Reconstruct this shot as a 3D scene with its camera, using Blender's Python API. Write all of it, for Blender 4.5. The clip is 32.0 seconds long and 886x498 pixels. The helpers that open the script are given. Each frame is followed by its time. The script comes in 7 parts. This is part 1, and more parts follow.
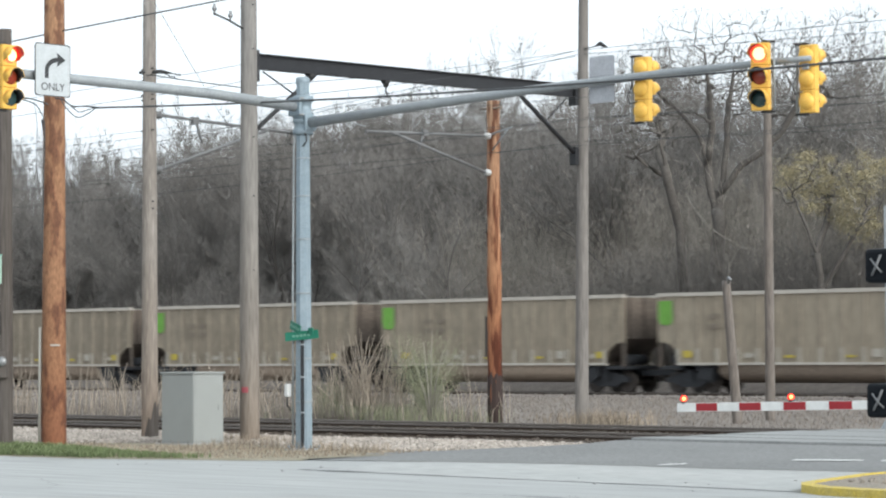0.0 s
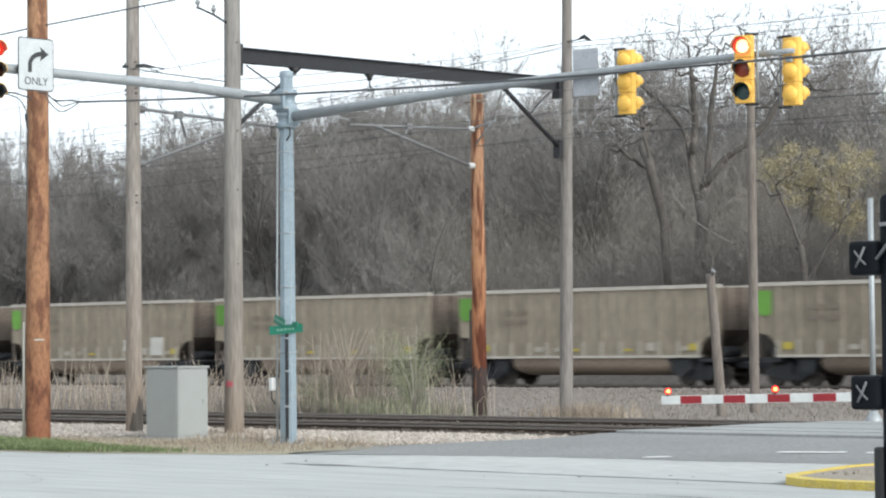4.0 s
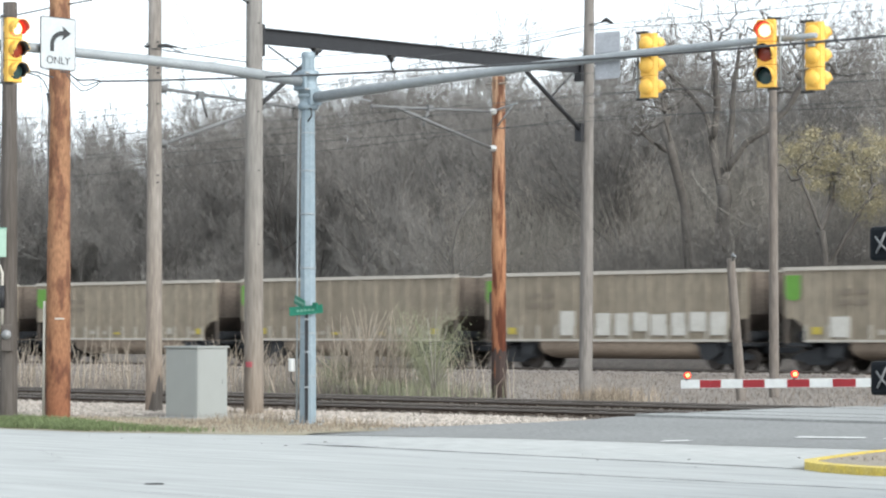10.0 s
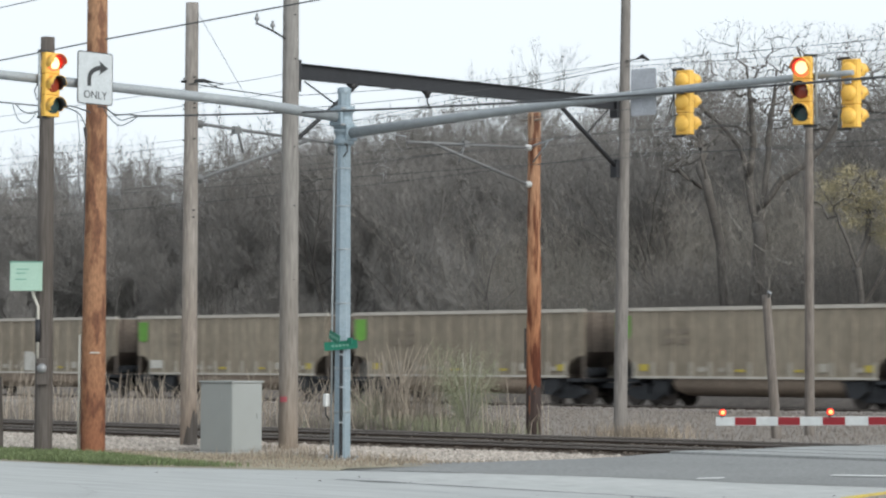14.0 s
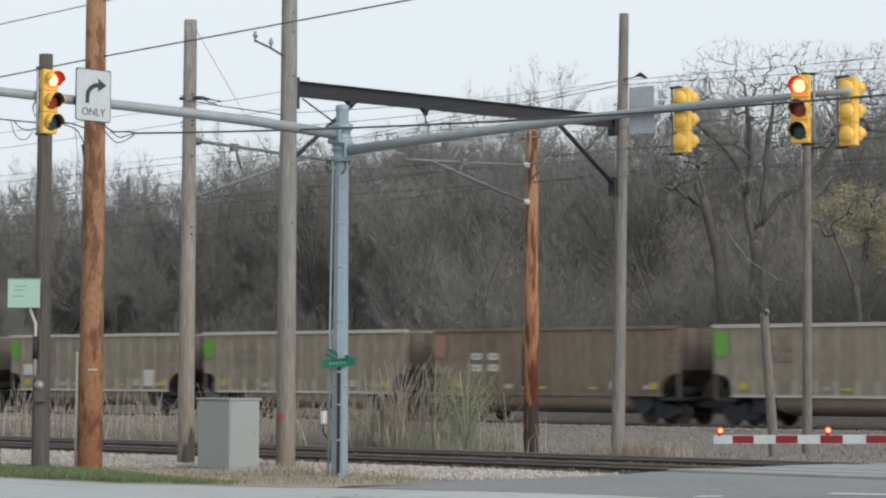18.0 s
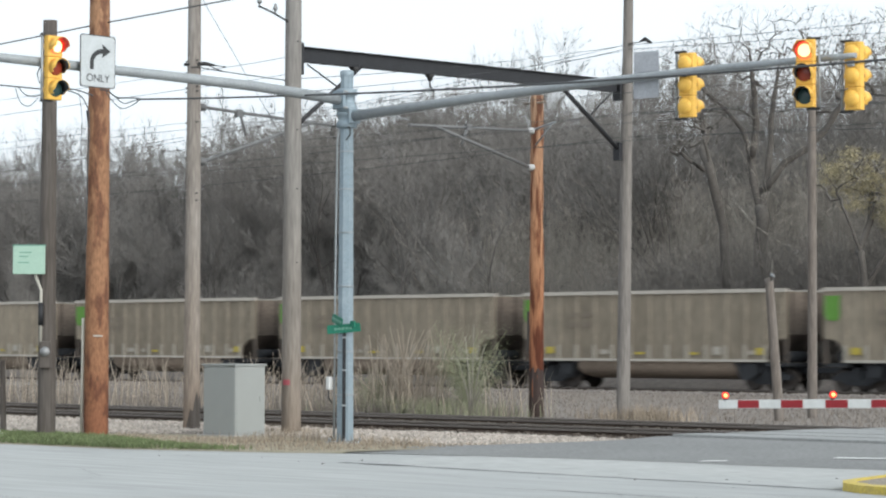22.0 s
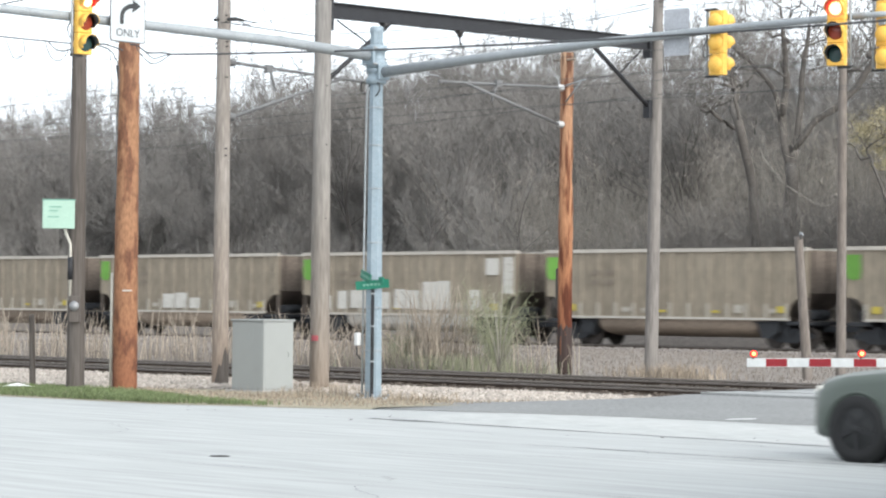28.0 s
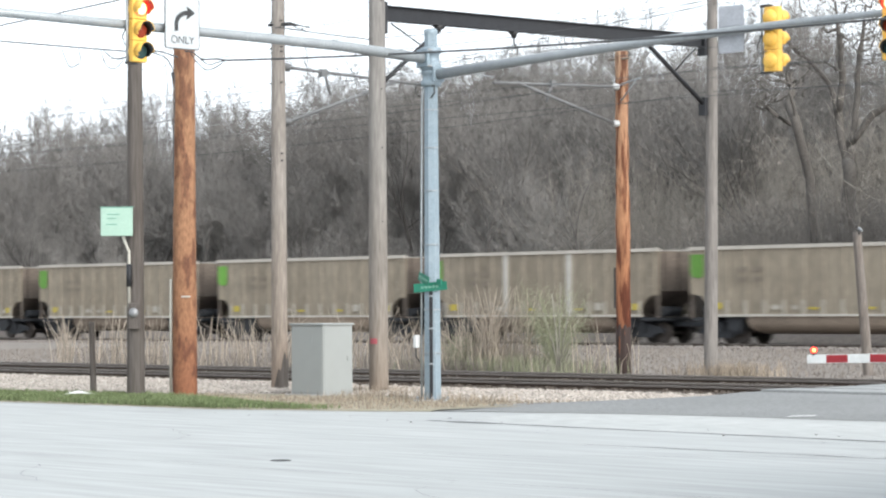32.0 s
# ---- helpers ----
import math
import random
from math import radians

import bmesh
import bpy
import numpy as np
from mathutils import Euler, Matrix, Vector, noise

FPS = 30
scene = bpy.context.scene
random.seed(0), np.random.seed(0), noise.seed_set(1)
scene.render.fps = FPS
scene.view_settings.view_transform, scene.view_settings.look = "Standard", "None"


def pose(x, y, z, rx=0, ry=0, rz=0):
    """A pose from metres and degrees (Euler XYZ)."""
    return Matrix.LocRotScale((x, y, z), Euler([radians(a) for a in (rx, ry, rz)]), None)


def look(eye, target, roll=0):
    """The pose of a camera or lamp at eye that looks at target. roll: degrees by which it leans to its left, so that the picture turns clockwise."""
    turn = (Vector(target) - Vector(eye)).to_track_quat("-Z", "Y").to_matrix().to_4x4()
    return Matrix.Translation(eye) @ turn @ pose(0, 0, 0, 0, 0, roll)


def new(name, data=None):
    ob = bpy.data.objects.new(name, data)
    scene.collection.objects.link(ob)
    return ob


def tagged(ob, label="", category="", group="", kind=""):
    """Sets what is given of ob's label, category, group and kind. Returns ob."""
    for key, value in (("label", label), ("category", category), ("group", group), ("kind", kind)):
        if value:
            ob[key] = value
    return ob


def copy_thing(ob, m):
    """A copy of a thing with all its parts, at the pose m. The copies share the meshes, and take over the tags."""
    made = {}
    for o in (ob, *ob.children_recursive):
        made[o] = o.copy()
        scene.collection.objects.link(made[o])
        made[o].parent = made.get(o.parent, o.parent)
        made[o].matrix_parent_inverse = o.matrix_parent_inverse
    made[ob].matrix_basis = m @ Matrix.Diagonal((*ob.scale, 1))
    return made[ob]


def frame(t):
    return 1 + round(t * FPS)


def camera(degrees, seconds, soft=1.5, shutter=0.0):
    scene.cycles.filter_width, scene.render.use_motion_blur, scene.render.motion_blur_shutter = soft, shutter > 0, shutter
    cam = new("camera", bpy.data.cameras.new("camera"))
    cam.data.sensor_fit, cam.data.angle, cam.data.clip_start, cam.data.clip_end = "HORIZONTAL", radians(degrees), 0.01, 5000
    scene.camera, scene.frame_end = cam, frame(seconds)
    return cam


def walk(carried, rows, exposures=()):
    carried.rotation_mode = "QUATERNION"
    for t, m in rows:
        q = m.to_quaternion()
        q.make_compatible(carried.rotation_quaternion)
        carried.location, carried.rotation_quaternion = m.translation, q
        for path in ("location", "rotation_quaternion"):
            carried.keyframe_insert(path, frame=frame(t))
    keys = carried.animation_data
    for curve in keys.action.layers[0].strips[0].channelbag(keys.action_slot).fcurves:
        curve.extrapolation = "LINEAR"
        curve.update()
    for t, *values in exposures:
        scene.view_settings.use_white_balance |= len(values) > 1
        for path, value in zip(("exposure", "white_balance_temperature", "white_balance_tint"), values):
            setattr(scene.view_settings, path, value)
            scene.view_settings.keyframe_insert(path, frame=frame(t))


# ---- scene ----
# The camera stands on one spot, held by hand with a long lens: only its turn changes.
EYE = 1.75
cam = camera(20.0, 32.0, soft=2.2, shutter=0.54)
TURNS = [  # seconds, then the turn about x, y, z in degrees
    (0.0, 92.424, 0.331, 43.153),
    (0.5, 92.313, 0.479, 43.343),
    (1.0, 92.275, 0.397, 43.474),
    (1.5, 92.304, 0.355, 43.330),
    (2.0, 92.422, 0.359, 42.800),
    (2.5, 92.418, 0.270, 42.410),
    (3.0, 92.359, 0.246, 42.446),
    (3.5, 92.269, 0.544, 42.760),
    (5.5, 92.302, 0.304, 42.971),
    (6.0, 92.200, 0.078, 42.814),
    (6.5, 92.201, -0.135, 42.836),
    (7.0, 92.271, -0.241, 42.674),
    (7.5, 92.201, -0.173, 42.906),
    (8.0, 92.220, -0.214, 42.722),
    (8.5, 92.240, -0.175, 42.784),
    (9.0, 92.237, -0.264, 42.832),
    (9.5, 91.970, -0.258, 43.165),
    (10.0, 91.865, 0.036, 43.247),
    (10.5, 92.084, 0.339, 43.633),
    (11.0, 92.233, 0.079, 43.988),
    (11.5, 92.270, -0.126, 44.062),
    (12.0, 92.179, -0.125, 44.126),
    (12.5, 92.175, -0.049, 44.194),
    (13.0, 92.563, 0.000, 44.055),
    (13.5, 92.766, -0.134, 43.911),
    (14.0, 92.679, -0.248, 44.038),
    (14.5, 92.759, -0.128, 43.972),
    (16.5, 92.833, -0.478, 43.448),
    (17.0, 92.786, -0.374, 43.763),
    (17.5, 93.050, -0.401, 44.019),
    (18.0, 93.081, -0.348, 43.983),
    (18.5, 93.027, -0.506, 44.089),
    (19.0, 92.979, -0.439, 43.975),
    (19.5, 93.000, -0.391, 44.043),
    (20.0, 92.999, -0.350, 44.140),
    (20.5, 92.866, -0.256, 44.213),
    (21.0, 92.730, -0.101, 44.163),
    (21.5, 92.329, -0.194, 44.204),
    (22.0, 92.292, -0.222, 44.103),
    (22.5, 92.325, -0.263, 44.113),
    (23.0, 92.289, -0.299, 44.107),
    (23.5, 92.241, -0.335, 44.054),
    (24.0, 92.145, -0.174, 44.102),
    (24.5, 92.025, -0.179, 44.277),
    (25.0, 91.791, -0.230, 44.379),
    (25.5, 91.754, -0.178, 44.377),
    (27.5, 91.391, -0.579, 44.582),
    (28.0, 91.299, -0.564, 44.750),
    (28.5, 91.232, -0.526, 44.894),
    (29.0, 91.490, -0.359, 44.863),
    (29.5, 91.594, -0.120, 45.197),
    (30.0, 91.558, -0.146, 45.523),
    (30.5, 91.471, -0.065, 45.807),
    (31.0, 91.413, -0.108, 45.963),
    (31.5, 91.336, -0.143, 46.111),
    (32.0, 91.333, 0.340, 46.080),
]
EXPOSURES = [  # seconds, stops, kelvin, tint
    (0.0, -0.23, 6350, 7), (1.0, -0.14, 6350, 7), (3.0, -0.11, 6350, 7), (9.0, 0.01, 6350, 7), (10.2, 0.07, 6350, 7), (12.0, -0.05, 6350, 7), (13.0, -0.18, 6350, 7), (14.2, -0.5, 6350, 7), (16.5, -0.56, 6400, 7), (18.0, -0.7, 6380, 7), (19.0, -0.73, 6380, 7), (20.5, -0.72, 6370, 7), (21.3, -0.58, 6370, 7), (22.0, -0.36, 6350, 7), (23.0, -0.2, 6400, 8), (24.0, -0.12, 6400, 8), (25.0, 0.00, 6400, 8), (29.0, 0.19, 6400, 9), (32.0, 0.16, 6400, 9),
]
walk(cam, [(t, pose(0, 0, EYE, rx, ry, rz)) for t, rx, ry, rz in TURNS], EXPOSURES)

# ---- sky and light: a bright overcast afternoon ----
world = bpy.data.worlds.new("overcast_sky")
scene.world = world
world.use_nodes = True
wn, wl = world.node_tree.nodes, world.node_tree.links
sky = wn.new("ShaderNodeTexSky")
sky.sky_type, sky.sun_disc = "NISHITA", False
sky.sun_elevation, sky.sun_rotation = radians(22), radians(96)
sky.air_density, sky.dust_density, sky.ozone_density = 1.0, 3.0, 1.0
grey = wn.new("ShaderNodeHueSaturation")
grey.inputs["Saturation"].default_value = 0.22
wl.new(sky.outputs[0], grey.inputs["Color"])
cloud = wn.new("ShaderNodeMixRGB")
cloud.inputs[0].default_value = 0.9
cloud.inputs[2].default_value = (10.0, 10.6, 11.2, 1)
wl.new(grey.outputs[0], cloud.inputs[1])
wl.new(cloud.outputs[0], wn["Background"].inputs[0])
wn["Background"].inputs[1].default_value = 0.14
sun = new("sun", bpy.data.lights.new("sun", "SUN"))
sun.data.energy, sun.data.angle, sun.data.color = 4.4, radians(50), (1.0, 0.96, 0.9)
sun.matrix_world = look((0, 0, 33.3), (-82, 8, 0))


# ---- materials ----
def mat(name, colour, rough=0.7, metal=0.0, spots=None, amount=0.35, scale=3.0, fine=40.0, bump=0.15, stretch=(1, 1, 1), random_tone=0.0, glow=0.0, spec=0.35):
    """A surface with a coarse and a fine variation of its colour, at real size, and a fine relief."""
    m = bpy.data.materials.new(name)
    m.use_nodes = True
    n, l = m.node_tree.nodes, m.node_tree.links
    b = n["Principled BSDF"]
    b.inputs["Roughness"].default_value = rough
    b.inputs["Metallic"].default_value = metal
    b.inputs["Specular IOR Level"].default_value = spec
    co = n.new("ShaderNodeTexCoord")
    mp = n.new("ShaderNodeMapping")
    mp.inputs["Scale"].default_value = stretch
    l.new(co.outputs["Object"], mp.inputs["Vector"])
    big, small = n.new("ShaderNodeTexNoise"), n.new("ShaderNodeTexNoise")
    for t, s, d in ((big, scale, 4.0), (small, fine, 3.0)):
        t.inputs["Scale"].default_value, t.inputs["Detail"].default_value = s, d
        l.new(mp.outputs[0], t.inputs["Vector"])
    ramp = n.new("ShaderNodeValToRGB")
    ramp.color_ramp.elements[0].position, ramp.color_ramp.elements[1].position = 0.36, 0.66
    c2 = spots or tuple(v * 0.55 for v in colour)
    ramp.color_ramp.elements[0].color = (*c2, 1)
    ramp.color_ramp.elements[1].color = (*colour, 1)
    l.new(big.outputs["Fac"], ramp.inputs[0])
    mix = n.new("ShaderNodeMixRGB")
    mix.inputs[0].default_value = amount
    mix.inputs[1].default_value = (*colour, 1)
    l.new(ramp.outputs[0], mix.inputs[2])
    tone = n.new("ShaderNodeMixRGB")
    tone.blend_type = "OVERLAY"
    tone.inputs[0].default_value = min(0.6, amount)
    l.new(mix.outputs[0], tone.inputs[1])
    l.new(small.outputs["Fac"], tone.inputs[2])
    last = tone.outputs[0]
    if random_tone:
        info = n.new("ShaderNodeObjectInfo")
        rng = n.new("ShaderNodeMapRange")
        rng.inputs["To Min"].default_value, rng.inputs["To Max"].default_value = 1 - random_tone, 1 + random_tone
        l.new(info.outputs["Random"], rng.inputs["Value"])
        hsv = n.new("ShaderNodeHueSaturation")
        l.new(rng.outputs[0], hsv.inputs["Value"])
        l.new(last, hsv.inputs["Color"])
        last = hsv.outputs[0]
    l.new(last, b.inputs["Base Color"])
    if bump:
        bp = n.new("ShaderNodeBump")
        bp.inputs["Strength"].default_value, bp.inputs["Distance"].default_value = bump, 0.02
        l.new(small.outputs["Fac"], bp.inputs["Height"])
        l.new(bp.outputs[0], b.inputs["Normal"])
    if glow:
        b.inputs["Emission Color"].default_value = (*colour, 1)
        b.inputs["Emission Strength"].default_value = glow
    return m


def island_tone(m, low, high):
    """Varies a joined mass piece by piece in tone."""
    n, l = m.node_tree.nodes, m.node_tree.links
    b = n["Principled BSDF"]
    source = b.inputs["Base Color"].links[0].from_socket
    geo = n.new("ShaderNodeNewGeometry")
    rng = n.new("ShaderNodeMapRange")
    rng.inputs["To Min"].default_value, rng.inputs["To Max"].default_value = low, high
    l.new(geo.outputs["Random Per Island"], rng.inputs["Value"])
    hsv = n.new("ShaderNodeHueSaturation")
    l.new(rng.outputs[0], hsv.inputs["Value"])
    l.new(source, hsv.inputs["Color"])
    l.new(hsv.outputs[0], b.inputs["Base Color"])
    return m


GRAIN = (1, 1, 0.06)
M = dict(
    concrete=mat("pale_concrete", (0.342, 0.353, 0.352), 0.85, spots=(0.29, 0.302, 0.303), amount=0.34, scale=0.7, fine=6, bump=0.12, stretch=(0.07, 0.8, 1)),
    asphalt=mat("worn_asphalt", (0.202, 0.206, 0.206), 0.9, spots=(0.157, 0.16, 0.161), amount=0.5, scale=0.4, fine=14, bump=0.3),
    crossing=mat("crossing_panel", (0.269, 0.277, 0.277), 0.9, amount=0.3, scale=0.6, fine=16),
    earth=mat("dry_field", (0.19, 0.168, 0.15), 1.0, spots=(0.157, 0.141, 0.127), amount=0.6, scale=0.2, fine=4, bump=0.4),
    verge=mat("verge_soil", (0.27, 0.24, 0.185), 1.0, spots=(0.2, 0.185, 0.125), amount=0.6, scale=1.2, fine=20, bump=0.4),
    grass=island_tone(mat("green_grass", (0.135, 0.172, 0.08), 0.9, amount=0.3, scale=2, bump=0), 0.65, 1.35),
    straw=island_tone(mat("dead_grass", (0.285, 0.239, 0.187), 0.95, spots=(0.239, 0.194, 0.15), amount=0.5, scale=0.5, bump=0), 0.55, 1.35),
    field=island_tone(mat("field_grass", (0.198, 0.175, 0.156), 0.95, spots=(0.168, 0.147, 0.132), amount=0.5, scale=0.3, bump=0), 0.85, 1.15),
    reed=island_tone(mat("dry_stalk", (0.41, 0.35, 0.286), 0.9, amount=0.2, scale=1, bump=0), 0.6, 1.3),
    bush=island_tone(mat("budding_shrub", (0.275, 0.285, 0.19), 0.9, amount=0.2, scale=1, bump=0), 0.86, 1.1),
    ballast=mat("ballast_bed", (0.361, 0.331, 0.297), 1.0, spots=(0.258, 0.234, 0.211), amount=0.7, scale=6, fine=30, bump=0.8),
    stone=island_tone(mat("ballast_stone", (0.404, 0.365, 0.327), 0.95, amount=0.3, scale=8, bump=0.2), 0.65, 1.15),
    bedstone=mat("oily_dark_ballast", (0.085, 0.068, 0.056), 1.0, spots=(0.05, 0.042, 0.036), amount=0.6, scale=3, fine=26, bump=0.8),
    far_ballast=mat("grey_ballast", (0.224, 0.202, 0.187), 1.0, spots=(0.15, 0.135, 0.127), amount=0.6, scale=3, fine=18, bump=0.8),
    rail=mat("rusty_rail", (0.0673, 0.0487, 0.0374), 0.75, 0.2, amount=0.4, scale=4, fine=40),
    railtop=mat("rolled_steel", (0.18, 0.16, 0.146), 0.5, 0.3, amount=0.2, scale=4, fine=40),
    tie=mat("creosote_tie", (0.0524, 0.0411, 0.0336), 0.95, amount=0.5, scale=4, fine=30, stretch=(1, 0.1, 1)),
    galv=mat("blue_grey_galvanised", (0.21, 0.266, 0.307), 0.55, 0.25, spots=(0.255, 0.307, 0.344), amount=0.6, scale=5, fine=60, bump=0.05),
    galv2=mat("dull_galvanised", (0.314, 0.337, 0.352), 0.5, 0.35, spots=(0.247, 0.269, 0.285), amount=0.6, scale=5, fine=60, bump=0.05),
    steel=mat("grey_steel", (0.261, 0.269, 0.277), 0.5, 0.5, amount=0.4, scale=6, fine=50, bump=0.05),
    dullsteel=mat("dull_weathered_steel", (0.2, 0.205, 0.21), 0.6, 0.3, spots=(0.14, 0.14, 0.145), amount=0.5, scale=6, fine=40, bump=0.05),
    black=mat("black_painted_steel", (0.025, 0.026, 0.03), 0.55, 0.1, amount=0.4, scale=4, fine=30, bump=0.1),
    darkmetal=mat("dark_hardware", (0.0449, 0.0449, 0.0464), 0.6, 0.3, amount=0.4, scale=8, fine=50),
    cable=mat("weathered_cable", (0.0673, 0.0703, 0.0748), 0.7, amount=0.2, scale=4, fine=40, bump=0),
    wood_red=mat("new_brown_pole_wood", (0.262, 0.138, 0.079), 0.85, spots=(0.115, 0.05, 0.031), amount=0.85, scale=4.2, fine=26, stretch=(1, 1, 0.4), bump=0.4),
    wood_grey=mat("weathered_grey_pole_wood", (0.218, 0.206, 0.194), 0.95, spots=(0.15, 0.139, 0.129), amount=0.5, scale=5, fine=22, stretch=(1, 1, 0.12), bump=0.4),
    wood_tan=mat("weathered_tan_pole_wood", (0.28, 0.252, 0.23), 0.95, spots=(0.174, 0.148, 0.126), amount=0.55, scale=4, fine=22, stretch=(1, 1, 0.14), bump=0.4),
    wood_slim=mat("weathered_slim_pole_wood", (0.188, 0.174, 0.163), 0.95, spots=(0.13, 0.119, 0.11), amount=0.5, scale=5, fine=22, stretch=(1, 1, 0.12), bump=0.4),
    wood_brown=mat("dull_brown_post_wood", (0.16, 0.142, 0.129), 0.95, spots=(0.12, 0.1, 0.086), amount=0.6, scale=5, fine=22, stretch=(1, 1, 0.14), bump=0.5),
    truckblack=mat("black_truck_paint", (0.008, 0.01, 0.013), 0.6, 0.0, amount=0.3, scale=3, fine=30, bump=0.04, spec=0.1),
    gutter=mat("pale_gutter_concrete", (0.375, 0.384, 0.38), 0.85, spots=(0.3, 0.312, 0.31), amount=0.4, scale=0.6, fine=7, bump=0.12, stretch=(0.3, 1, 1)),
    wood_dark=mat("dark_creosote_pole_wood", (0.098, 0.087, 0.08), 0.95, spots=(0.0673, 0.0562, 0.0487), amount=0.6, scale=7, fine=30, stretch=GRAIN, bump=0.6),
    wood_orange=mat("stripped_orange_pole_wood", (0.37, 0.2, 0.115), 0.9, spots=(0.12, 0.042, 0.022), amount=0.95, scale=7, fine=30, stretch=(1, 1, 0.12), bump=0.5),
    wood_base=mat("tarred_pole_foot", (0.0449, 0.0299, 0.0262), 0.9, amount=0.5, scale=6, stretch=GRAIN),
    yellow=mat("signal_yellow", (0.72, 0.43, 0.085), 0.5, spots=(0.63, 0.36, 0.065), amount=0.35, scale=5, fine=40, bump=0.04),
    lens_red=mat("dark_red_lens", (0.2, 0.02, 0.015), 0.2, amount=0.1, bump=0, spec=0.5),
    lens_amber=mat("unlit_amber_lens", (0.24, 0.04, 0.02), 0.2, amount=0.1, bump=0, spec=0.5),
    lens_green=mat("unlit_green_lens", (0.03, 0.06, 0.06), 0.2, amount=0.1, bump=0, spec=0.5),
    lit_red=mat("lit_red_lamp", (1.0, 0.6, 0.28), 0.4, amount=0.0, bump=0, glow=3.0),
    lit_rim=mat("lit_red_lamp_rim", (1.0, 0.07, 0.03), 0.4, amount=0.0, bump=0, glow=4.0),
    # hood lining of a lit lamp: its red glow is put into the colour
    hood_redglow=mat("hood_lining_painted_red_glow", (0.35, 0.03, 0.03), 0.6, amount=0.2, bump=0),
    lit_gate=mat("lit_gate_lamp", (1.0, 0.42, 0.14), 0.4, amount=0.0, bump=0, glow=2.0),
    lit_gate_rim=mat("lit_gate_lamp_rim", (1.0, 0.02, 0.015), 0.4, amount=0.0, bump=0, glow=1.6),
    lit_tail=mat("lit_tail_lamp", (0.6, 0.03, 0.07), 0.3, amount=0.0, bump=0, glow=0.08),
    white=mat("white_reflective_paint", (0.67, 0.679, 0.67), 0.5, amount=0.25, scale=6, fine=40, bump=0.03),
    red=mat("red_reflective_paint", (0.299, 0.0187, 0.0262), 0.5, amount=0.25, scale=6, fine=40, bump=0.03),
    signwhite=mat("white_sign_sheeting", (0.43, 0.46, 0.48), 0.5, amount=0.2, scale=6, fine=40, bump=0.02),
    signblack=mat("sign_black", (0.03, 0.032, 0.034), 0.5, amount=0.1, bump=0),
    signgreen=mat("street_sign_green", (0.015, 0.15, 0.0972), 0.45, amount=0.2, scale=8, bump=0),
    signback=mat("bare_aluminium_sign_back", (0.42, 0.435, 0.47), 0.5, 0.3, amount=0.3, scale=5, fine=30, bump=0.02),
    mint=mat("pale_green_board", (0.322, 0.463, 0.386), 0.6, amount=0.15, scale=4, fine=30, bump=0.02),
    mintink=mat("green_print", (0.15, 0.299, 0.239), 0.6, amount=0.1, bump=0),
    cabinet=mat("grey_green_cabinet_paint", (0.275, 0.288, 0.282), 0.5, spots=(0.262, 0.275, 0.27), amount=0.06, scale=0.8, fine=3, bump=0),
    pad=mat("concrete_pad", (0.314, 0.299, 0.277), 0.9, amount=0.4, scale=3, fine=30),
    porcelain=mat("white_porcelain", (0.544, 0.551, 0.551), 0.25, amount=0.1, bump=0, spec=0.5),
    pvc=mat("pvc_conduit", (0.449, 0.434, 0.389), 0.6, amount=0.2, scale=5, bump=0),
    kerb=mat("yellow_kerb_paint", (0.538, 0.412, 0.0748), 0.75, spots=(0.374, 0.314, 0.15), amount=0.5, scale=5, fine=30, bump=0.2),
    gravel=mat("island_gravel", (0.285, 0.255, 0.217), 1.0, amount=0.5, scale=8, fine=40, bump=0.7),
    pink=mat("pink_survey_paint", (0.387, 0.0946, 0.112), 0.8, amount=0.3, bump=0),
    tar=mat("tar_joint", (0.105, 0.108, 0.113), 0.8, amount=0.3, scale=4, bump=0.1),
    bark=mat("grey_bark", (0.135, 0.125, 0.117), 0.95, spots=(0.09, 0.083, 0.077), amount=0.6, scale=3, fine=14, bump=0.5, random_tone=0.25),
    oakbark=mat("dark_oak_bark", (0.105, 0.096, 0.088), 0.95, spots=(0.078, 0.071, 0.065), amount=0.6, scale=3, fine=14, bump=0.5),
    twig=mat("bare_twigs", (0.198, 0.188, 0.178), 0.95, amount=0.3, scale=0.5, fine=4, bump=0, random_tone=0.25),
    brush=mat("bare_brush", (0.272, 0.258, 0.243), 0.95, amount=0.3, scale=0.25, fine=3, bump=0),
    lowbrush=mat("dark_brown_brush", (0.205, 0.19, 0.176), 0.95, amount=0.3, scale=0.25, fine=3, bump=0),
    warmbrush=mat("tan_brown_brush", (0.37, 0.337, 0.3), 0.95, amount=0.3, scale=0.25, fine=3, bump=0),
    oaktwig=mat("grey_brown_oak_twigs", (0.2, 0.185, 0.172), 0.95, amount=0.3, scale=0.5, fine=4, bump=0),
    paletwig=mat("pale_branches", (0.299, 0.277, 0.247), 0.9, amount=0.3, scale=0.5, fine=4, bump=0, random_tone=0.2),
    bud=island_tone(mat("yellow_green_buds", (0.36, 0.318, 0.205), 0.9, amount=0.3, scale=0.5, bump=0), 0.8, 1.2),
    litter=mat("woodland_floor", (0.29, 0.272, 0.252), 1.0, spots=(0.23, 0.215, 0.2), amount=0.8, scale=0.5, fine=3.5, bump=0.6, stretch=(1, 1, 0.3)),
    car_tan=mat("dusty_tan_car_side", (0.243, 0.21, 0.163), 0.7, spots=(0.176, 0.148, 0.112), amount=0.6, scale=0.7, fine=8, stretch=(1, 1, 0.2), bump=0.05, random_tone=0.13),
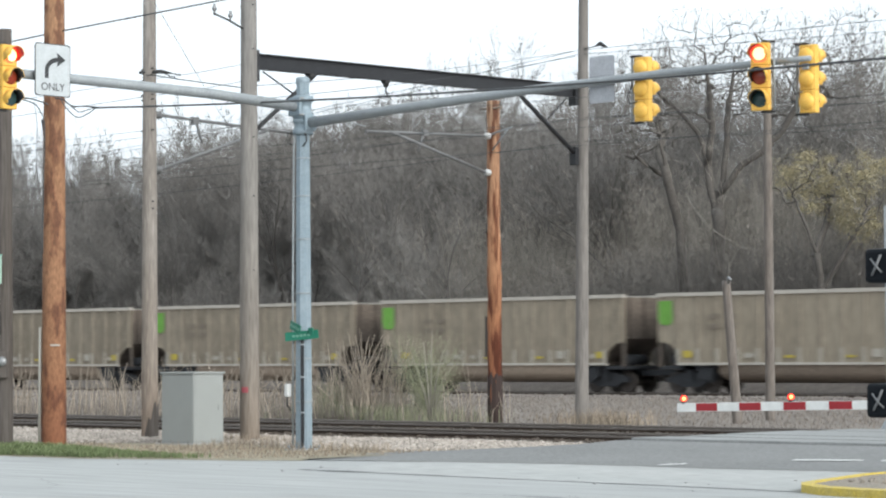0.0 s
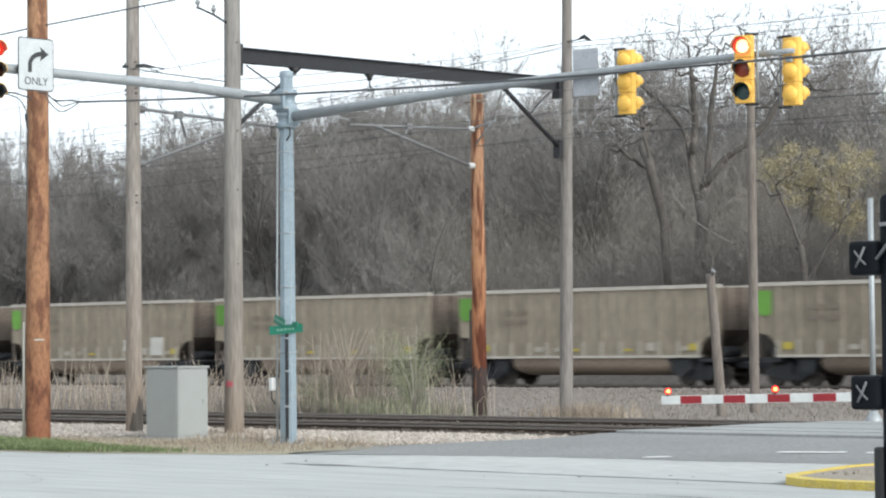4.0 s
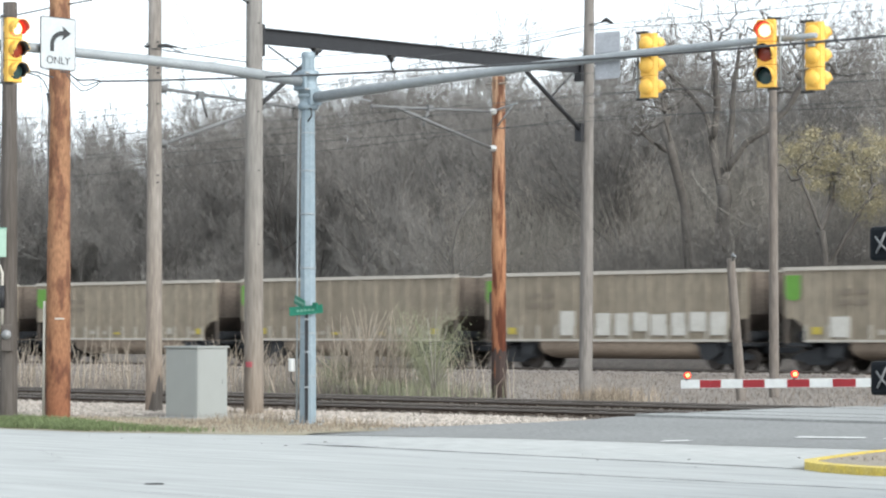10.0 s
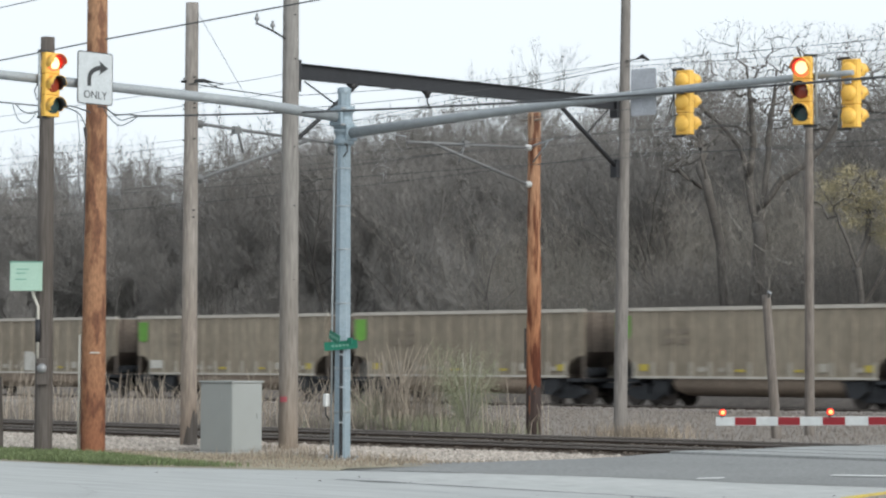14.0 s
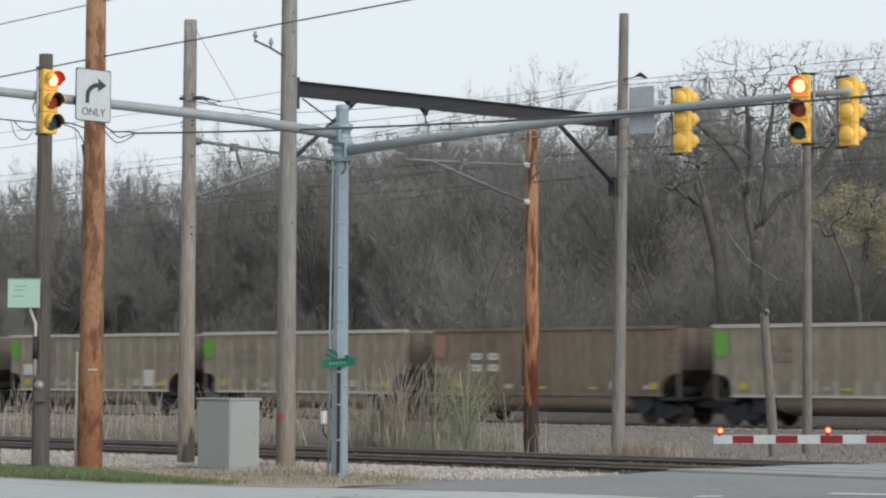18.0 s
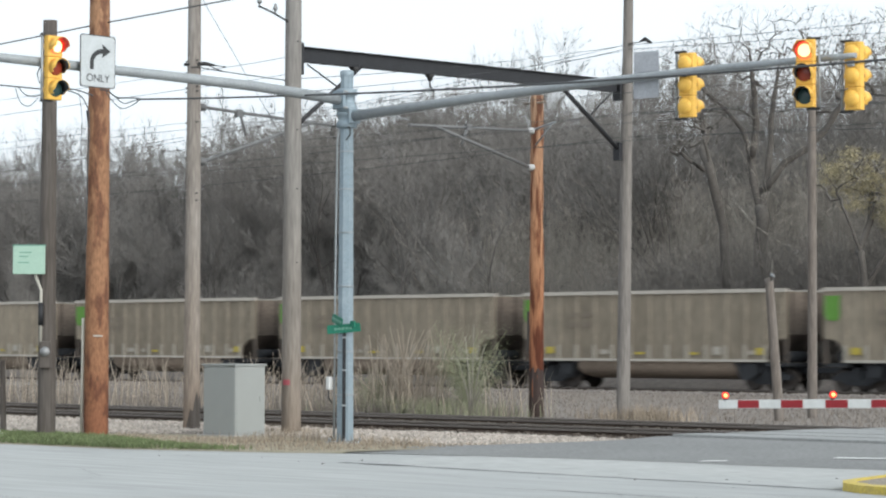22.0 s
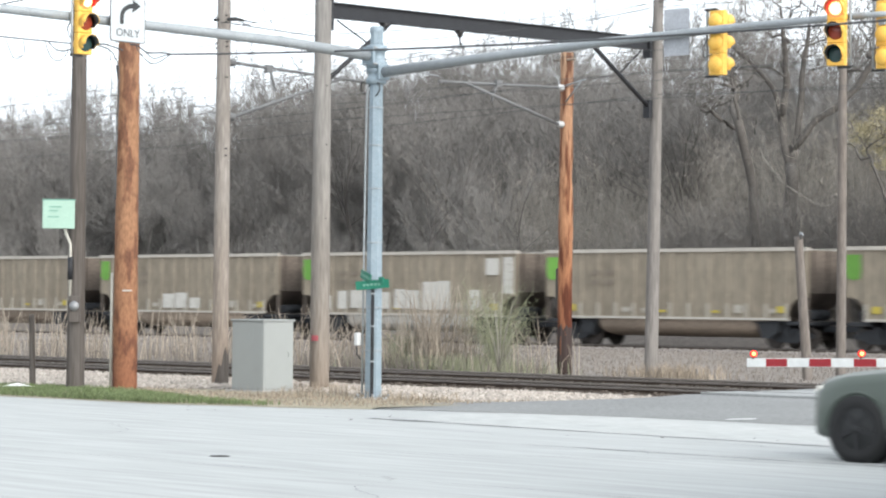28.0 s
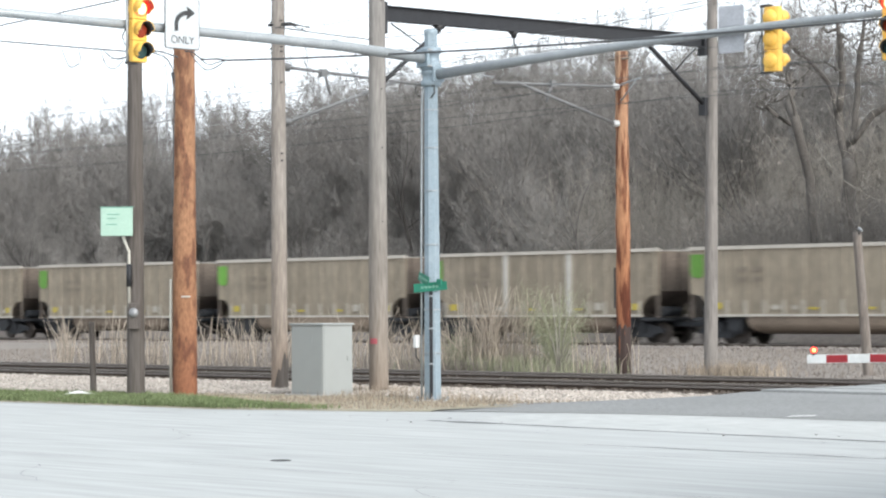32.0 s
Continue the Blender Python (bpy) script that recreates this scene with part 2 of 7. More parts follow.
    car_brown=mat("dark_brown_car_side", (0.178, 0.138, 0.102), 0.7, spots=(0.12, 0.0886, 0.0654), amount=0.6, scale=0.7, fine=8, stretch=(1, 1, 0.2), bump=0.05),
    # dusty like the sides, but paler: light caught by the ribs is in the colour
    car_rib=mat("dusty_rib_painted_light", (0.253, 0.218, 0.172), 0.7, spots=(0.196, 0.165, 0.126), amount=0.6, scale=0.9, fine=10, stretch=(1, 1, 0.5), bump=0.05),
    rust_pink=mat("faded_pink_panel", (0.31, 0.163, 0.129), 0.7, amount=0.3, scale=3, fine=20, bump=0.02),
    chord=mat("pale_aluminium_chord", (0.464, 0.434, 0.389), 0.6, 0.1, amount=0.3, scale=2, fine=20, bump=0.03),
    tub=mat("dusty_brown_tub", (0.269, 0.217, 0.172), 0.75, spots=(0.202, 0.161, 0.127), amount=0.6, scale=1, fine=10, bump=0.05, random_tone=0.2),
    soot=mat("sooty_car_end", (0.125, 0.102, 0.085), 0.9, spots=(0.06, 0.052, 0.046), amount=0.7, scale=1.2, fine=10, bump=0.1),
    truck=mat("oily_black_truck", (0.034, 0.037, 0.042), 0.75, 0.1, spots=(0.022, 0.022, 0.026), amount=0.5, scale=3, fine=20),
    wheel=mat("worn_steel_wheel", (0.07, 0.06, 0.055), 0.55, 0.5, amount=0.4, scale=6, fine=30),
    lime=mat("lime_green_panel", (0.129, 0.31, 0.0516), 0.6, amount=0.3, scale=3, fine=20, bump=0.02, random_tone=0.22),
    stencil=mat("stencil_yellow", (0.43, 0.344, 0.0602), 0.6, amount=0.2, scale=6, bump=0),
    stencilw=mat("stencil_white", (0.37, 0.345, 0.3), 0.6, amount=0.3, scale=4, fine=20, bump=0),
    stencilg=mat("faded_stencil_grey", (0.187, 0.157, 0.127), 0.7, amount=0.3, scale=4, fine=20, bump=0),
    patch=mat("pale_cover_paint", (0.5, 0.49, 0.46), 0.7, spots=(0.41, 0.395, 0.36), amount=0.5, scale=2, fine=20, bump=0.02),
    olive=mat("matt_olive_car_paint", (0.064, 0.082, 0.068), 0.4, 0.15, amount=0.12, scale=2, fine=60, bump=0, spec=0.5),
    carblack=mat("black_car_plastic", (0.02, 0.021, 0.022), 0.55, amount=0.2, scale=6, fine=60, bump=0.03),
    tyre=mat("tyre_rubber", (0.022, 0.022, 0.023), 0.85, amount=0.3, scale=8, fine=60, bump=0.1),
    rim=mat("black_alloy_rim", (0.028, 0.028, 0.03), 0.35, 0.5, amount=0.2, scale=8, fine=60, bump=0),
    headlamp=mat("clear_headlamp", (0.8, 0.78, 0.72), 0.15, amount=0.05, bump=0, glow=0.6),
    orange=mat("orange_sticker", (0.387, 0.138, 0.0688), 0.6, amount=0.1, bump=0),
    plate=mat("white_plate", (0.4, 0.45, 0.43), 0.5, amount=0.1, bump=0),
    glass=mat("tinted_car_glass", (0.02, 0.026, 0.034), 0.06, amount=0.1, bump=0, spec=0.55),
)

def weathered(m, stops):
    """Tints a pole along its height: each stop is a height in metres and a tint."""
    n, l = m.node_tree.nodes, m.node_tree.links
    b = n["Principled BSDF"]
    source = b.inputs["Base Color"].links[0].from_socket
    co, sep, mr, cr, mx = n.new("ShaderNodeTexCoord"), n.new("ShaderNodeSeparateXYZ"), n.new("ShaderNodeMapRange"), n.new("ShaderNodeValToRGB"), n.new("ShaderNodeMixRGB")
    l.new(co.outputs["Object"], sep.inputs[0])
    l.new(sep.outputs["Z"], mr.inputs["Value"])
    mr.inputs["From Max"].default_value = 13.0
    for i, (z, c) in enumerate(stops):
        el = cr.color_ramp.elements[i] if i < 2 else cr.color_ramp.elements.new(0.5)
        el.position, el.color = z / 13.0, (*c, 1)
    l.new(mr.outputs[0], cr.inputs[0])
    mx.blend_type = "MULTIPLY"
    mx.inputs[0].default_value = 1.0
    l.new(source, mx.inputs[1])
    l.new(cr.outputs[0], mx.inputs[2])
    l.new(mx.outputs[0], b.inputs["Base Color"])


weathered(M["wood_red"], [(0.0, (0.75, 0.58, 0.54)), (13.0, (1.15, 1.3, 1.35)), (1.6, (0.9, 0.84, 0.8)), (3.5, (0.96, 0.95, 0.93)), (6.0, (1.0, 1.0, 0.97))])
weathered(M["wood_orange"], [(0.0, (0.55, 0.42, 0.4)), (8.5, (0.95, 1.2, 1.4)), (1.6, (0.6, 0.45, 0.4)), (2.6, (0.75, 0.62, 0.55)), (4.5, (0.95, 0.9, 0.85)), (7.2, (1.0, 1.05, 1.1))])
weathered(M["wood_tan"], [(0.0, (0.85, 0.72, 0.62)), (12.0, (0.95, 1.0, 1.05)), (1.5, (1.0, 0.95, 0.9)), (4.0, (1.0, 1.0, 1.0))])
weathered(M["wood_grey"], [(0.0, (1.0, 0.86, 0.74)), (12.0, (1.05, 1.08, 1.12)), (2.0, (0.98, 0.93, 0.88)), (5.0, (1.0, 1.0, 1.0))])
for name, low, high in (("wood_red", 0.4, 0.5), ("wood_orange", 0.44, 0.54)):  # hard-edged blotches
    for node in M[name].node_tree.nodes:
        if node.type == "VALTORGB" and len(node.color_ramp.elements) == 2:
            node.color_ramp.elements[0].position, node.color_ramp.elements[1].position = low, high

coat = M["olive"].node_tree.nodes["Principled BSDF"]
coat.inputs["Coat Weight"].default_value, coat.inputs["Coat Roughness"].default_value = 0.35, 0.1

# ---- mesh tools ----
class G:
    """Points and faces of one mesh, gathered piece by piece."""

    def __init__(self):
        self.v, self.f, self.s = [], [], []

    def add(self, verts, faces, smooth=False, m=None):
        o = len(self.v)
        self.v += [tuple(m @ Vector(p)) for p in verts] if m else [tuple(p) for p in verts]
        self.f += [tuple(i + o for i in f) for f in faces]
        self.s += [smooth] * len(faces)
        return self

    def box(self, x0, x1, y0, y1, z0, z1, m=None):
        v = [(x, y, z) for z in (z0, z1) for y in (y0, y1) for x in (x0, x1)]
        return self.add(v, [(0, 2, 3, 1), (4, 5, 7, 6), (0, 1, 5, 4), (2, 6, 7, 3), (0, 4, 6, 2), (1, 3, 7, 5)], False, m)

    def tube(self, pts, radii, n=10, caps=True, turn=0.0):
        """A tapered tube through points."""
        pts = [Vector(p) for p in pts]
        if not hasattr(radii, "__len__"):
            radii = [radii] * len(pts)
        o = len(self.v)
        for i, p in enumerate(pts):
            d = (pts[min(i + 1, len(pts) - 1)] - pts[max(i - 1, 0)]).normalized()
            side = Vector((1, 0, 0)) if abs(d.x) < 0.8 else Vector((0, 1, 0))
            a = d.cross(side).normalized()
            b = d.cross(a)
            for k in range(n):
                w = 2 * math.pi * k / n + turn
                self.v.append(tuple(p + radii[i] * (math.cos(w) * a + math.sin(w) * b)))
        for i in range(len(pts) - 1):
            for k in range(n):
                k2 = (k + 1) % n
                self.f.append((o + i * n + k, o + i * n + k2, o + i * n + n + k2, o + i * n + n + k))
                self.s.append(n > 4)
        if caps:
            self.f += [tuple(o + k for k in reversed(range(n))), tuple(o + (len(pts) - 1) * n + k for k in range(n))]
            self.s += [False, False]
        return self

    def prism(self, outline, y0, y1, m=None):
        """An outline in x and z, drawn out along y."""
        n = len(outline)
        v = [(x, y0, z) for x, z in outline] + [(x, y1, z) for x, z in outline]
        f = [tuple(range(n)), tuple(reversed(range(n, 2 * n)))] + [(i, n + i, n + (i + 1) % n, (i + 1) % n) for i in range(n)]
        return self.add(v, f, False, m)

    def lathe(self, profile, n=20, m=None):
        """A profile of (radius, height), turned about z."""
        v = [(r * math.cos(2 * math.pi * k / n), r * math.sin(2 * math.pi * k / n), z) for r, z in profile for k in range(n)]
        f = [(i * n + k, i * n + (k + 1) % n, (i + 1) * n + (k + 1) % n, (i + 1) * n + k) for i in range(len(profile) - 1) for k in range(n)]
        return self.add(v, f, True, m)

    def mesh(self, name, material):
        me = bpy.data.meshes.new(name)
        me.from_pydata(self.v, [], self.f)
        me.polygons.foreach_set("use_smooth", self.s)
        me.materials.append(material)
        me.update()
        return me


def recalc(me):
    bm = bmesh.new()
    bm.from_mesh(me)
    bmesh.ops.recalc_face_normals(bm, faces=bm.faces)
    bm.to_mesh(me)
    bm.free()


def part(name, g, material, parent=None, label="", bevel=0.0, at=None, fix=True):
    """Links one mesh, under a thing or a part if given."""
    me = g.mesh(name, material) if isinstance(g, G) else g
    if fix and isinstance(g, G) and len(g.f) < 20000:
        recalc(me)
    ob = new(name, me)
    if parent:
        ob.parent = parent
    if at:
        ob.matrix_basis = at
    if bevel:
        b = ob.modifiers.new("bevel", "BEVEL")
        b.width, b.segments, b.limit_method = bevel, 2, "ANGLE"
    if label:
        ob["label"] = label
    return ob


def thing(name, label, category, at=None, group="", kind=""):
    ob = new(name)
    ob.empty_display_size = 0.2
    if at:
        ob.matrix_basis = at
    return tagged(ob, label, category, group, kind)


def setting(name, g, material, label, category, fix=True):
    return tagged(part(name, g, material, fix=fix), label, category, kind="structure")


def text_part(name, body, size, material, parent, m):
    """Letters as a thin mesh."""
    cu = bpy.data.curves.new(name, "FONT")
    cu.body, cu.size, cu.extrude, cu.align_x, cu.align_y = body, size, 0.002, "CENTER", "CENTER"
    tmp = bpy.data.objects.new(name, cu)
    scene.collection.objects.link(tmp)
    me = bpy.data.meshes.new_from_object(tmp.evaluated_get(bpy.context.evaluated_depsgraph_get()))
    bpy.data.objects.remove(tmp)
    me.materials.clear()
    me.materials.append(material)
    ob = new(name, me)
    ob.parent = parent
    ob.matrix_basis = m
    return ob


# ---- ground, street, crossing, tracks ----
TRACK_A, TRACK_B, TRACK_F = 38.2, 42.4, 84.4  # the near pair and the freight track; all run along x
RAIL_A, RAIL_F = 0.19, 0.12  # heights of the rail tops


def sheet(x0, x1, y0, y1, z, step, rough=0.0, seed=0.0):
    """A gently uneven sheet of ground."""
    g = G()
    nx, ny = max(1, round((x1 - x0) / step)), max(1, round((y1 - y0) / step))
    v = []
    for j in range(ny + 1):
        for i in range(nx + 1):
            x, y = x0 + (x1 - x0) * i / nx, y0 + (y1 - y0) * j / ny
            v.append((x, y, z + rough * noise.noise((x * 0.21 + seed, y * 0.21, seed))))
    f = [(j * (nx + 1) + i, j * (nx + 1) + i + 1, (j + 1) * (nx + 1) + i + 1, (j + 1) * (nx + 1) + i) for j in range(ny) for i in range(nx)]
    return g.add(v, f, True)


def bed(x0, x1, yc, half_top, half_foot, z0, z1):
    """A ballast bank along x."""
    g = G()
    ys = [(yc - half_foot, z0), (yc - half_top, z1), (yc + half_top, z1), (yc + half_foot, z0)]
    n = 60
    v = [(x0 + (x1 - x0) * i / n, y + 0.12 * noise.noise((i * 1.7, y, 3)), z) for i in range(n + 1) for y, z in ys]
    f = [(i * 4 + k, i * 4 + k + 1, i * 4 + k + 5, i * 4 + k + 4) for i in range(n) for k in range(3)]
    return g.add(v, f)


far = G()
far.add([(-3000, -2000, -0.12), (2000, -2000, -0.12), (2000, 3000, -0.12), (-3000, 3000, -0.12)], [(0, 1, 2, 3)])
setting("ground", far, M["earth"], "dry brown open ground running to the horizon", "ground")
setting("field", sheet(-170, 40, 44.5, 95, -0.05, 2.5, 0.05), M["earth"], "dry grassy strip between the railway lines", "ground")

# the street along the tracks: concrete slabs with tarred joints
KERB = [(-140, 20.6), (-60, 25.2), (-46, 26.6), (-40.7, 27.3), (-38.5, 27.45), (-36.6, 27.55), (-34.4, 27.6), (-32.7, 28.3), (-31.7, 28.6), (-30.6, 29.3), (-29.0, 29.9), (-26.6, 30.55), (-24.6, 30.75), (-23.4, 30.7), (-21.2, 31.1), (-18.6, 31.3)]


def kerb_y(x):
    for (xa, ya), (xb, yb) in zip(KERB, KERB[1:]):
        if xa <= x <= xb:
            return ya + (yb - ya) * (x - xa) / (xb - xa)
    return KERB[-1][1]


street = G()
street.add([(-140, -14, 0), (30, -14, 0), (30, 31.3, 0)] + [(x, y, 0) for x, y in reversed(KERB)], [tuple(range(3 + len(KERB)))])
road = setting("street", street, M["concrete"], "pale worn concrete street with tarred joints", "road")
joints = G()
for y in (10.5, 17.7):
    pts = [(x, y + 0.05 * noise.noise((x * 0.4, y, 0))) for x in np.arange(-100, 20, 1.5)]
    w = 0.006
    joints.add([(x, yy + s * w, 0.004) for x, yy in pts for s in (-1, 1)], [(2 * i, 2 * i + 2, 2 * i + 3, 2 * i + 1) for i in range(len(pts) - 1)])
pts = [(x, 26.6 + 0.07 * noise.noise((x * 0.7, 3, 0)) - 0.06 * (x + 24)) for x in np.arange(-28.2, -10, 0.4)]
joints.add([(x, yy + s * (0.03 + 0.26 * abs(noise.noise((x * 0.9, 1, 1)))), 0.004) for x, yy in pts for s in (-1, 1)], [(2 * i, 2 * i + 2, 2 * i + 3, 2 * i + 1) for i in range(len(pts) - 1)])
for k in range(18):  # cracks that wander over the slabs
    x, y, a = random.uniform(-42, -14), random.uniform(16.5, 27), random.uniform(-0.45, 0.25)
    pts = []
    for i in range(random.randint(3, 14)):
        pts.append((x, y))
        a += random.uniform(-0.4, 0.4)
        x, y = x + 0.4 * math.cos(a), y + 0.4 * math.sin(a)
    w = random.uniform(0.002, 0.006)
    joints.add([(px, py + s * w, 0.004) for px, py in pts for s in (-1, 1)], [(2 * i, 2 * i + 2, 2 * i + 3, 2 * i + 1) for i in range(len(pts) - 1)])
pts = [(x, 23.45 + 0.08 * noise.noise((x * 0.7, 8, 0))) for x in np.arange(-21.8, -12, 0.4)]
joints.add([(x, yy + s * (0.01 + 0.1 * abs(noise.noise((x * 1.2, 4, 1)))), 0.004) for x, yy in pts for s in (-1, 1)], [(2 * i, 2 * i + 2, 2 * i + 3, 2 * i + 1) for i in range(len(pts) - 1)])
part("tar_joint", joints, M["tar"], road, "dark tarred joints and cracks")["kind"] = "stuff"
gut = [(-28.5 + 0.28 * i, 26.6 - 0.06 * (-28.5 + 0.28 * i + 24) - 0.6 * max(0, 6 - i) / 6 + (2.2 * max(0, 4 - i) / 4)) for i in range(36)]
band_g = G()
band_g.add([(x, y + 0.05 * noise.noise((x, y, 2)), 0.003) for x, y in gut] + [(x, float(np.interp(x, [q[0] for q in KERB], [q[1] for q in KERB])) + 0.02, 0.003) for x, y in gut], [(i, i + 1, 37 + i, 36 + i) for i in range(35)])
part("gutter_strip", band_g, M["gutter"], road, "paler concrete gutter strip", fix=False)
specks = G()
for _ in range(24):
    x, y = random.uniform(-34, -15), random.gauss(26.9, 0.7)
    r = random.uniform(0.008, 0.022)
    specks.lathe([(0.0, r * 0.5), (r * 0.7, r * 0.35), (r, 0.0)], 6, Matrix.Translation((x, y, 0.003)) @ Matrix.Diagonal((random.uniform(1, 2.2), 1, 1, 1)))
tagged(part("street_litter", specks, M["tie"], fix=False), "dark specks of dirt and leaf litter by the gutter", "litter", kind="stuff")
cover = G().lathe([(0.0, 0.012), (0.1, 0.012), (0.125, 0.003)], 20)
tagged(part("valve_cover", cover, M["darkmetal"], at=pose(-22.12, 18.7, 0.0)), "small dark round iron valve cover in the street", "valve cover")

# the asphalt approach, rising a little to the rails
RAMP = [(32.4, 0.03, -31.5), (33.0, 0.045, -30.9), (33.6, 0.07, -30.4), (34.4, 0.1, -29.8), (35.2, 0.13, -29.5), (36.0, 0.165, -29.4), (37.6, 0.18, -29.15), (39.2, 0.19, -29.3), (40.8, 0.195, -29.35), (42.1, 0.195, -29.2), (44.2, 0.16, -28.8), (48.0, 0.06, -28.5), (60.0, 0.0, -27.0), (76, 0.0, -29.0), (80.5, 0.1, -29.0), (86.5, 0.1, -29.0), (95, 0.0, -29.0)]
ramp = G()
cols = 20
v = []
for j in range(len(RAMP) + 2):
    for i in range(cols + 1):
        if j < 2:  # the near edge lies on the gutter
            x = -31.4 + 17.4 * i / cols
            y = kerb_y(x) + 0.02 if j == 0 else kerb_y(x) + (32.0 - kerb_y(x)) * 0.5
            z = 0.007 if j == 0 else 0.018
        else:
            y, z, left = RAMP[j - 2]
            wob = 0.12 * noise.noise((y * 1.9, 7, 0)) if i == 0 else 0
            x = left + wob + (-14.0 - left) * i / cols
        v.append((x, y, z))
top = [(j * (cols + 1) + i, j * (cols + 1) + i + 1, (j + 1) * (cols + 1) + i + 1, (j + 1) * (cols + 1) + i) for j in range(len(RAMP) + 1) for i in range(cols)]
ramp.add(v, top, True)
k = len(v)
ramp.add([(v[j * (cols + 1)][0], v[j * (cols + 1)][1], z) for j in range(len(RAMP) + 2) for z in (v[j * (cols + 1)][2], -0.15)], [(2 * j, 2 * j + 2, 2 * j + 3, 2 * j + 1) for j in range(len(RAMP) + 1)])
crossing_road = setting("crossing_road", ramp, M["asphalt"], "grey asphalt road rising to the level crossing", "road")
for x0, x1, y0, y1 in ((-29.2, -15, 36.2, 37.3), (-29.05, -15, 37.6, 38.8), (-29.2, -15, 39.1, 41.5), (-28.9, -15, 41.8, 43.0)):
    p = G().box(x0, x1, y0, y1, 0.1, 0.215)
    part("crossing_panel", p, M["crossing"], crossing_road, "pale rubbed crossing panel", 0.01)
mark = G()
for x0, x1, y in ((-23.3, -22.2, 32.9), (-21.9, -20.8, 33.3), (-24.5, -24.2, 31.0)):
    mark.add([(x0, y, 0.02 + (y - 31) * 0.02), (x1, y + 0.3, 0.03 + (y - 31) * 0.02), (x1, y + 0.42, 0.04 + (y - 31) * 0.02), (x0, y + 0.14, 0.03 + (y - 31) * 0.02)], [(0, 1, 2, 3)])
part("road_marking", mark, M["white"], crossing_road, "worn white road paint")

# verge and ballast
verge = G()
vk = []
for (xa, ya), (xb, yb) in zip(KERB, KERB[1:]):
    if xa < -31.0:
        steps = max(1, round((xb - xa) / (0.4 if xa > -60 else 8)))
        vk += [(xa + (xb - xa) * i / steps, ya + (yb - ya) * i / steps) for i in range(steps)]
vk.append((-30.6, 29.3))
n = len(vk)
verge.add([(x, y - 0.16 - 0.07 * noise.noise((x * 1.3, 0, 4)), 0.005) for x, y in vk] + [(x, y + 0.05, 0.03) for x, y in vk], [(i, i + 1, n + i + 1, n + i) for i in range(n - 1)])
verge.add([(x, y + 0.05, 0.03) for x, y in vk] + [(x, max(y + 6.5, 34.0), 0.012) for x, y in vk], [(i, i + 1, n + i + 1, n + i) for i in range(n - 1)])
setting("verge", verge, M["verge"], "bare trampled verge beside the street", "ground")
setting("ballast_bank", bed(-170, 40, 40.3, 3.9, 5.0, -0.1, 0.055), M["ballast"], "pale stone ballast under the two near tracks", "ballast")
setting("freight_ballast_bank", bed(-260, 60, TRACK_F, 2.6, 5.2, -0.1, -0.02), M["far_ballast"], "grey ballast bank of the freight track", "ballast")

setting("far_ballast_berm", bed(-260, 60, 89.2, 0.9, 2.3, -0.1, 0.5), M["far_ballast"], "low grey ballast berm behind the freight track", "ballast")
setting("track_bed", bed(-170, 40, 40.25, 4.15, 4.35, 0.03, 0.085), M["bedstone"], "dark oil-stained ballast between the near rails", "ballast")
RAIL = [(-0.07, 0), (0.07, 0), (0.07, 0.015), (0.012, 0.035), (0.012, 0.125), (0.037, 0.135), (0.037, 0.172), (0.03, 0.178), (-0.03, 0.178), (-0.037, 0.172), (-0.037, 0.135), (-0.012, 0.125), (-0.012, 0.035), (-0.07, 0.015)]


def rail(x0, x1, y, top, parent):
    g = G()
    turn = pose(0, 0, 0, 0, 0, 90)
    g.prism(RAIL, -x1, -x0, Matrix.Translation((0, y, top - 0.178)) @ turn)
    r = part("rail", g, M["rail"], parent, fix=True)
    h = G().box(x0, x1, y - 0.041, y + 0.041, top - 0.034, top + 0.003)
    part("running_surface", h, M["railtop"], r, "worn bright running surface")


def track(name, yc, top, x0, x1, label, tie_from, tie_to):
    t = thing(name, label, "railway track", kind="structure")
    for s in (-0.7535, 0.7535):
        rail(x0, x1, yc + s, top, t)
    me = G().box(-0.11, 0.11, -1.3, 1.3, -0.2, 0).mesh("tie", M["tie"])
    for i in range(int((tie_to - tie_from) / 0.53)):
        part("tie", me, None, t, at=pose(tie_from + i * 0.53, yc, top - 0.178 + 0.006 * random.uniform(-1, 1), 0, 0, random.uniform(-1.5, 1.5)))
    return t


track("near_track", TRACK_A, RAIL_A, -170, 40, "rusty steel rails on dark timber ties", -62, -29.7)
track("second_track", TRACK_B, RAIL_A, -170, 40, "rusty steel rails on dark timber ties, second line", -66, -29.9)
track("freight_track", TRACK_F, RAIL_F, -300, 60, "freight track on grey ballast behind the field", -150, -40)


def stones(name, count, place, size, material, label):
    """Loose stones, each a rough lump."""
    g = G()
    base = [(-1, -1, -1), (1, -1, -1), (1, 1, -1), (-1, 1, -1), (-0.7, -0.6, 1), (0.6, -0.7, 1), (0.7, 0.6, 1), (-0.6, 0.7, 1)]
    faces = [(0, 3, 2, 1), (4, 5, 6, 7), (0, 1, 5, 4), (1, 2, 6, 5), (2, 3, 7, 6), (3, 0, 4, 7)]
    for _ in range(count):
        x, y, z = place()
        s = size * random.uniform(0.5, 1.3)
        m = pose(x, y, z, random.uniform(-40, 40), random.uniform(-40, 40), random.uniform(0, 360)) @ Matrix.Diagonal((s, s * random.uniform(0.6, 1), s * random.uniform(0.5, 0.8), 1))
        g.add([(a + random.uniform(-0.3, 0.3), b + random.uniform(-0.3, 0.3), c) for a, b, c in base], faces, False, m)
    return tagged(part(name, g, material, fix=False), label, "stones", kind="stuff")


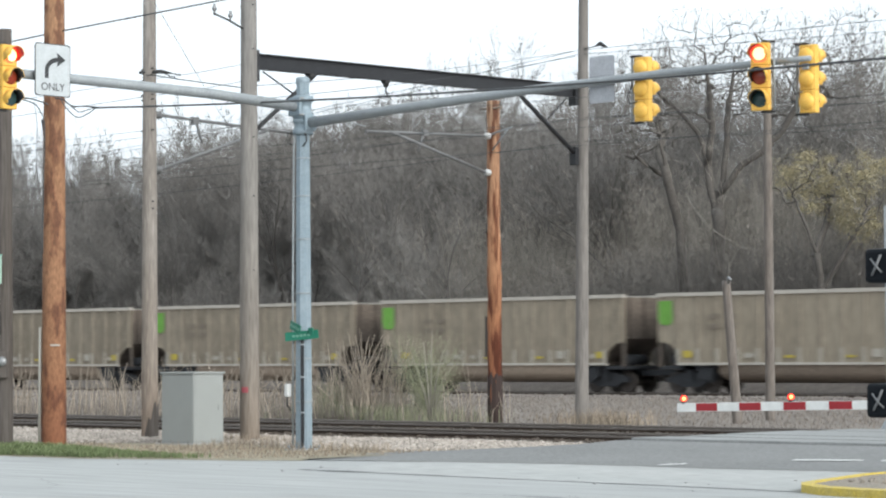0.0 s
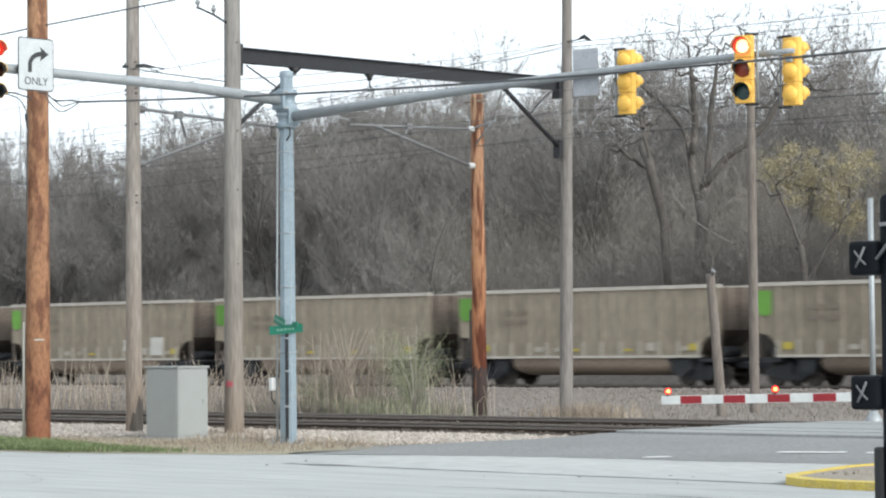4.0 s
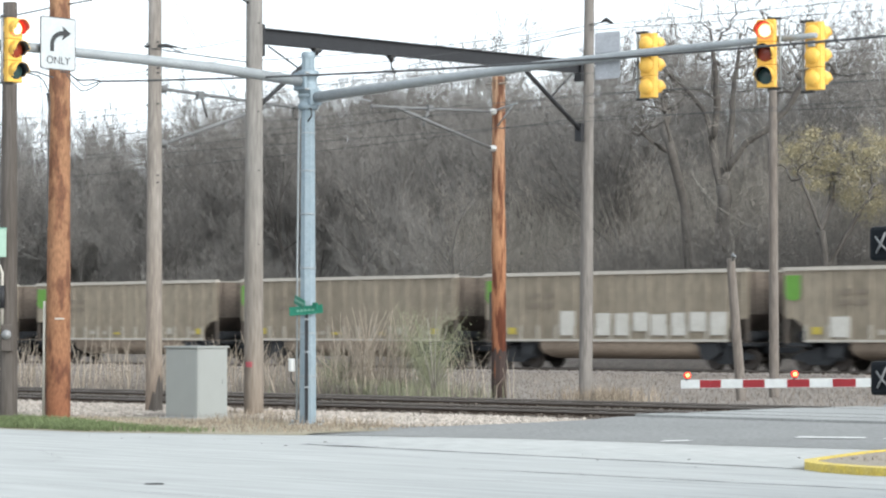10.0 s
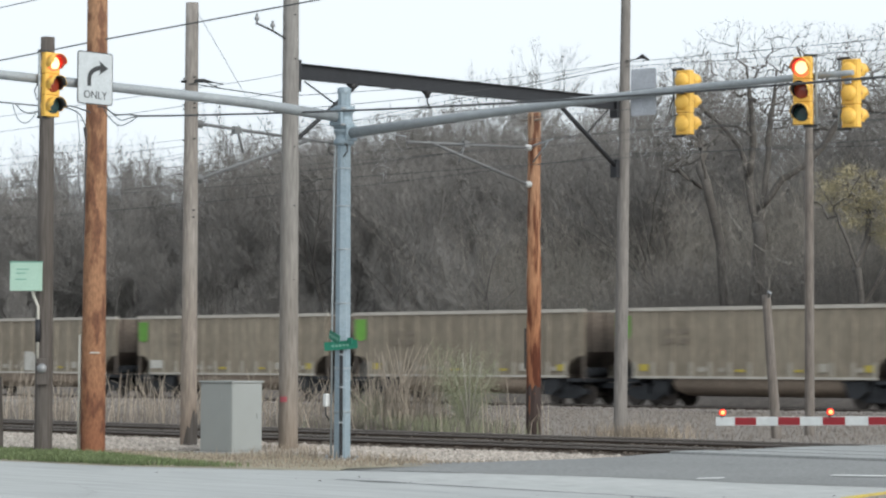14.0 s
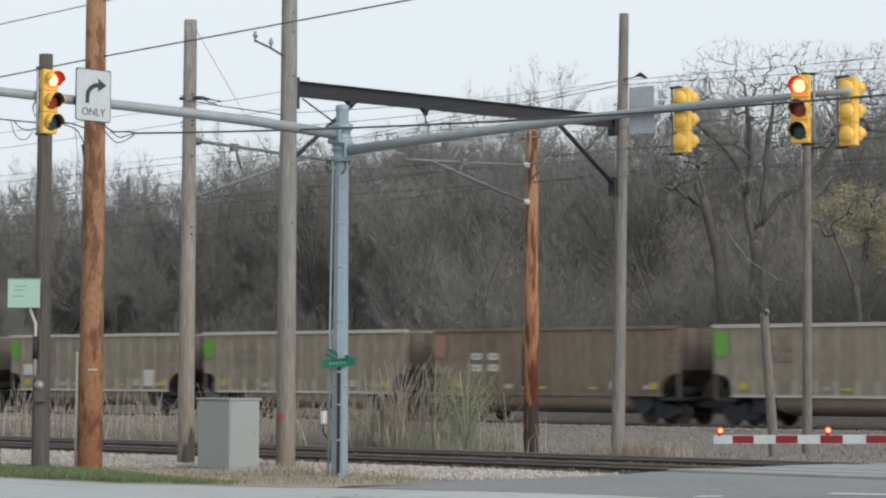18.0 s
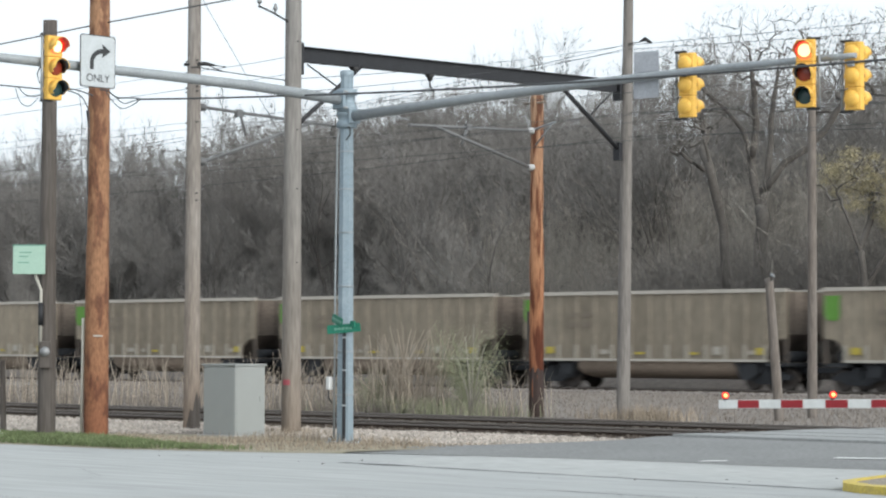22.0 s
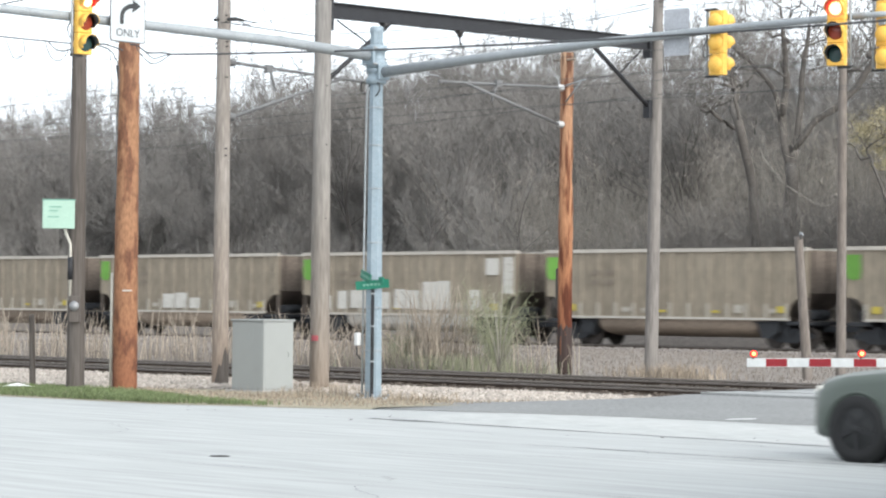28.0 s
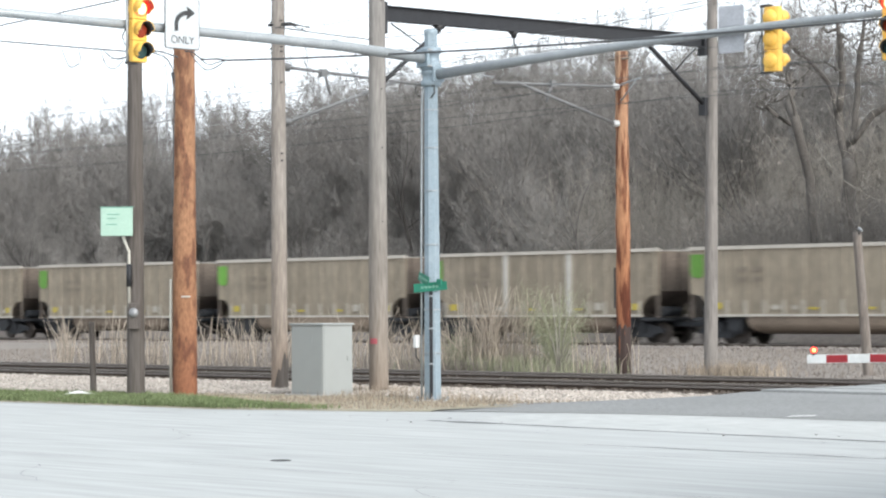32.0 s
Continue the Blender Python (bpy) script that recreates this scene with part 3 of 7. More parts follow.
BANK_FOOT = [(-62, 30.2), (-46, 30.3), (-43, 30.9), (-40.5, 31.8), (-39.2, 33.0), (-37.6, 33.6), (-36.0, 33.3), (-34, 32.7), (-32.6, 32.5), (-31.6, 32.7), (-31.0, 33.2), (-30.3, 34.0), (-29.8, 34.9), (-29.5, 36.2)]


def near_bank():
    x = random.uniform(-60, -29.7)
    foot = float(np.interp(x, [q[0] for q in BANK_FOOT], [q[1] for q in BANK_FOOT])) + 0.35 * noise.noise((x * 0.9, 0, 0))
    y = foot + (36.25 - foot) * random.random() ** 1.1
    if y < foot + 0.25 and random.random() < 0.6:
        y += 0.4
    return x, y, 0.012 + 0.012 * (y - foot) + random.uniform(0, 0.03)


apron = G()
feet = [(-140, 30.0)] + BANK_FOOT
apron.add([p for x, y in feet for p in ((x, y, 0.02), (x, 36.6, 0.062))], [(2 * i, 2 * i + 2, 2 * i + 3, 2 * i + 1) for i in range(len(feet) - 1)])
setting("ballast_apron", apron, M["ballast"], "pale stone ballast spilling down to the verge", "ballast")
stones("ballast_stones", 30000, near_bank, 0.042, M["stone"], "loose pale ballast stones beside the near track")
stones("track_stones", 6000, lambda: (random.uniform(-58, -29.6), random.uniform(36.2, 44.4), 0.09), 0.038, M["bedstone"], "dark stained ballast stones between the rails")
stones("freight_stones", 3500, lambda: (random.uniform(-120, -45), random.uniform(80.3, 83.4), -0.02), 0.07, M["far_ballast"], "grey ballast stones of the freight track")


def blades(name, count, place, height, width, material, label, lean=0.3, category="grass", segments=1):
    """Blades of grass or stalks; each a thin folded leaf."""
    g = G()
    for _ in range(count):
        x, y, z = place()
        h = height * random.uniform(0.45, 1.15)
        w = width * random.uniform(0.6, 1.2)
        a = random.uniform(0, 6.28)
        dx, dy = lean * h * random.uniform(-1, 1), lean * h * random.uniform(-1, 1)
        c, s = math.cos(a) * w, math.sin(a) * w
        g.add([(x - c, y - s, z), (x + c, y + s, z), (x + dx * 0.4 + c * 0.7, y + dy * 0.4 + s * 0.7, z + h * 0.6), (x + dx * 0.4 - c * 0.7, y + dy * 0.4 - s * 0.7, z + h * 0.6), (x + dx, y + dy, z + h)], [(0, 1, 2, 3), (3, 2, 4)])
    return tagged(part(name, g, material, fix=False), label, category, kind="stuff")


def on_verge(x0, x1, d0, d1):
    def place():
        x = random.uniform(x0, x1)
        return x, kerb_y(x) + random.uniform(d0, d1) + 0.25 * noise.noise((x * 0.8, 2, 0)), 0.02
    return place


def grass_place():
    """Thick at the street, thinning out towards the stones and the mast pole."""
    while True:
        x = random.uniform(-62, -32.3)
        reach = 3.4 if x < -39.5 else 3.4 - 0.42 * (x + 39.5)
        d = random.uniform(-0.06, reach)
        if random.random() < (1.0 if x < -36.2 else max(0.05, (-32.3 - x) / 3.9)) * (1 - 0.5 * d / reach) * (0.65 + 0.7 * noise.noise((x * 0.7, d * 0.9, 2))) * 1.3:
            return x, kerb_y(x) + d, 0.02


blades("verge_grass", 62000, grass_place, 0.1, 0.011, M["grass"], "short green grass along the street edge", 0.7)
blades("verge_dead_grass", 5200, on_verge(-40, -30.9, 0.1, 4.4), 0.07, 0.008, M["straw"], "dead straw-coloured grass on the verge", 0.5)
tuft_feet = [(-37.7, 34.4), (-35.2, 31.5), (-34.2, 32.3), (-32.5, 32.2), (-36.4, 33.6)]


def tufts():
    x, y = random.choice(tuft_feet)
    return x + random.gauss(0, 0.45), y + random.gauss(0, 0.35), 0.02


blades("dry_tufts", 1000, tufts, 0.2, 0.007, M["straw"], "tufts of dry straw grass round the posts", 0.5)
blades("field_grass", 42000, lambda: (random.uniform(-95, -33), random.uniform(45.2, 78.5), -0.04), 0.12, 0.012, M["field"], "dull brown dead grass filling the strip", 0.5)
blades("pale_tufts", 700, lambda: (random.gauss(-40.1, 0.7), random.gauss(48.5, 0.5), 0.0), 0.4, 0.01, M["straw"], "pale dead grass at the foot of the posts", 0.4)

blades("track_edge_grass", 1600, lambda: (random.uniform(-38, -29.4), random.gauss(45.3, 0.35), 0.0), 0.1, 0.012, M["straw"], "pale dead grass along the far edge of the tracks", 0.5)


def reed_place():
    k = random.random()
    x = random.uniform(-66, -44) if k < 0.5 else random.gauss(-48.0, 1.3)
    return x, random.uniform(46.4, 49.5), 0.0


blades("reeds", 260, reed_place, 1.5, 0.013, M["reed"], "tall dry broken reed stalks behind the tracks", 0.36, "reeds")
blades("reed_undergrowth", 3500, reed_place, 0.5, 0.01, M["field"], "low tangled straw under the reeds", 0.5, "reeds")


scrap = G().add([(-0.2, 0, 0.0), (0.1, -0.05, 0.03), (0.25, 0.06, 0.01), (0.05, 0.12, 0.05), (-0.18, 0.1, 0.02), (0.02, 0.02, 0.1)], [(0, 1, 5), (1, 2, 5), (2, 3, 5), (3, 4, 5), (4, 0, 5), (0, 4, 3, 2, 1)])
tagged(part("paper_scrap", scrap, M["white"], at=pose(-40.9, 29.3, 0.07, 0, 0, 44) @ Matrix.Diagonal((1.5, 1.3, 0.8, 1))), "crumpled white paper scrap on the verge grass", "litter")


def island():
    """The yellow-kerbed corner of the side road."""
    path = [(x + 0.25, y) for x, y in [(6.0, 25.6), (-10, 25.6), (-16.6, 25.62), (-17.5, 25.66), (-18.15, 25.85), (-18.65, 26.2), (-19.0, 26.7), (-19.2, 27.3), (-19.45, 28.2), (-19.7, 29.1), (-19.75, 30.1), (-19.5, 31.0), (-18.9, 31.9), (-17.8, 32.5)]]
    g, inner = G(), []
    for i, (x, y) in enumerate(path):
        xa, ya = path[max(i - 1, 0)]
        xb, yb = path[min(i + 1, len(path) - 1)]
        d = Vector((xb - xa, yb - ya, 0)).normalized()
        n = Vector((d.y, -d.x, 0))
        inner.append((x + 0.17 * n.x, y + 0.17 * n.y))
    v = []
    for (x, y), (ix, iy) in zip(path, inner):
        v += [(x, y, -0.05), (x, y, 0.1), (ix, iy, 0.11), (ix, iy, -0.05)]
    g.add(v, [(4 * i + k, 4 * i + (k + 1) % 4, 4 * i + 4 + (k + 1) % 4, 4 * i + 4 + k) for i in range(len(path) - 1) for k in range(4)])
    ob = setting("kerb", g, M["kerb"], "yellow-painted concrete kerb round the street corner", "kerb")
    f = G().add([(x, y, 0.085) for x, y in inner] + [(6, 33, 0.085)], [tuple(range(len(inner) + 1))])
    setting("corner_island", f, M["gravel"], "gravel and dead leaves inside the kerb", "ground")


island()
stones("island_litter", 500, lambda: (random.uniform(-18.6, -15), random.uniform(27.2, 31), 0.095), 0.025, M["gravel"], "gravel lying inside the kerb")


# ---- poles, signals, signs ----
def wood_pole(x, y, h, r0, r1, material, label, lean=(0, 0), seed=0.0, category="utility pole", rough=0.035):
    t = thing("wooden_pole", label, category, pose(x, y, 0))
    n, rings = 18, 26 if rough < 0.1 else 70
    g, v = G(), []
    for j in range(rings + 1):
        k = j / rings
        z = -0.3 + (h + 0.3) * k
        r = r0 + (r1 - r0) * k
        for i in range(n):
            w = 2 * math.pi * i / n
            rr = r * (1 + rough * noise.noise((math.cos(w) * 2, math.sin(w) * 2, z * (0.35 + 14 * (rough - 0.035)) + seed)))
            v.append((rr * math.cos(w) + lean[0] * k, rr * math.sin(w) + lean[1] * k, z))
    f = [(j * n + i, j * n + (i + 1) % n, (j + 1) * n + (i + 1) % n, (j + 1) * n + i) for j in range(rings) for i in range(n)]
    g.add(v, f, True)
    g.f.append(tuple(rings * n + i for i in range(n)))
    g.s.append(False)
    part("shaft", g, material, t)
    return t


def band(parent, z, r, material, h=0.05, name="band", at=(0, 0)):
    g = G().lathe([(r, z), (r + 0.012, z), (r + 0.012, z + h), (r, z + h)], 18, Matrix.Translation((at[0], at[1], 0)))
    return part(name, g, material, parent)


p0 = wood_pole(-40.5, 30.46, 8.3, 0.185, 0.14, M["wood_dark"], "short dark weathered pole with a conduit", seed=1)
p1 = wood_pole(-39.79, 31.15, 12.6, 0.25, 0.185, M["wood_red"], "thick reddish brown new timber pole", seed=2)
p2 = wood_pole(-40.5, 34.22, 9.4, 0.18, 0.135, M["wood_tan"], "pale weathered tan-grey pole with a charred foot", seed=3)
p3 = wood_pole(-37.73, 34.51, 11.6, 0.205, 0.15, M["wood_grey"], "stout grey weathered pole carrying the black beam", seed=4)
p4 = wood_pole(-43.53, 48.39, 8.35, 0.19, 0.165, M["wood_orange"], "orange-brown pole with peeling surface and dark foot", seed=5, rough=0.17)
wood_pole(-40.58, 48.34, 11.1, 0.175, 0.12, M["wood_slim"], "slim grey pole at the far end of the beam", lean=(0.14, 0.05), seed=6)
wood_pole(-40.07, 55.67, 8.5, 0.135, 0.11, M["wood_brown"], "thin grey-brown pole beyond the tracks", seed=7)
stub = wood_pole(-38.36, 51.91, 3.6, 0.135, 0.11, M["wood_brown"], "short brown leaning stub pole", lean=(-0.35, 0.0), seed=8)
post = wood_pole(-42.2, 30.67, 1.5, 0.07, 0.055, M["wood_dark"], "thin dark leaning wooden post", lean=(-0.05, -0.02), seed=9, category="post")
silver = thing("signal_mast", "slim aluminium crossing mast beyond the tracks", "mast", pose(-31.75, 48.7, 0))
part("shaft", G().tube([(0, 0, -0.1), (0, 0, 5.1)], 0.065, 12), M["galv2"], silver)
part("base", G().lathe([(0.0, 0.25), (0.09, 0.25), (0.16, 0.1), (0.2, 0.05), (0.2, -0.05)], 14), M["galv2"], silver)

# foot, paint marks and hardware of the poles
tar = G()
ring = [(math.cos(radians(15 * i)), math.sin(radians(15 * i)), 1.22 + 0.2 * noise.noise((3 * math.cos(radians(15 * i)), 3 * math.sin(radians(15 * i)), 7)) + random.uniform(-0.12, 0.12)) for i in range(24)]
tar.add([(0.2 * c, 0.2 * s, -0.1) for c, s, z in ring] + [(0.197 * c, 0.197 * s, z) for c, s, z in ring] + [(0.17 * c, 0.17 * s, z) for c, s, z in ring], [(a + i, a + (i + 1) % 24, a + 24 + (i + 1) % 24, a + 24 + i) for a in (0, 24) for i in range(24)], True)
part("dark_foot", tar, M["wood_base"], p4, "tar-black ragged foot", fix=False)
part("splice", G().box(-0.25, -0.16, -0.1, 0.05, 1.7, 2.75), M["wood_dark"], p4, "", 0.01)
char = G()
top = [0.12, 0.3, 0.5, 0.44, 0.72, 0.86, 0.66, 0.8, 0.6]
char.add([(0.186 * math.cos(radians(-78 + 15 * i)), 0.186 * math.sin(radians(-78 + 15 * i)), z) for z in (0, 1) for i in range(9)], [(i, i + 1, 10 + i, 9 + i) for i in range(8)], True)
char.v = [(x, y, 0.0 if i < 9 else top[i - 9]) for i, (x, y, z) in enumerate(char.v)]
part("dark_foot", char, M["wood_dark"], p2, "charred foot", fix=False)
arc = [radians(268 + 6 * i) for i in range(8)]
part("paint_mark", G().add([((0.212 + d) * math.cos(w), (0.212 + d) * math.sin(w), z) for d in (0, 0.004) for z in (1.02, 1.13) for w in arc], [(i, i + 1, 9 + i, 8 + i) for i in range(7)] + [(16 + i, 17 + i, 25 + i, 24 + i) for i in range(7)]), M["pink"], p3, "pink survey paint")
part("tag", G().box(-0.02, 0.17, -0.262, -0.255, 1.98, 2.01, pose(0, 0, 0, 0, 0, 40)), M["pvc"], p1, "pale metal tag")
part("conduit", G().tube([(-0.21, -0.2, -0.05), (-0.2, -0.19, 2.35)], 0.03, 8), M["pvc"], p1, "pale plastic conduit")
part("ground_cable", G().tube([(-0.255, -0.05, 2.5), (-0.235, -0.05, 5.2), (-0.225, -0.06, 6.1), (-0.2, -0.15, 6.5)], 0.022, 6), M["cable"], p1)
face = pose(0, 0, 0, 0, 0, 45)
turned = [tuple(face @ Vector(q)) for q in ((-0.1, -0.21, 1.8), (-0.1, -0.21, 2.9), (-0.2, -0.22, 3.15), (-0.23, -0.22, 3.35))]
part("conduit", G().tube(turned, 0.03, 8), M["pvc"], p0, "pale bent conduit")
part("conduit_sleeve", G().tube([tuple(face @ Vector((-0.1, -0.21, z))) for z in (2.2, 2.65)], 0.055, 10), M["black"], p0)
meter = part("meter_base", G().box(-0.11, 0.12, -0.3, -0.17, 1.35, 1.88, face), M["wood_dark"], p0, "dark meter box", 0.02)
part("meter_dial", G().lathe([(0.0, 0.06), (0.08, 0.06), (0.1, 0.0)], 16, face @ Matrix.Translation((0.0, -0.3, 1.68)) @ pose(0, 0, 0, 90)), M["steel"], meter)
for z in (4.85, 5.0, 6.5, 7.15, 7.25, 7.8):
    part("bolt", G().tube([(-0.21, -0.05, z), (0.19, -0.05, z + 0.01)], 0.017, 6), M["darkmetal"], p2)
part("clevis", G().tube([(-0.1, -0.2, 7.72), (0.25, 0.1, 7.74), (0.6, 0.35, 7.66)], [0.03, 0.045, 0.02], 6), M["darkmetal"], p2)
for z in (3.5, 5.0, 6.2, 8.0, 8.9, 9.3):
    part("bolt", G().tube([(-0.2, -0.04, z), (0.2, -0.04, z)], 0.014, 6), M["darkmetal"], p3)

# pale green notice board in front of the dark pole
board = thing("notice_board", "pale mint green board with faint print on the dark pole", "sign board", pose(-40.52, 30.03, 3.21, 0, 0, 44))
part("panel", G().box(-0.33, 0.31, -0.04, 0.0, 0.0, 0.57), M["mint"], board, "", 0.012)
for z, a, b in ((0.42, -0.2, 0.05), (0.34, -0.2, -0.02), (0.22, -0.22, 0.0)):
    part("print_line", G().box(a, b, -0.046, -0.041, z, z + 0.022), M["mintink"], board)
part("edge", G().box(-0.34, 0.32, -0.045, 0.005, 0.56, 0.585), M["mintink"], board)

# bracket with two insulators on the stout pole
bracket = thing("insulator_bracket", "iron bracket with two pin insulators on the pole", "bracket", pose(-37.73, 34.51, 8.35))
part("arm", G().tube([(0, -0.12, 0.05), (0, -0.55, 0.2), (0, -0.95, 0.3)], 0.022, 8), M["darkmetal"], bracket)
for x, y, z in ((0, -0.5, 0.2), (0, -0.93, 0.3)):
    part("insulator", G().lathe([(0.0, 0.2), (0.03, 0.19), (0.028, 0.14), (0.05, 0.12), (0.05, 0.07), (0.02, 0.05), (0.015, -0.04)], 10, Matrix.Translation((x, y, z))), M["steel"], bracket)


# ---- the mast-arm pole with its signals ----
MX, MY = -33.65, 32.13
mast = thing("signal_mast_pole", "blue-grey galvanised pole with two long mast arms", "signal pole", pose(MX, MY, 0))
v, rings = G(), 10
v.tube([(0, 0, 6.89 * i / rings) for i in range(rings + 1)], [0.165 - 0.04 * i / rings for i in range(rings + 1)], 8, turn=radians(22))
v.s = [False] * len(v.s)
part("shaft", v, M["galv"], mast)
part("cap", G().lathe([(0.0, 6.92), (0.1, 6.92), (0.132, 6.9), (0.134, 6.84), (0.128, 6.8)], 12), M["galv"], mast)
part("base_plate", G().box(-0.25, 0.25, -0.25, 0.25, 0.0, 0.045), M["galv2"], mast, "", 0.01)
for a, b in ((-0.2, -0.2), (0.2, -0.2), (0.2, 0.2), (-0.2, 0.2)):
    part("anchor_bolt", G().tube([(a, b, 0.03), (a, b, 0.11)], 0.03, 6), M["steel"], mast)
part("footing", G().lathe([(0.0, 0.026), (0.34, 0.026), (0.36, -0.1)], 20), M["pad"], mast, "round concrete footing")
part("cover_strip", G().box(-0.03, 0.03, -0.178, -0.14, 0.02, 2.1, pose(0, 0, 0, 0, 0, 38)), M["black"], mast, "dark cable strip")
for z in (0.7, 1.35, 1.95):
    part("strip_clip", G().box(-0.035, 0.035, -0.184, -0.14, z, z + 0.03, pose(0, 0, 0, 0, 0, 38)), M["galv2"], mast)
part("riser", G().tube([(-0.13, -0.16, 0.1), (-0.125, -0.15, 3.0), (-0.11, -0.13, 5.6), (-0.07, -0.12, 5.9)], 0.02, 6), M["galv2"], mast)
for z in (0.9, 1.7, 2.9, 3.9, 4.7, 5.4):
    part("strap", G().lathe([(0.172 - z * 0.006, z), (0.178 - z * 0.006, z), (0.178 - z * 0.006, z + 0.02), (0.172 - z * 0.006, z + 0.02)], 10), M["galv2"], mast)
push = part("switch_box", G().box(-0.27, -0.17, -0.25, -0.14, 1.0, 1.24), M["porcelain"], mast, "small pale grey switch box", 0.02)
part("switch_box_conduit", G().tube([(-0.235, -0.2, 1.02), (-0.235, -0.2, 0.85), (-0.18, -0.16, 0.75)], 0.016, 6), M["darkmetal"], push)
for z, s in ((5.86, 1), (5.9, -1)):
    part("cable_hook", G().tube([(0.12 * s, -0.1, z), (0.24 * s, -0.15, z - 0.02), (0.26 * s, -0.16, z - 0.16), (0.14 * s, -0.14, z - 0.24)], 0.015, 6), M["darkmetal"], mast)


part("arm_collar", G().lathe([(0.15, 6.14), (0.2, 6.16), (0.2, 6.26), (0.16, 6.28), (0.16, 6.44), (0.2, 6.46), (0.2, 6.56), (0.145, 6.58)], 10), M["galv"], mast, "bolted collar of the arms")
for z in (6.21, 6.51):
    for s in (-1, 1):
        part("collar_bolt", G().tube([(0.14 * s, -0.22, z), (0.14 * s, 0.0, z)], 0.024, 6), M["steel"], mast)
part("arm_collar", G().lathe([(0.15, 5.84), (0.195, 5.86), (0.195, 5.95), (0.16, 5.97), (0.16, 6.06), (0.195, 6.08), (0.195, 6.13), (0.15, 6.14)], 10), M["galv"], mast, "bolted collar of the arms")


def arm(pts, r0, r1, flange):
    k = [Vector(p) for p in pts]
    rr = [r0 + (r1 - r0) * i / (len(k) - 1) for i in range(len(k))]
    a = part("mast_arm", G().tube(k, rr, 14), M["galv2"], mast, "long tapered galvanised arm")
    part("flange", G().box(*flange), M["galv"], a, "", 0.01)
    return a


arm([(0, -0.14, 6.36), (0, -2.2, 6.45), (0, -4.2, 6.47), (0, -6.2, 6.48), (0, -8.2, 6.49), (0, -10.5, 6.5)], 0.1, 0.07, (-0.15, 0.15, -0.23, -0.17, 6.2, 6.53))
arm([(0.12, 0, 6.06), (2.8, 0, 6.17), (5.5, 0, 6.25), (8.5, 0, 6.31), (10.9, 0, 6.31), (11.35, 0, 6.31)], 0.1, 0.042, (0.17, 0.22, -0.14, 0.14, 5.92, 6.2))


def visor(m, k=1.0):
    """An open hood round a lens that looks along -y."""
    g, n = G(), 14
    v = []
    for i in range(n + 1):
        w = radians(-35 + 250 * i / n)
        c, s = math.cos(w), math.sin(w)
        d = 0.19 if s > 0 else 0.1
        v += [(0.142 * c * k, 0, 0.142 * s * k), (0.138 * c * k, -d, 0.138 * s * k), (0.148 * c * k, -d, 0.148 * s * k), (0.15 * c * k, 0, 0.15 * s * k)]
    f = [(4 * i + k, 4 * i + (k + 1) % 4, 4 * i + 4 + (k + 1) % 4, 4 * i + 4 + k) for i in range(n) for k in range(4)]
    return g.add(v, f, True, m)


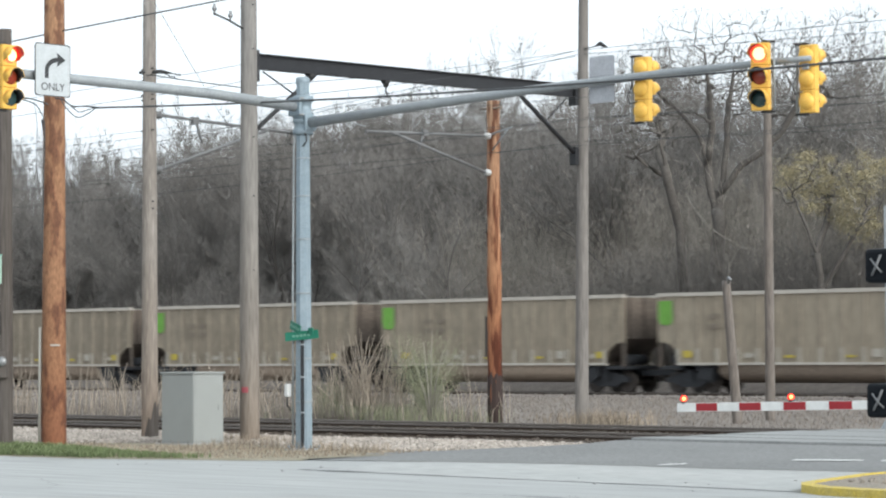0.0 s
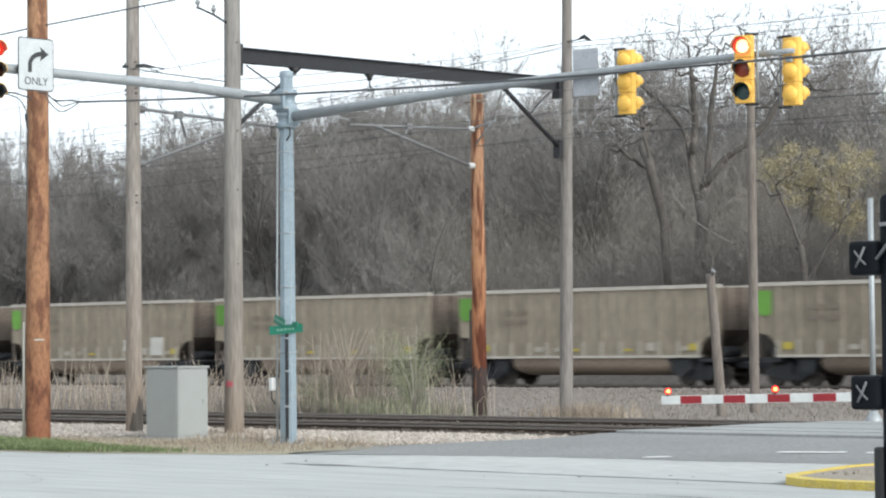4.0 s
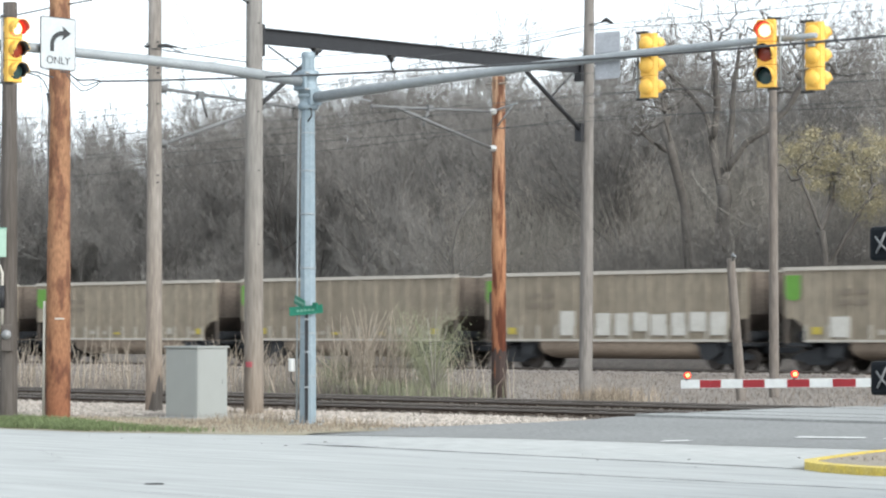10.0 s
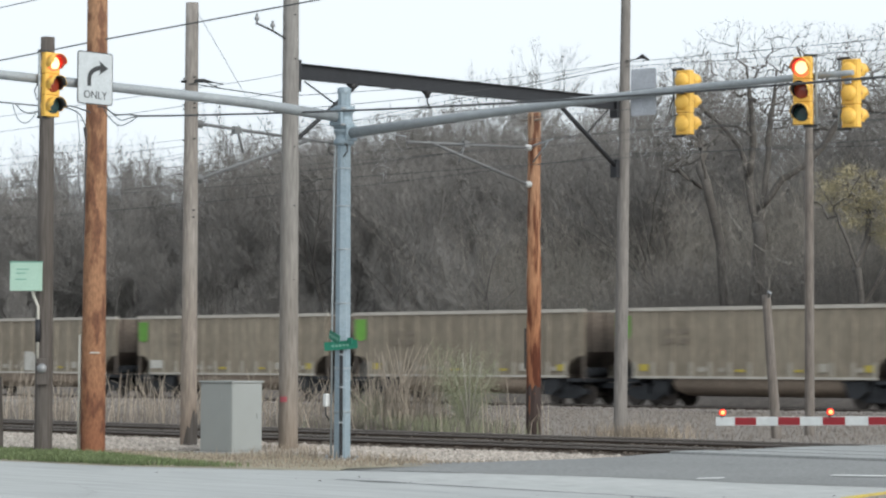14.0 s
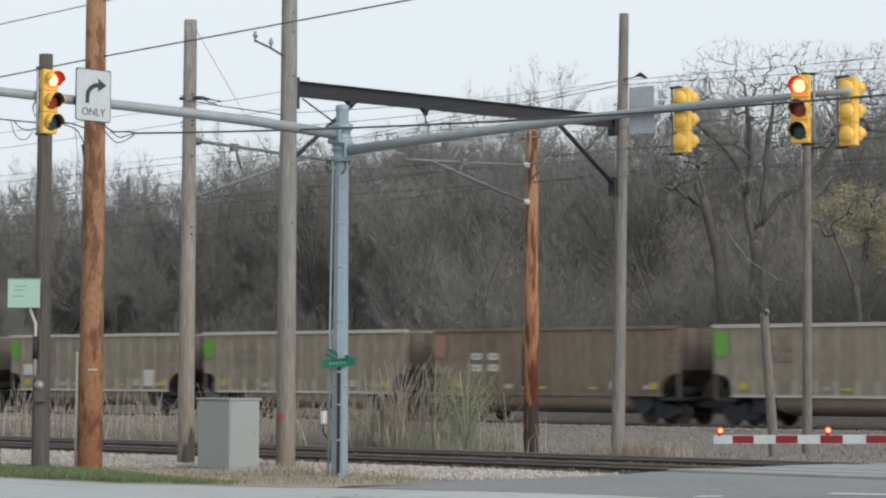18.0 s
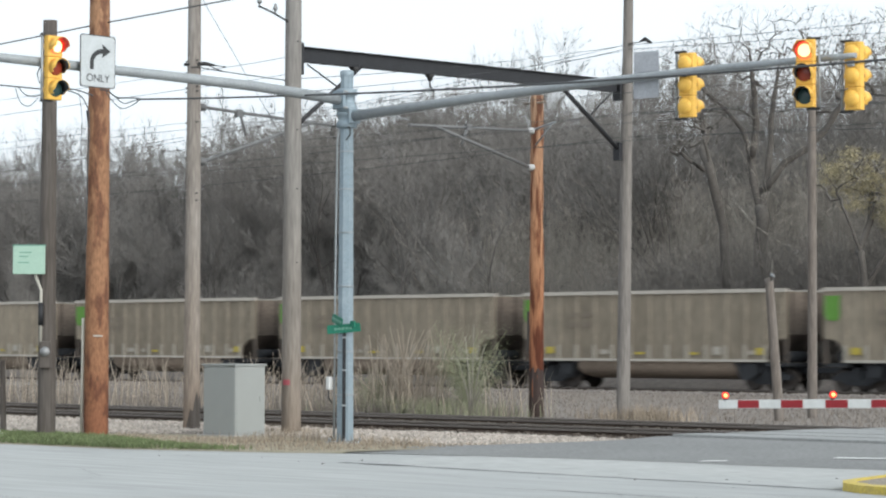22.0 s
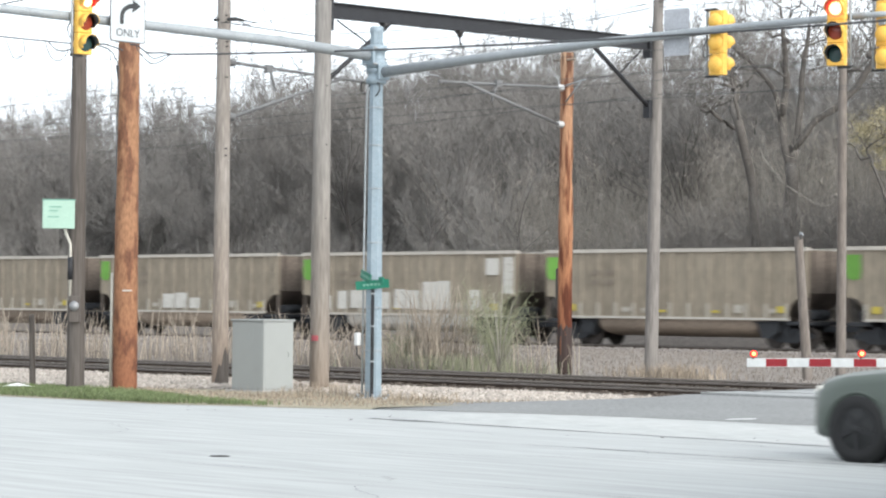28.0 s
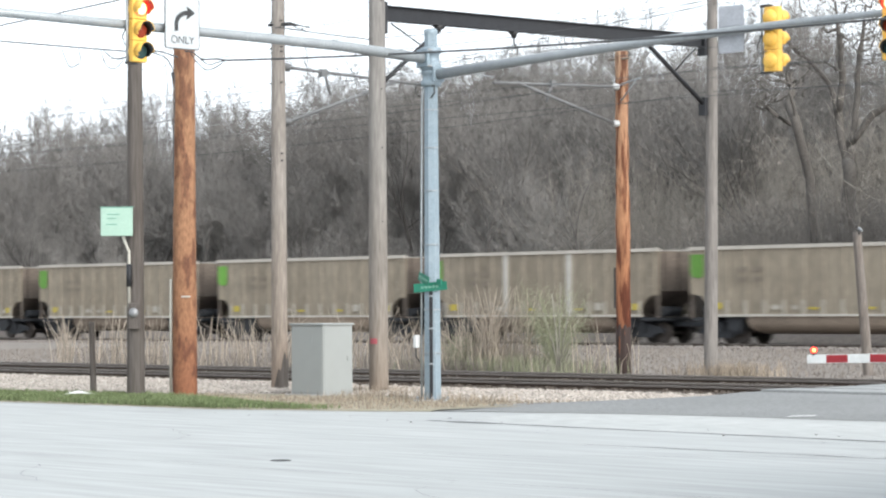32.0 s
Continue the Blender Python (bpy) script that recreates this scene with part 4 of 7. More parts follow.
def traffic_signal(at, lit, label, bracket_side=1):
    """Three round lamps one above the other, looking along -y of its own."""
    t = thing("traffic_signal", label, "traffic light", at, "signals on the mast arms")
    for k, (z, lens) in enumerate(((0.355, "lit_red" if lit else "lens_red"), (0.0, "lens_amber"), (-0.355, "lens_green"))):
        g = G()
        o = 0.152
        pts = [(-o, -0.03), (-o + 0.02, -0.05), (o - 0.02, -0.05), (o, -0.03), (o, 0.07), (o - 0.05, 0.1), (-o + 0.05, 0.1), (-o, 0.07)]
        n = len(pts)
        g.add([(x, y, z - 0.175) for x, y in pts] + [(x, y, z + 0.175) for x, y in pts], [tuple(range(n)), tuple(range(2 * n - 1, n - 1, -1))] + [(i, (i + 1) % n, n + (i + 1) % n, n + i) for i in range(n)])
        h = part("housing", g, M["yellow"], t, "yellow housing section", 0.012)
        dome = G().lathe([(0.135, 0.09), (0.125, 0.13), (0.1, 0.16), (0.05, 0.18), (0.0, 0.185)], 16, Matrix.Translation((0, 0, z)) @ pose(0, 0, 0, -90))
        part("back_dome", dome, M["yellow"], h)
        part("visor", visor(Matrix.Translation((0, -0.05, z))), M["yellow"], h, "hood over the lamp")
        # the lining round a lit lamp is coloured red for the lamp's glow
        part("visor_lining", visor(Matrix.Translation((0, -0.049, z)), 0.93), M["hood_redglow" if lens == "lit_red" else "signblack"], h, "dark inside of the hood")
        lens_ob = part("lens", G().lathe([(0.0, 0.045), (0.06, 0.04), (0.1, 0.028)] if lens == "lit_red" else [(0.0, 0.045), (0.06, 0.04), (0.1, 0.028), (0.118, 0.018)], 18, Matrix.Translation((0, -0.05, z)) @ pose(0, 0, 0, 90)), M[lens], h, "glowing red lamp" if lens == "lit_red" else "dark unlit lens")
        part("lens_rim", G().lathe([(0.1, 0.028), (0.118, 0.018), (0.128, 0.01), (0.134, 0.0)] if lens == "lit_red" else [(0.118, 0.018), (0.126, 0.012), (0.131, 0.0)], 18, Matrix.Translation((0, -0.05, z)) @ pose(0, 0, 0, 90)), M["lit_rim" if lens == "lit_red" else lens], h)
    part("bracket_tube", G().tube([(0.2 * bracket_side, 0.06, -0.56), (0.2 * bracket_side, 0.06, 0.56)], 0.022, 8), M["galv2"], t)
    for z in (-0.55, 0.55):
        part("bracket_clamp", G().box(min(0, 0.22 * bracket_side), max(0, 0.22 * bracket_side), 0.03, 0.09, z - 0.02, z + 0.02), M["darkmetal"], t)
    part("arm_clamp", G().box(-0.06, 0.06, 0.08, 0.14, 0.14, 0.24), M["galv2"], t, "", 0.01)
    part("lead_wire", G().tube([(0.14 * bracket_side, 0.12, 0.1), (0.22 * bracket_side, 0.16, -0.1), (0.16 * bracket_side, 0.18, -0.24), (0.04, 0.14, -0.2)], 0.012, 6), M["cable"], t)
    return t


traffic_signal(pose(MX + 0.2, 25.24, 6.38, 0, 0, 90), True, "yellow three-lamp signal showing red on the arm", -1)
traffic_signal(pose(-23.1, MY - 0.2, 6.07, 0, 0, 20), True, "yellow three-lamp signal with its red lamp glowing")
traffic_signal(pose(-25.74, MY + 0.2, 6.1, 0, 0, 180), False, "yellow signal turned away, its back to the street", 1)
traffic_signal(pose(-22.45, MY + 0.2, 6.01, 0, 0, 180), False, "yellow signal turned away at the arm's end", 1)

# right-turn sign on the arm
turn_sign = thing("turn_only_sign", "white rectangular sign with right-turn arrow and ONLY", "traffic sign", pose(MX + 0.16, 26.18, 6.57, 0, 0, 90))


def rounded(w, h, r, n=5):
    out = []
    for cx, cz, a in ((w / 2 - r, h / 2 - r, 0), (-w / 2 + r, h / 2 - r, 90), (-w / 2 + r, -h / 2 + r, 180), (w / 2 - r, -h / 2 + r, 270)):
        for i in range(n + 1):
            q = radians(a + 90 * i / n)
            out.append((cx + r * math.cos(q), cz + r * math.sin(q)))
    return out


part("border", G().prism(rounded(0.75, 0.89, 0.05), -0.003, 0.003), M["signblack"], turn_sign, "dark border")
part("face", G().prism(rounded(0.715, 0.855, 0.045), -0.009, -0.0035), M["signwhite"], turn_sign)
outer = [(-0.17 + 0.0 + 0.29 * (1 - math.cos(radians(a))), -0.02 + 0.24 * math.sin(radians(a))) for a in range(0, 91, 10)]
inner = [(-0.09 + 0.21 * (1 - math.cos(radians(a))), -0.02 + 0.16 * math.sin(radians(a))) for a in range(90, -1, -10)]
part("arrow", G().prism([(-0.17, -0.14)] + outer + inner + [(-0.09, -0.14)], -0.012, -0.0095), M["signblack"], turn_sign, "curved black arrow")
part("arrow_head", G().prism([(0.08, 0.3), (0.27, 0.185), (0.08, 0.06), (0.115, 0.185)], -0.012, -0.0095), M["signblack"], turn_sign)
text_part("lettering", "ONLY", 0.185, M["signblack"], turn_sign, pose(0, -0.011, -0.29, 90, 0, 0))
part("sign_clamp", G().box(-0.06, 0.06, 0.004, 0.1, -0.2, 0.1), M["galv2"], turn_sign)

# bare back of a sign on the other arm
back = thing("sign_back", "bare aluminium back of a sign on the arm", "traffic sign", pose(-26.57, MY + 0.12, 6.33))
part("panel", G().prism(rounded(0.54, 0.78, 0.04), -0.003, 0.003), M["signback"], back)
part("rib", G().box(-0.24, 0.24, -0.02, -0.004, -0.02, 0.05), M["galv2"], back)

# street name blades on the pole
names = thing("street_name_sign", "two green street name blades clamped to the pole", "street sign", pose(MX, MY, 2.2))
for z, rz, ry, x0, x1 in ((-0.07, 30, -5, -0.3, 0.34), (0.09, -14, 17, -0.17, 0.22)):
    b = part("blade", G().prism(rounded(x1 - x0, 0.16, 0.01), -0.006, 0.006), M["signgreen"], names, "green blade", at=pose(0, 0, z, 0, ry, rz) @ Matrix.Translation(((x0 + x1) / 2, -0.19, 0)))
    for k in range(5):
        c = -0.2 + 0.08 * k
        part("print_bar", G().box(c * 0.9, c * 0.9 + 0.05, -0.009, -0.0062, -0.022, 0.02), M["mintink"], b)
part("end_cap", G().box(0.25, 0.37, -0.13, -0.1, -0.04, 0.07), M["signgreen"], names)

# control cabinet on its pad
cab = thing("control_cabinet", "grey-green steel control cabinet on a concrete pad", "utility cabinet", pose(-37.67, 32.9, 0.0, 0, 0, 1))
part("pad", G().box(-0.87, 0.27, -0.2, 0.82, -0.05, 0.04), M["pad"], cab, "concrete pad", 0.02)
part("body", G().box(-0.77, 0.17, -0.1, 0.7, 0.03, 1.41), M["cabinet"], cab, "", 0.012)
part("roof", G().box(-0.8, 0.2, -0.13, 0.73, 1.41, 1.45), M["cabinet"], cab, "slightly oversailing lid", 0.012)
door = part("door", G().box(0.17, 0.178, -0.06, 0.66, 0.08, 1.39), M["cabinet"], cab, "", 0.006)
part("handle", G().box(0.178, 0.19, 0.55, 0.58, 0.7, 0.8), M["cabinet"], door)
side_panel = part("side_panel", G().box(-0.73, 0.13, -0.106, -0.1, 0.07, 1.38), M["cabinet"], cab, "", 0.006)
for i in range(5):
    part("louvre", G().box(-0.3, -0.14, -0.11, -0.105, 1.05 + i * 0.045, 1.075 + i * 0.045), M["cabinet"], side_panel)

# the black overhead beam and its braces
beam = thing("gantry_beam", "black steel I-beam between two poles over the tracks", "beam")
A, Bp = Vector((-37.75, 34.7, 7.775)), Vector((-40.62, 48.2, 8.37))
d = (Bp - A).normalized()
side = d.cross(Vector((0, 0, 1))).normalized()
up = side.cross(d)


def along(k, s, u):
    return tuple(A + (Bp - A) * k + side * s + up * u)


def beam_box(s0, s1, u0, u1):
    v = [along(k, s, u) for k in (0, 1) for u in (u0, u1) for s in (s0, s1)]
    return G().add(v, [(0, 1, 3, 2), (4, 6, 7, 5), (0, 4, 5, 1), (2, 3, 7, 6), (0, 2, 6, 4), (1, 5, 7, 3)])


part("web", beam_box(-0.012, 0.012, -0.14, 0.14), M["black"], beam)
part("top_flange", beam_box(-0.085, 0.085, 0.14, 0.16), M["black"], beam)
part("bottom_flange", beam_box(-0.085, 0.085, -0.16, -0.14), M["black"], beam)
part("end_plate", G().box(-37.87, -37.63, 34.62, 34.72, 7.35, 8.0), M["black"], beam)
part("end_plate", G().box(-40.74, -40.5, 48.12, 48.22, 8.0, 8.62), M["black"], beam)
part("knee_brace", G().tube([(-37.75, 34.68, 6.35), along(0.16, 0, -0.15)], 0.05, 6), M["black"], beam)
part("knee_brace", G().tube([(-40.6, 48.2, 6.78), along(0.79, 0, -0.15)], 0.06, 6), M["black"], beam)
part("brace_foot", G().box(-40.7, -40.5, 48.1, 48.25, 6.5, 6.95), M["black"], beam)
part("tie_rod", G().tube([along(0.02, 0, -0.2), along(0.12, 0, -0.72)], 0.02, 6), M["black"], beam)
part("tie_rod", G().tube([along(0.97, 0, -0.2), along(0.89, 0, -0.8)], 0.025, 6), M["black"], beam)
for k in (0.145, 0.36):
    part("hanger", G().tube([along(k, 0, -0.16), along(k, 0, -0.24), along(k, 0, -0.3)], [0.13, 0.06, 0.05], 8), M["darkmetal"], beam)
part("hanger_insulator", G().tube([along(0.36, 0, -0.3), along(0.36, 0, -0.42), along(0.36, 0.1, -0.55)], 0.02, 6), M["darkmetal"], beam)


def catenary_bracket(x, y, s, z, reach, low, label):
    """A pull-off bracket over a track: a level tube, a diagonal, two insulators at the pole."""
    t = thing("catenary_bracket", label, "bracket", pose(x, y, z))
    part("top_tube", G().tube([(0, 0.25 * s, 0.0), (0, reach * s, -0.15)], 0.034, 8), M["dullsteel"], t)
    part("diagonal", G().tube([(0, 0.28 * s, -low), (0, reach * 0.82 * s, -0.1)], 0.04, 8), M["dullsteel"], t)
    dk = 0.3 if s > 0 else 0.55
    part("drop_rod", G().tube([(0, reach * dk * s, 0.0), (0, reach * (dk + 0.05) * s, -0.52)], 0.03, 6), M["dullsteel"], t)
    part("tube_clamp", G().box(-0.05, 0.05, min(reach * (dk - 0.02) * s, reach * (dk + 0.02) * s), max(reach * (dk - 0.02) * s, reach * (dk + 0.02) * s), -0.14, 0.02), M["dullsteel"], t)
    part("steady_arm", G().tube([(0, reach * s, -0.02), (0, (reach + 0.9) * s, 0.05)], 0.018, 6), M["galv2"], t)
    for a, b in ((0.0, 0.0), (-low, 0.0)):
        i = part("insulator", G().lathe([(0.03, -0.02), (0.09, 0.0), (0.05, 0.03), (0.09, 0.06), (0.05, 0.09), (0.08, 0.12), (0.03, 0.15)], 12, Matrix.Translation((0, 0.17 * s, a)) @ pose(0, 0, 0, -90 * s)), M["porcelain" if s < 0 else "dullsteel"], t, "ribbed insulator at the pole")
    return t


catenary_bracket(-40.5, 34.22, 1, 6.85, 4.2, 1.15, "grey tube bracket with insulators over the near track")
catenary_bracket(-43.53, 48.39, -1, 7.42, 4.7, 0.95, "grey tube bracket with white insulators over the second track")
small = thing("cross_arm", "small pale cross arms on the orange pole", "bracket", pose(-43.53, 48.39, 7.4))
part("arm", G().tube([(-0.1, -0.1, 0.05), (0.95, -0.35, 0.18)], 0.025, 6), M["galv2"], small)
part("strut", G().tube([(0.1, -0.15, -0.35), (0.75, -0.3, 0.12)], 0.02, 6), M["galv2"], small)
part("arm", G().tube([(-0.35, -0.1, 0.75), (0.4, -0.1, 0.75)], 0.03, 6), M["wood_grey"], small)


# ---- overhead wires ----
def wire(name, a, b, sag, r, label, material="cable"):
    g = G()
    a, b = Vector(a), Vector(b)
    n = 24
    g.tube([a + (b - a) * i / n - Vector((0, 0, 4 * sag * (i / n) * (1 - i / n))) for i in range(n + 1)], r, 5)
    return tagged(part(name, g, M[material], fix=False), label, "wire", "overhead wires")


wire("messenger_cable", (-38.3, 31.0, 6.61), (-8.0, 31.0, 6.2), 0.34, 0.02, "thick dark cable slung past the mast arms")
wire("messenger_cable", (-72, 30.4, 10.9), (-40.6, 30.4, 6.92), 0.0, 0.016, "dark cable coming down to the short dark pole")
wire("power_wire", (-95, 31.2, 7.2), (-39.7, 31.2, 8.25), 0.3, 0.015, "thin wire rising to the brown pole")
wire("power_wire", (-39.7, 31.2, 8.25), (5, 31.2, 9.9), 0.1, 0.015, "thin wire rising from the brown pole")
for yy, zz, sg in ((TRACK_A, 6.95, 0.35), (TRACK_A, 5.9, 0.0), (TRACK_B, 7.75, 0.35), (TRACK_B, 6.75, 0.0), (TRACK_A, 6.45, 0.15)):
    wire("catenary_wire", (-150, yy, zz), (-42.5, yy, zz), sg, 0.006, "catenary wire over the tracks")
    wire("catenary_wire", (-42.5, yy, zz), (40, yy, zz), sg * 0.6, 0.006, "catenary wire over the tracks")
for zz in (9.4, 9.3, 7.7, 7.1):
    wire("line_wire", (-90, 48.3, zz - (2.6 if zz > 9 else 0.3)), (-40.58, 48.3, zz), 0.5, 0.008, "thin line wire between the far poles")
    wire("line_wire", (-40.58, 48.3, zz), (40, 48.3, zz + (0.9 if zz > 9.35 else -0.6)), 0.5, 0.008, "thin line wire between the far poles")
for zz in (7.6, 7.25):
    wire("line_wire", (-120, 34.3, zz - 0.3), (-40.5, 34.3, zz), 0.4, 0.006, "thin line wire to the grey pole")
    wire("line_wire", (-40.5, 34.3, zz), (-37.73, 34.4, zz + 0.1), 0.02, 0.006, "thin line wire to the grey pole")
wire("line_wire", (-37.73, 34.51, 10.55), (30, 34.6, 13.2), 0.3, 0.012, "thin line wire from the stout pole")
wire("line_wire", (-37.73, 34.51, 10.4), (-110, 34.6, 8.4), 0.2, 0.012, "thin line wire from the stout pole")
wire("line_wire", (-37.73, 34.4, 7.24), (-40.55, 48.2, 9.38), 0.1, 0.008, "thin line wire beside the black beam")
wire("line_wire", (-37.73, 34.4, 6.96), (-40.55, 48.2, 9.24), 0.1, 0.008, "thin line wire beside the black beam")
wire("guy_wire", (-40.45, 34.25, 9.3), (-37.85, 34.45, 5.9), 0.0, 0.006, "thin guy wire between the grey poles")
loop = thing("service_cable", "drooping service cables between the near poles", "cable")


def droop(points, r=0.012):
    """A slack strand that runs smoothly through its points."""
    p = [Vector(q) for q in points]
    line = []
    for i in range(len(p) - 1):
        a, b, c, d = p[max(i - 1, 0)], p[i], p[i + 1], p[min(i + 2, len(p) - 1)]
        for k in range(6):
            f = k / 6
            line.append(0.5 * (2 * b + (c - a) * f + (2 * a - 5 * b + 4 * c - d) * f * f + (3 * b - a - 3 * c + d) * f ** 3))
    line.append(p[-1])
    part("strand", G().tube(line, r, 5), M["cable"], loop)


droop([(-41.33, 30.3, 7.01), (-41.1, 30.3, 6.85), (-40.82, 30.3, 6.78), (-40.5, 30.26, 6.8)])
droop([(-42.3, 30.38, 7.1), (-42.15, 30.3, 6.82), (-42.5, 30.3, 6.75), (-42.9, 30.38, 7.16)], 0.009)
droop([(-41.5, 30.35, 7.02), (-41.25, 30.3, 6.7), (-40.95, 30.3, 6.6), (-40.62, 30.27, 6.75)], 0.009)
droop([(-40.4, 30.4, 6.9), (-40.02, 30.6, 6.9), (-39.8, 30.7, 6.85), (-39.6, 30.85, 6.76)], 0.016)
droop([(-40.31, 30.6, 6.92), (-39.94, 30.75, 6.8), (-39.78, 30.8, 6.62), (-39.72, 30.85, 6.3), (-39.75, 30.85, 5.2), (-39.78, 30.85, 3.8)], 0.013)
droop([(-39.88, 30.72, 6.82), (-39.82, 30.75, 6.3), (-39.84, 30.75, 5.6), (-39.8, 30.8, 5.0)], 0.007)
droop([(-39.5, 30.95, 6.88), (-39.19, 30.9, 6.83), (-38.9, 30.9, 6.68), (-38.6, 31.0, 6.66), (-38.3, 31.0, 6.62)], 0.016)
droop([(-39.25, 30.9, 6.82), (-39.05, 30.9, 6.62), (-38.75, 30.9, 6.45), (-38.5, 30.95, 6.5), (-38.3, 31.0, 6.61)], 0.011)
droop([(-38.95, 30.9, 6.69), (-38.7, 30.9, 6.55), (-38.5, 30.95, 6.58), (-38.3, 31.0, 6.62)], 0.011)
tie_wire = [(-40.56, 34.1, 7.68), (-40.1, 34.1, 7.62), (-39.47, 34.15, 7.5), (-37.7, 34.3, 7.2)]
droop(tie_wire, 0.012)
droop([(-40.3, 34.08, 7.66), (-40.05, 34.08, 7.7), (-39.75, 34.1, 7.6), (-39.47, 34.15, 7.5)], 0.01)
knob = thing("wire_clamp", "dark wire clamp by the slim pole", "clamp", pose(-40.58, 48.3, 9.42))
part("clamp", G().tube([(0.05, 0, 0), (0.55, 0, 0.03), (0.75, 0, 0.09), (0.95, 0, -0.02)], [0.012, 0.015, 0.06, 0.03], 8), M["darkmetal"], knob)


# ---- crossing gate ----
GY = 31.5
DROOP = pose(0, 0, 0, 0, -1.2, 0)  # the arm hangs a little at its tip
gate = thing("crossing_gate", "lowered red and white striped crossing gate arm with lamps", "crossing gate", pose(-16.48, GY, 0.15))
arm_board = part("arm", G().box(-7.98, -0.5, -0.022, 0.022, 0.74, 0.875), M["white"], gate, "white arm board", 0.004, at=Matrix.Translation((-7.9, 0, 0.76)) @ DROOP @ Matrix.Translation((7.9, 0, -0.81)))
for i in range(9):
    x0 = -7.6 + i * 0.832
    part("stripe", G().box(x0, x0 + 0.41, -0.026, 0.026, 0.748, 0.868), M["red"], arm_board, "red stripe")
for x, lamp in ((-7.86, "lit_gate"), (-5.81, "lit_gate"), (-3.75, "lit_gate")):
    h = part("lamp_bracket", G().tube([(x, 0, 0.86), (x, 0, 0.93)], 0.03, 6), M["darkmetal"], arm_board)
    part("gate_lamp", G().lathe([(0.0, 0.055), (0.02, 0.052), (0.034, 0.04)], 14, Matrix.Translation((x, 0, 0.945)) @ pose(0, 0, 0, 90, 0, 42)), M[lamp], h, "glowing red lamp")
    part("lamp_rim", G().lathe([(0.034, 0.04), (0.05, 0.02), (0.055, 0.0), (0.045, -0.04), (0.0, -0.05)], 14, Matrix.Translation((x, 0, 0.945)) @ pose(0, 0, 0, 90, 0, 42)), M["lit_gate_rim"], h)
    part("lamp_hood", G().lathe([(0.06, -0.03), (0.064, 0.0), (0.06, 0.03)], 14, Matrix.Translation((x, 0, 0.945)) @ pose(0, 0, 0, 90, 0, 42)), M["black"], h)
part("mast", G().tube([(0, 0.25, -0.05), (0, 0.25, 4.2)], 0.07, 12), M["galv2"], gate)
part("mechanism", G().box(-0.25, 0.25, 0.05, 0.55, 0.45, 1.15), M["galv2"], gate, "grey gate mechanism box", 0.03)
part("counterweight", G().box(0.4, 1.1, -0.06, 0.06, 0.62, 0.98), M["darkmetal"], gate, "", 0.02)
part("crossbuck", G().box(-0.6, 0.6, 0.16, 0.17, 3.55, 3.78, pose(0, 0, 0)), M["white"], gate)

# the black truck body that waits at the line
TX, TY = -10.9, 16.8
truck = thing("truck", "black steel-bodied truck waiting at the stop line", "truck", pose(TX, TY, 0, 0, 0, 0))
part("body", G().box(0, 2.4, 0.0, 5.2, 0.42, 2.95), M["truckblack"], truck, "tall black steel body", 0.07)
for z in (2.3, 1.24):
    b = part("bracket_box", G().box(-0.24, 0.02, -0.05, 0.2, z, z + 0.27), M["truckblack"], truck, "square black bracket box", 0.03)
    part("latch", G().tube([(-0.16, -0.06, z + 0.06), (-0.11, -0.075, z + 0.13), (-0.07, -0.07, z + 0.22)], 0.01, 6), M["dullsteel"], b)
    part("latch", G().tube([(-0.17, -0.06, z + 0.19), (-0.11, -0.078, z + 0.13), (-0.06, -0.07, z + 0.08)], 0.008, 6), M["dullsteel"], b)
lampp = part("lamp_mount", G().lathe([(0.0, 0.03), (0.07, 0.02), (0.07, 0.0)], 16, Matrix.Translation((0.225, -0.01, 2.5)) @ pose(0, 0, 0, 90)), M["carblack"], truck)
part("tail_lamp", G().lathe([(0.0, 0.045), (0.03, 0.04), (0.05, 0.02)], 16, Matrix.Translation((0.225, -0.015, 2.5)) @ pose(0, 0, 0, 90)), M["red"], lampp, "round red lamp")
part("strut", G().tube([(0.02, -0.04, 2.42), (0.35, -0.05, 2.78)], 0.014, 6), M["steel"], truck)
part("rail_strip", G().box(0.04, 2.36, -0.03, 0.0, 2.68, 2.71), M["steel"], truck)
part("mud_flap", G().box(-0.05, 0.03, -0.02, 0.3, 0.5, 0.95), M["carblack"], truck, "", 0.02)
part("chassis", G().box(0.5, 1.9, 0.1, 7.3, 0.5, 0.75), M["carblack"], truck)
part("cab", G().box(0.15, 2.25, 5.4, 7.2, 0.5, 2.6), M["truckblack"], truck, "", 0.08)
for x in (0.05, 2.05):
    for y in (1.1, 6.3):
        w = part("wheel", G().lathe([(0.0, 0.0), (0.3, 0.0), (0.46, 0.02), (0.5, 0.08), (0.5, 0.22), (0.46, 0.28), (0.3, 0.3), (0.0, 0.3)], 24, Matrix.Translation((x, y, 0.5)) @ pose(0, 0, 0, 0, 90)), M["tyre"], truck)
        part("hub", G().lathe([(0.0, -0.02), (0.2, -0.015), (0.26, 0.0)], 16, Matrix.Translation((x, y, 0.5)) @ pose(0, 0, 0, 0, 90)), M["steel"], w)


# ---- the coal train ----
PITCH, SPEED = 16.18, 1.166  # metres from car to car; cars a second
HALF = 7.2
SIDE = [(-HALF, 4.02), (-HALF, 2.12), (-HALF + 0.55, 2.08), (-HALF + 0.85, 1.9), (-HALF + 1.0, 1.62), (-HALF + 1.05, 1.24), (HALF - 1.05, 1.24), (HALF - 1.0, 1.62), (HALF - 0.85, 1.9), (HALF - 0.55, 2.08), (HALF, 2.12), (HALF, 4.02)]
car_mesh = {}


